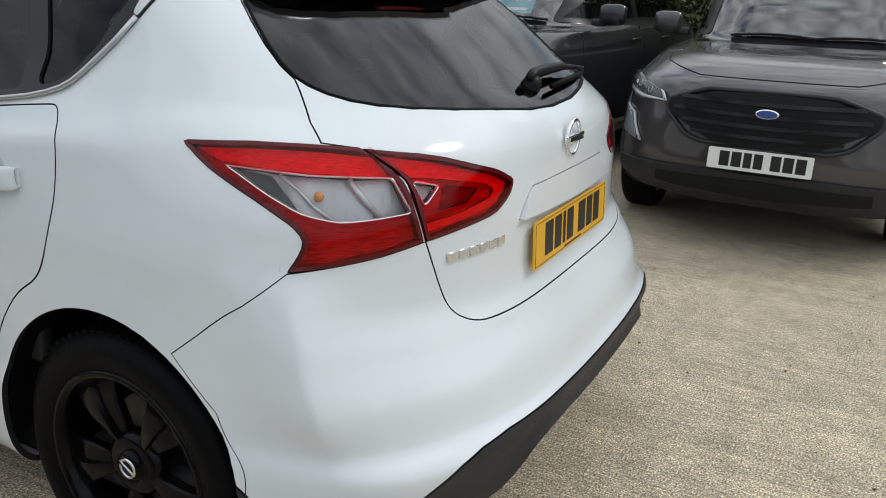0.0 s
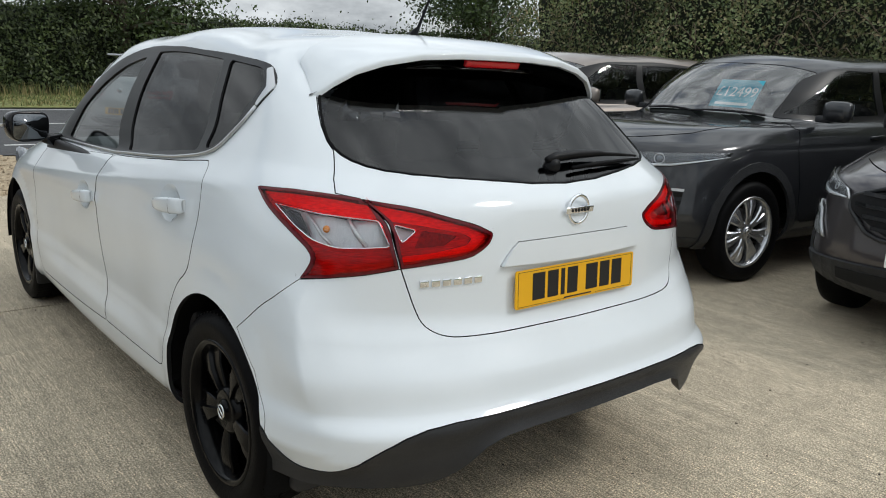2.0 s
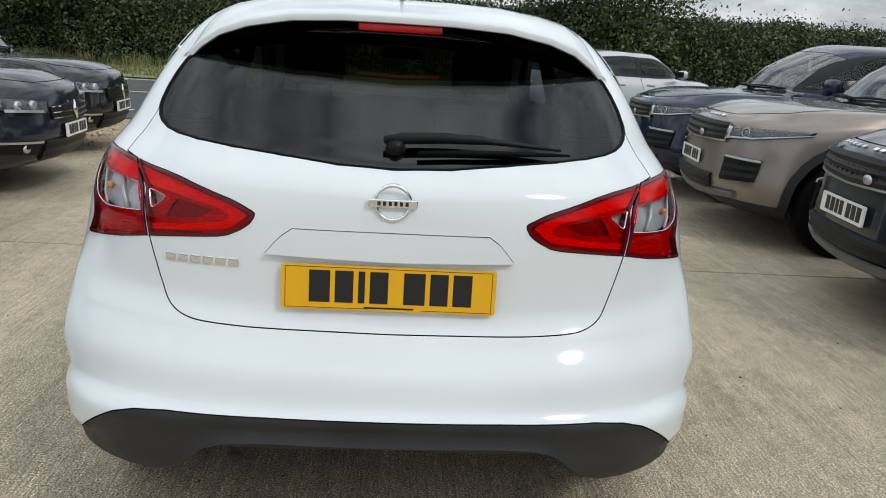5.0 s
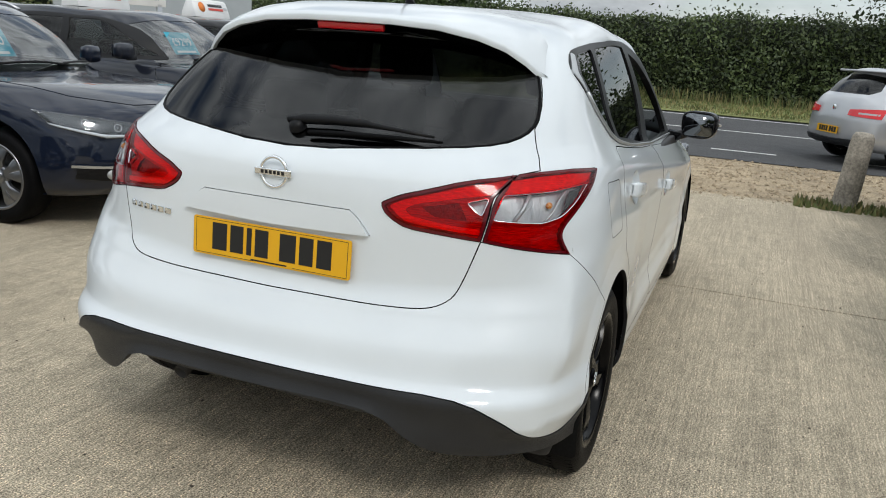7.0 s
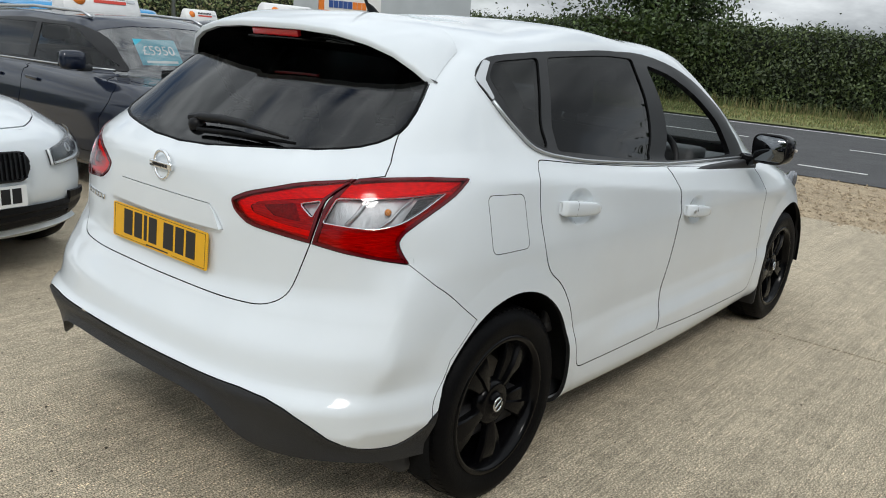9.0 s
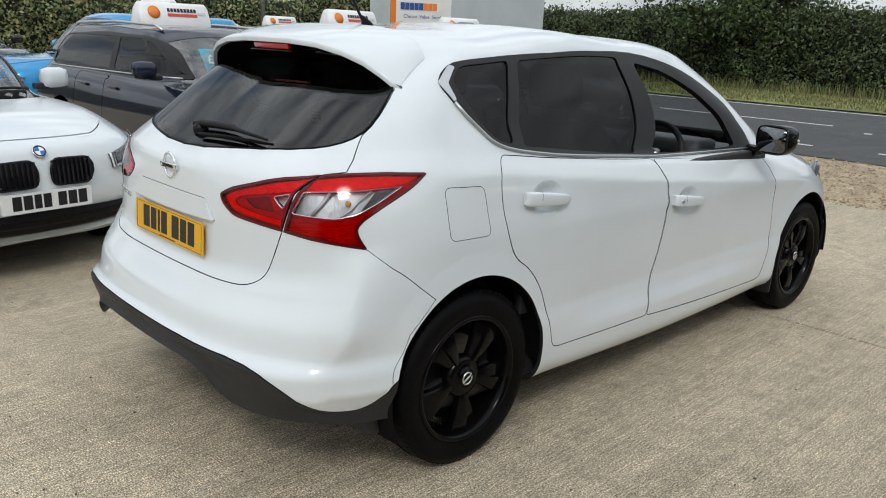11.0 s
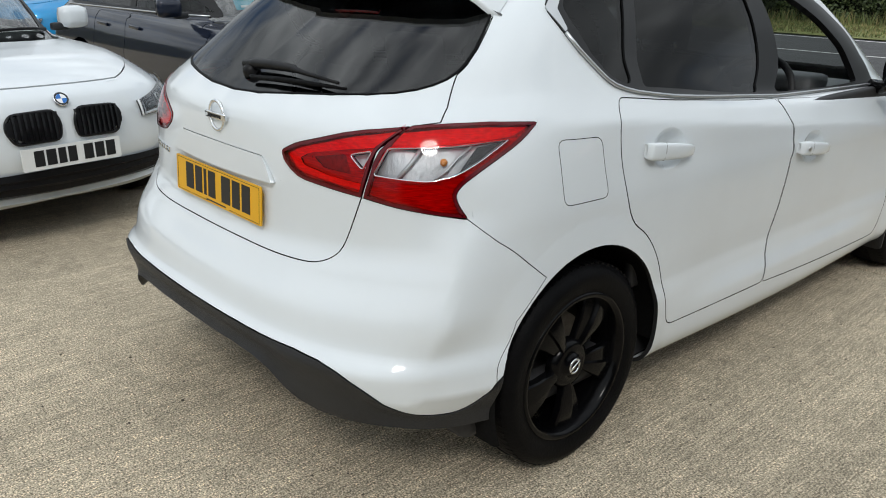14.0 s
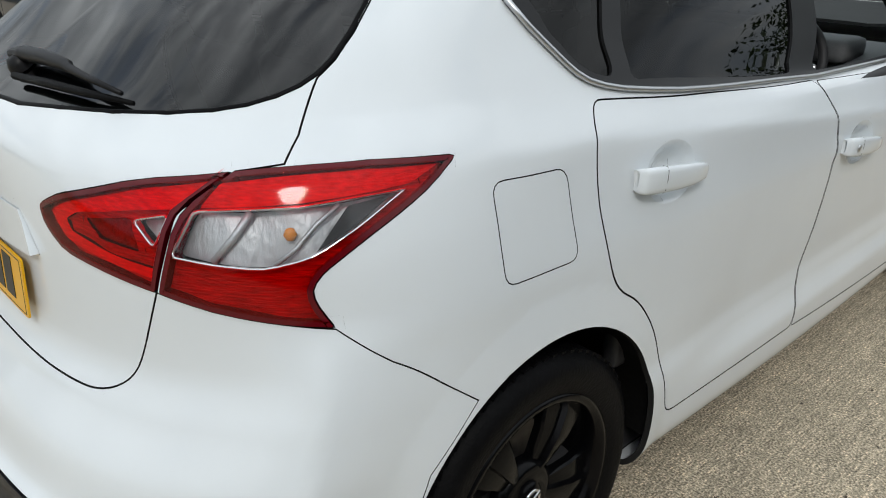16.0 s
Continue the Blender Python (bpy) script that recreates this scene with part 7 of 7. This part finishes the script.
def hedge(name, along, length, depth, height, density, size, mat, label, seed, wobble=0.35, sprigs=0.0, rise=0.0):
    """A hedge: a bumpy core, coloured near black as the shade within, and a coat of leaves. along: a pose whose x runs
    along it and whose -y faces the road.
    """
    rng = np.random.default_rng(seed)
    top = lambda x: height + rise * min(max((x - 5.0) / 4.0, 0), 1) + wobble * (0.6 * math.sin(x * 0.31 + seed) + 0.5 * math.sin(x * 0.83 + 2 * seed) + 0.35 * math.sin(x * 2.1 + seed))
    ob = thing(name, label, "hedge", m=along)
    ob["kind"] = "structure"
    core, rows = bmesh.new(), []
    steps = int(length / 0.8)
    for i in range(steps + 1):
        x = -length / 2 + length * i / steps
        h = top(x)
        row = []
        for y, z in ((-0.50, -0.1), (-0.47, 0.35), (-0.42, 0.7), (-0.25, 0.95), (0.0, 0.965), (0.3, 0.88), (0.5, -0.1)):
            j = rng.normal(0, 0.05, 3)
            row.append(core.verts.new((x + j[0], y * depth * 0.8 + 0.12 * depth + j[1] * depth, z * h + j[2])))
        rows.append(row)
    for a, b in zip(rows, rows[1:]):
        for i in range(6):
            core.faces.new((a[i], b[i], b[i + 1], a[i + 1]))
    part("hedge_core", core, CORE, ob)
    n = int(length * height * density)
    x = rng.uniform(-length / 2, length / 2, n)
    h = np.array([top(v) for v in x])
    f = rng.uniform(0, 1.25, n)
    face = f < 1.0
    lump = 0.16 * np.sin(x * 1.7 + 3 * np.sin(f * 5)) + 0.12 * np.sin(x * 4.3 + f * 9) + rng.normal(0, 0.10, n)
    y = np.where(face, -depth / 2 * (1 - 0.35 * f**3) + lump, (f - 1.0) * 4 * depth - depth / 2 * 0.65)
    z = np.where(face, f, 0.97 + rng.normal(0, 0.04, n)) * h
    if sprigs:
        up = rng.uniform(0, 1, n) < sprigs
        z = np.where(up & (z > 0.85 * h), z + rng.exponential(0.13, n), z)
    normal = np.stack([rng.normal(0, 0.3, n), np.where(face, -1.0, -0.2), np.where(face, 0.4, 1.0)], 1)
    leaf_mass("leaves", np.stack([x, y, z], 1), normal, size, mat, ob, seed=seed)["kind"] = "stuff"
    return ob


def tree(name, at, height, spread, label, seed, leaves=15000, lean=0.0, size=(0.055, 0.12), low=0.35):
    """A tree: tapered trunk, limbs that fork, and clumps of leaves at their ends."""
    rng = np.random.default_rng(seed)
    ob = thing(name, label, "tree", m=pose(*at))
    trunk = tube([(0, 0, -0.1), (0.05, 0.02, height * 0.2), (lean * 0.3, 0.06, height * 0.42), (lean * 0.6, 0, height * 0.7)], [height * 0.035, height * 0.027, height * 0.02, height * 0.008], 10)
    wood = part("trunk", trunk, BARK, ob)
    ends = []
    for k in range(26):
        t = rng.uniform(low, 0.72)
        base = np.array((lean * t, 0.03, height * t))
        a, r = rng.uniform(0, 6.28), spread * rng.uniform(0.45, 1.0)
        tip = base + np.array((math.cos(a) * r, math.sin(a) * r, height * rng.uniform(0.02, 0.34)))
        mid = (base + tip) / 2 + np.array((0, 0, height * 0.03))
        part("limb", tube([tuple(base), tuple(mid), tuple(tip)], [height * 0.011, height * 0.006, height * 0.002], 6), BARK, ob)
        ends += [(mid, 0.7), (tip, 1.0), (tip * 0.6 + mid * 0.4 + rng.normal(0, 0.3, 3), 0.8)]
    pts = []
    for c, k in ends:
        m = leaves // len(ends)
        d = rng.normal(size=(m, 3)) * np.array((0.20, 0.20, 0.13)) * spread * k
        pts.append(c + d)
    pts = np.concatenate(pts)
    leaf_mass("crown", pts, np.tile((0, 0, 0.6), (len(pts), 1)), size, TREE_LEAF, ob, seed=seed)
    return ob


hedge("hedge", pose(-12, 28.2, 0.0), 120, 2.6, 2.82, 480, (0.040, 0.09), LEAF, "tall dense green hedge beyond the road", 2, 0.17, 0.16, 0.12)
hedge("hedge", pose(9.3, -5.5, 0.0, 0, 0, -90), 27, 3.0, 3.5, 1900, (0.014, 0.038), BRAMBLE, "tangled bramble hedge behind the parked cars", 5, 0.45, 0.25)
hedge("hedge", pose(-33, 2.0, 0.0, 0, 0, 72), 60, 3.0, 2.9, 240, (0.05, 0.11), BRAMBLE, "mixed green hedge behind the far sale cars", 8, 0.6, 0.3)
for k, (x, y, h, sp) in enumerate(((7.5, 27.5, 7.5, 4.0), (-12.0, 28.0, 6.0, 3.2), (-36, 14, 6.5, 3.4), (-34, 6, 6.0, 3.2), (-35, -4, 7.0, 3.5), (-38, 20, 6.0, 3.0), (24.0, 26.5, 7.5, 3.8), (-30, 27.5, 6.5, 3.2), (11.5, -6.0, 7.5, 3.8))):
    tree("tree", (x, y, 0), h, sp, "broad leafy tree over the hedge" if k % 2 else "leafy roadside tree with spreading limbs", 20 + k, low=0.28)


def twigs(name, n, label, seed):
    """Bare arching bramble canes over the face and top of the hedge behind the parked cars."""
    rng = np.random.default_rng(seed)
    bm = bmesh.new()
    for _ in range(n):
        y, z = rng.uniform(-6, 8.0), rng.uniform(1.2, 3.3)
        run, rise = rng.uniform(-0.9, 0.9), rng.uniform(0.3, 0.9)
        x = 7.75 + rng.uniform(-0.15, 0.25)
        pts = [(x + 0.25, y, z), (x + 0.02, y + run * 0.35, z + rise * 0.7), (x - 0.12, y + run * 0.7, z + rise), (x - 0.22, y + run, z + rise * rng.uniform(0.3, 0.9))]
        tube(softened(pts, 1), rng.uniform(0.003, 0.007), 4, bm=bm)
    return tagged(part(name, bm, TWIG), label, "twigs", kind="stuff")


twigs("bramble_canes", 150, "bare brown canes arching out of the bramble hedge", 41)


def grass(name, n, x0, x1, y0, y1, lo, hi, label, seed, z=0.0):
    """Upright blades, each a thin folded leaf."""
    rng = np.random.default_rng(seed)
    c = np.stack([rng.uniform(x0, x1, n), rng.uniform(y0, y1, n), np.full(n, z)], 1)
    h = rng.uniform(lo, hi, n)
    a = rng.uniform(0, 6.28, n)
    w = 0.012 + 0.018 * rng.uniform(size=n)
    side = np.stack([np.cos(a), np.sin(a), 0 * a], 1) * w[:, None]
    tip = c + np.stack([rng.normal(0, 0.2, n) * h, rng.normal(0, 0.2, n) * h, h], 1)
    p = np.stack([c - side, c + side, tip], 1)
    me = bpy.data.meshes.new(name)
    me.vertices.add(3 * n)
    me.vertices.foreach_set("co", p.astype(np.float32).ravel())
    me.loops.add(3 * n)
    me.loops.foreach_set("vertex_index", np.arange(3 * n, dtype=np.int32))
    me.polygons.add(n)
    me.polygons.foreach_set("loop_start", np.arange(0, 3 * n, 3, dtype=np.int32))
    me.update(calc_edges=True)
    me.materials.append(STRAW)
    return tagged(part(name, me, None), label, "grass", kind="stuff")


grass("verge_grass", 26000, -45, 25, 20.2, 26.6, 0.04, 0.12, "short green and straw verge grass", 31, 0.02)
grass("tall_grass", 9000, -45, 25, 25.9, 27.2, 0.12, 0.50, "tall dry grass at the foot of the hedge", 32, 0.02)
grass("edge_grass", 700, 1.7, 3.0, 6.2, 6.7, 0.02, 0.10, "grass tufts round the concrete post", 33)


# ---- fixtures of the yard ----
OLD_CONCRETE = material("weathered_concrete", (0.30, 0.27, 0.225), rough=0.95, grain=0.35, grain_scale=40, stain=0.35, stain_scale=6, bump=0.6, bump_scale=50)


def concrete_post():
    own, prev = bmesh.new(), None
    for z, r in ((-0.1, 0.125), (0.0, 0.122), (0.3, 0.118), (0.66, 0.112), (0.74, 0.105), (0.78, 0.085), (0.79, 0.03)):
        ring = [own.verts.new((r * math.cos(a) * (1 + 0.03 * math.sin(3 * a + z * 5)), r * math.sin(a), z)) for a in [k * math.pi / 10 for k in range(20)]]
        if prev:
            for i in range(20):
                own.faces.new((prev[i], prev[(i + 1) % 20], ring[(i + 1) % 20], ring[i]))
        prev = ring
    own.faces.new(prev)
    bmesh.ops.recalc_face_normals(own, faces=own.faces)
    ob = tagged(part("concrete_post", own, OLD_CONCRETE), "weathered round concrete post at the forecourt edge", "post")
    ob.matrix_world = pose(2.17, 6.52, 0, 0, 5, 0)


concrete_post()


def dealer_sign():
    ob = thing("sign_board", "white dealer sign board with an orange edge on posts", "sign", m=pose(-9.3, 8.9, 0, 0, 0, 62))
    part("panel", box((1.12, 0.05, 1.7), (0, 0, 2.50), (0, 0, 0), 0.004), TOPPER, ob)
    part("edge_panel", box((0.10, 0.06, 1.7), (-0.60, 0, 2.50), (0, 0, 0), 0.004), ORANGE_INK, ob)
    for x in (-0.45, 0.45):
        part("post", box((0.09, 0.09, 1.75), (x, 0.02, 0.82), (0, 0, 0), 0.006), SILVER_TRIM, ob)
    for k in range(8):
        part("name_bar", box((0.082, 0.01, 0.13), (-0.42 + 0.092 * k, -0.03, 1.98)), BLUE_INK if k < 5 else ORANGE_INK, ob, smooth=False)
    lettering("slogan", "Choice  Value  Service", 0.092, BLUE_INK, ob, pose(0.02, -0.028, 1.79, 90, 0, 0))


dealer_sign()


def hoarding():
    ob = thing("hoarding", "pale grey hoarding with red opening hours lettering", "sign", m=pose(-11.5, 12.0, 0, 0, 0, 52))
    part("panel", box((4.2, 0.08, 2.0), (0, 0, 1.75), (0, 0, 0), 0.01), HOARD, ob)
    lettering("opening_days", "Open 7 Days", 0.34, RED_INK, ob, pose(0.4, -0.045, 1.45, 90, 0, 0))
    for x in (-1.9, 0.0, 1.9):
        part("post", box((0.1, 0.1, 2.7), (x, 0.09, 1.35), (0, 0, 0), 0.008), SILVER_TRIM, ob)


HOARD = material("painted_panel", (0.42, 0.45, 0.46), rough=0.6, stain=0.08, stain_scale=2)
hoarding()
pole = thing("lamp_post", "grey steel pole beside the hedge", "pole", m=pose(-27, 16, 0))
part("shaft", tube([(0, 0, 0), (0, 0, 4), (0, 0, 8)], [0.10, 0.085, 0.06], 12), SILVER_TRIM, pole)


# ---- what stands where ----
build_hatch()
GREY_BLACK = paint("dark_grey_metallic", (0.024, 0.0255, 0.029), 0.3)
BROWN = paint("grey_brown_metallic", (0.25, 0.215, 0.19), 0.5)
NAVY = paint("navy_metallic", (0.010, 0.014, 0.040), 0.15)
GREY = paint("graphite_metallic", (0.070, 0.064, 0.067), 0.5)
BLUE_GREY = paint("blue_grey_metallic", (0.008, 0.0125, 0.027), 0.1)
DARK_BLUE = paint("dark_blue_metallic", (0.015, 0.018, 0.028), 0.15)
SILVER = paint("silver_metallic", (0.55, 0.56, 0.58), 0.6)
SKY_BLUE = paint("bright_blue", (0.02, 0.26, 0.55), 0.2)
YELLOW = paint("bright_yellow", (0.72, 0.60, 0.03))
BLACK_PAINT = paint("black_metallic", (0.012, 0.012, 0.014), 0.2)

EVO = dict(length=4.37, width=1.90, height=1.63, wheelbase=2.66, rear_over=0.80, hood=1.02, belt=1.08, cab_rear=-0.42, cab_front=1.72, screen_foot=2.45, wheel_r=0.36, clearance=0.26, cladding=True, group="cars parked facing the hatchback")
EVO_FRONT = dict(kind="suv", lamp_shape=(((0.60, 0.06, 0.815), (0.80, 0.22, 0.825), (0.96, 0.60, 0.885)), ((0.60, 0.08, 0.912), (0.80, 0.24, 0.918), (0.965, 0.62, 0.915))))
RIGHT_ROW = "cars parked facing the hatchback"
LEFT_ROW = "sale cars in the opposite row"
build_car("compact_suv", "graphite compact SUV with a black slatted grille", (2.56, -0.82), 90, GREY, length=4.10, width=1.77, height=1.65, wheelbase=2.52, rear_over=0.75, hood=0.97, belt=1.05, cab_rear=-0.45, cab_front=1.55, screen_foot=2.30, wheel_r=0.335, clearance=0.24, cladding=True, group=RIGHT_ROW, front=dict(kind="compact_suv", rings=2, lamp_shape=(((0.62, 0.10, 0.785), (0.80, 0.24, 0.775), (0.93, 0.45, 0.80)), ((0.66, 0.13, 0.84), (0.82, 0.27, 0.895), (0.93, 0.52, 0.93)))))
build_car("suv", "dark grey coupe-roofed SUV with silver wheels and a price card", (2.50, 1.66), 84, GREY_BLACK, front=dict(EVO_FRONT, price="£12499", price_x=-0.25, sheet=True), **EVO)
build_car("suv", "grey-brown coupe-roofed SUV with black wheel arch trim", (2.50, 4.0), 84, BROWN, front=dict(EVO_FRONT, hanger=True), **EVO)
build_car("suv", "navy blue coupe-roofed SUV beside a concrete post", (2.55, 6.05), 84, NAVY, front=dict(EVO_FRONT, hanger=True), **EVO)
build_car("hatchback", "white compact hatchback with a black twin grille", (-2.12, -0.42), -80, WHITE, length=4.33, width=1.77, height=1.42, wheelbase=2.69, rear_over=0.85, hood=0.84, belt=0.92, group=LEFT_ROW, front=dict(kind="twin_grille", rings=2, lamp_shape=(((0.50, 0.08, 0.60), (0.74, 0.22, 0.60), (0.93, 0.50, 0.68)), ((0.48, 0.10, 0.675), (0.74, 0.26, 0.715), (0.93, 0.56, 0.745)))))
ESTATE = dict(rim_mat=RIM_DARK, length=4.62, width=1.81, height=1.46, wheelbase=2.71, rear_over=1.0, cab_rear=-0.55, hood=0.86, belt=0.95, group=LEFT_ROW)
build_car("estate_car", "blue-grey estate car with silver roof rails and a roof sign", (-2.55, 2.15), -86, BLUE_GREY, front=dict(kind="estate", rings=2, lamp_shape=(((0.50, 0.07, 0.63), (0.74, 0.20, 0.62), (0.93, 0.46, 0.69)), ((0.50, 0.08, 0.70), (0.74, 0.24, 0.735), (0.94, 0.60, 0.77))), price="£5950", price_x=0.28, sheet=True, sign=True), **ESTATE)
build_car("hatchback", "dark grey hatchback with a teal price card and roof sign", (-2.75, 4.45), -86, DARK_BLUE, group=LEFT_ROW, front=dict(kind="saloon", lamp=(0.70, 0.12), price="£9299", price_x=0.28, sheet=True, sign=True))
build_car("hatchback", "black hatchback with a teal price card and roof sign", (-3.10, 6.7), -86, BLACK_PAINT, group=LEFT_ROW, front=dict(kind="saloon", lamp=(0.70, 0.12), price="£7250", price_x=0.28, sign=True))
build_car("hatchback", "bright blue hatchback in the row behind", (-8.80, 0.75), -172, SKY_BLUE, group="far sale cars", front=dict(kind="saloon", sign=True), height=1.60)
build_car("hatchback", "bright yellow hatchback in the row behind", (-7.75, 4.75), -86, YELLOW, group="far sale cars", front=dict(kind="saloon", sign=True), height=1.57)
build_car("hatchback", "black hatchback in the row behind", (-11.0, 1.7), -86, BLACK_PAINT, group="far sale cars", front=dict(kind="saloon", sign=True), height=1.56)
build_car("hatchback", "dark blue hatchback in the row behind", (-9.8, 7.9), -86, DARK_BLUE, group="far sale cars", front=dict(kind="saloon", sign=True))
build_car("hatchback", "silver hatchback stopped at the edge of the road", (5.95, 13.15), -61, SILVER, length=4.25, height=1.46, group="road cars", front=dict(kind="saloon", tail=True))
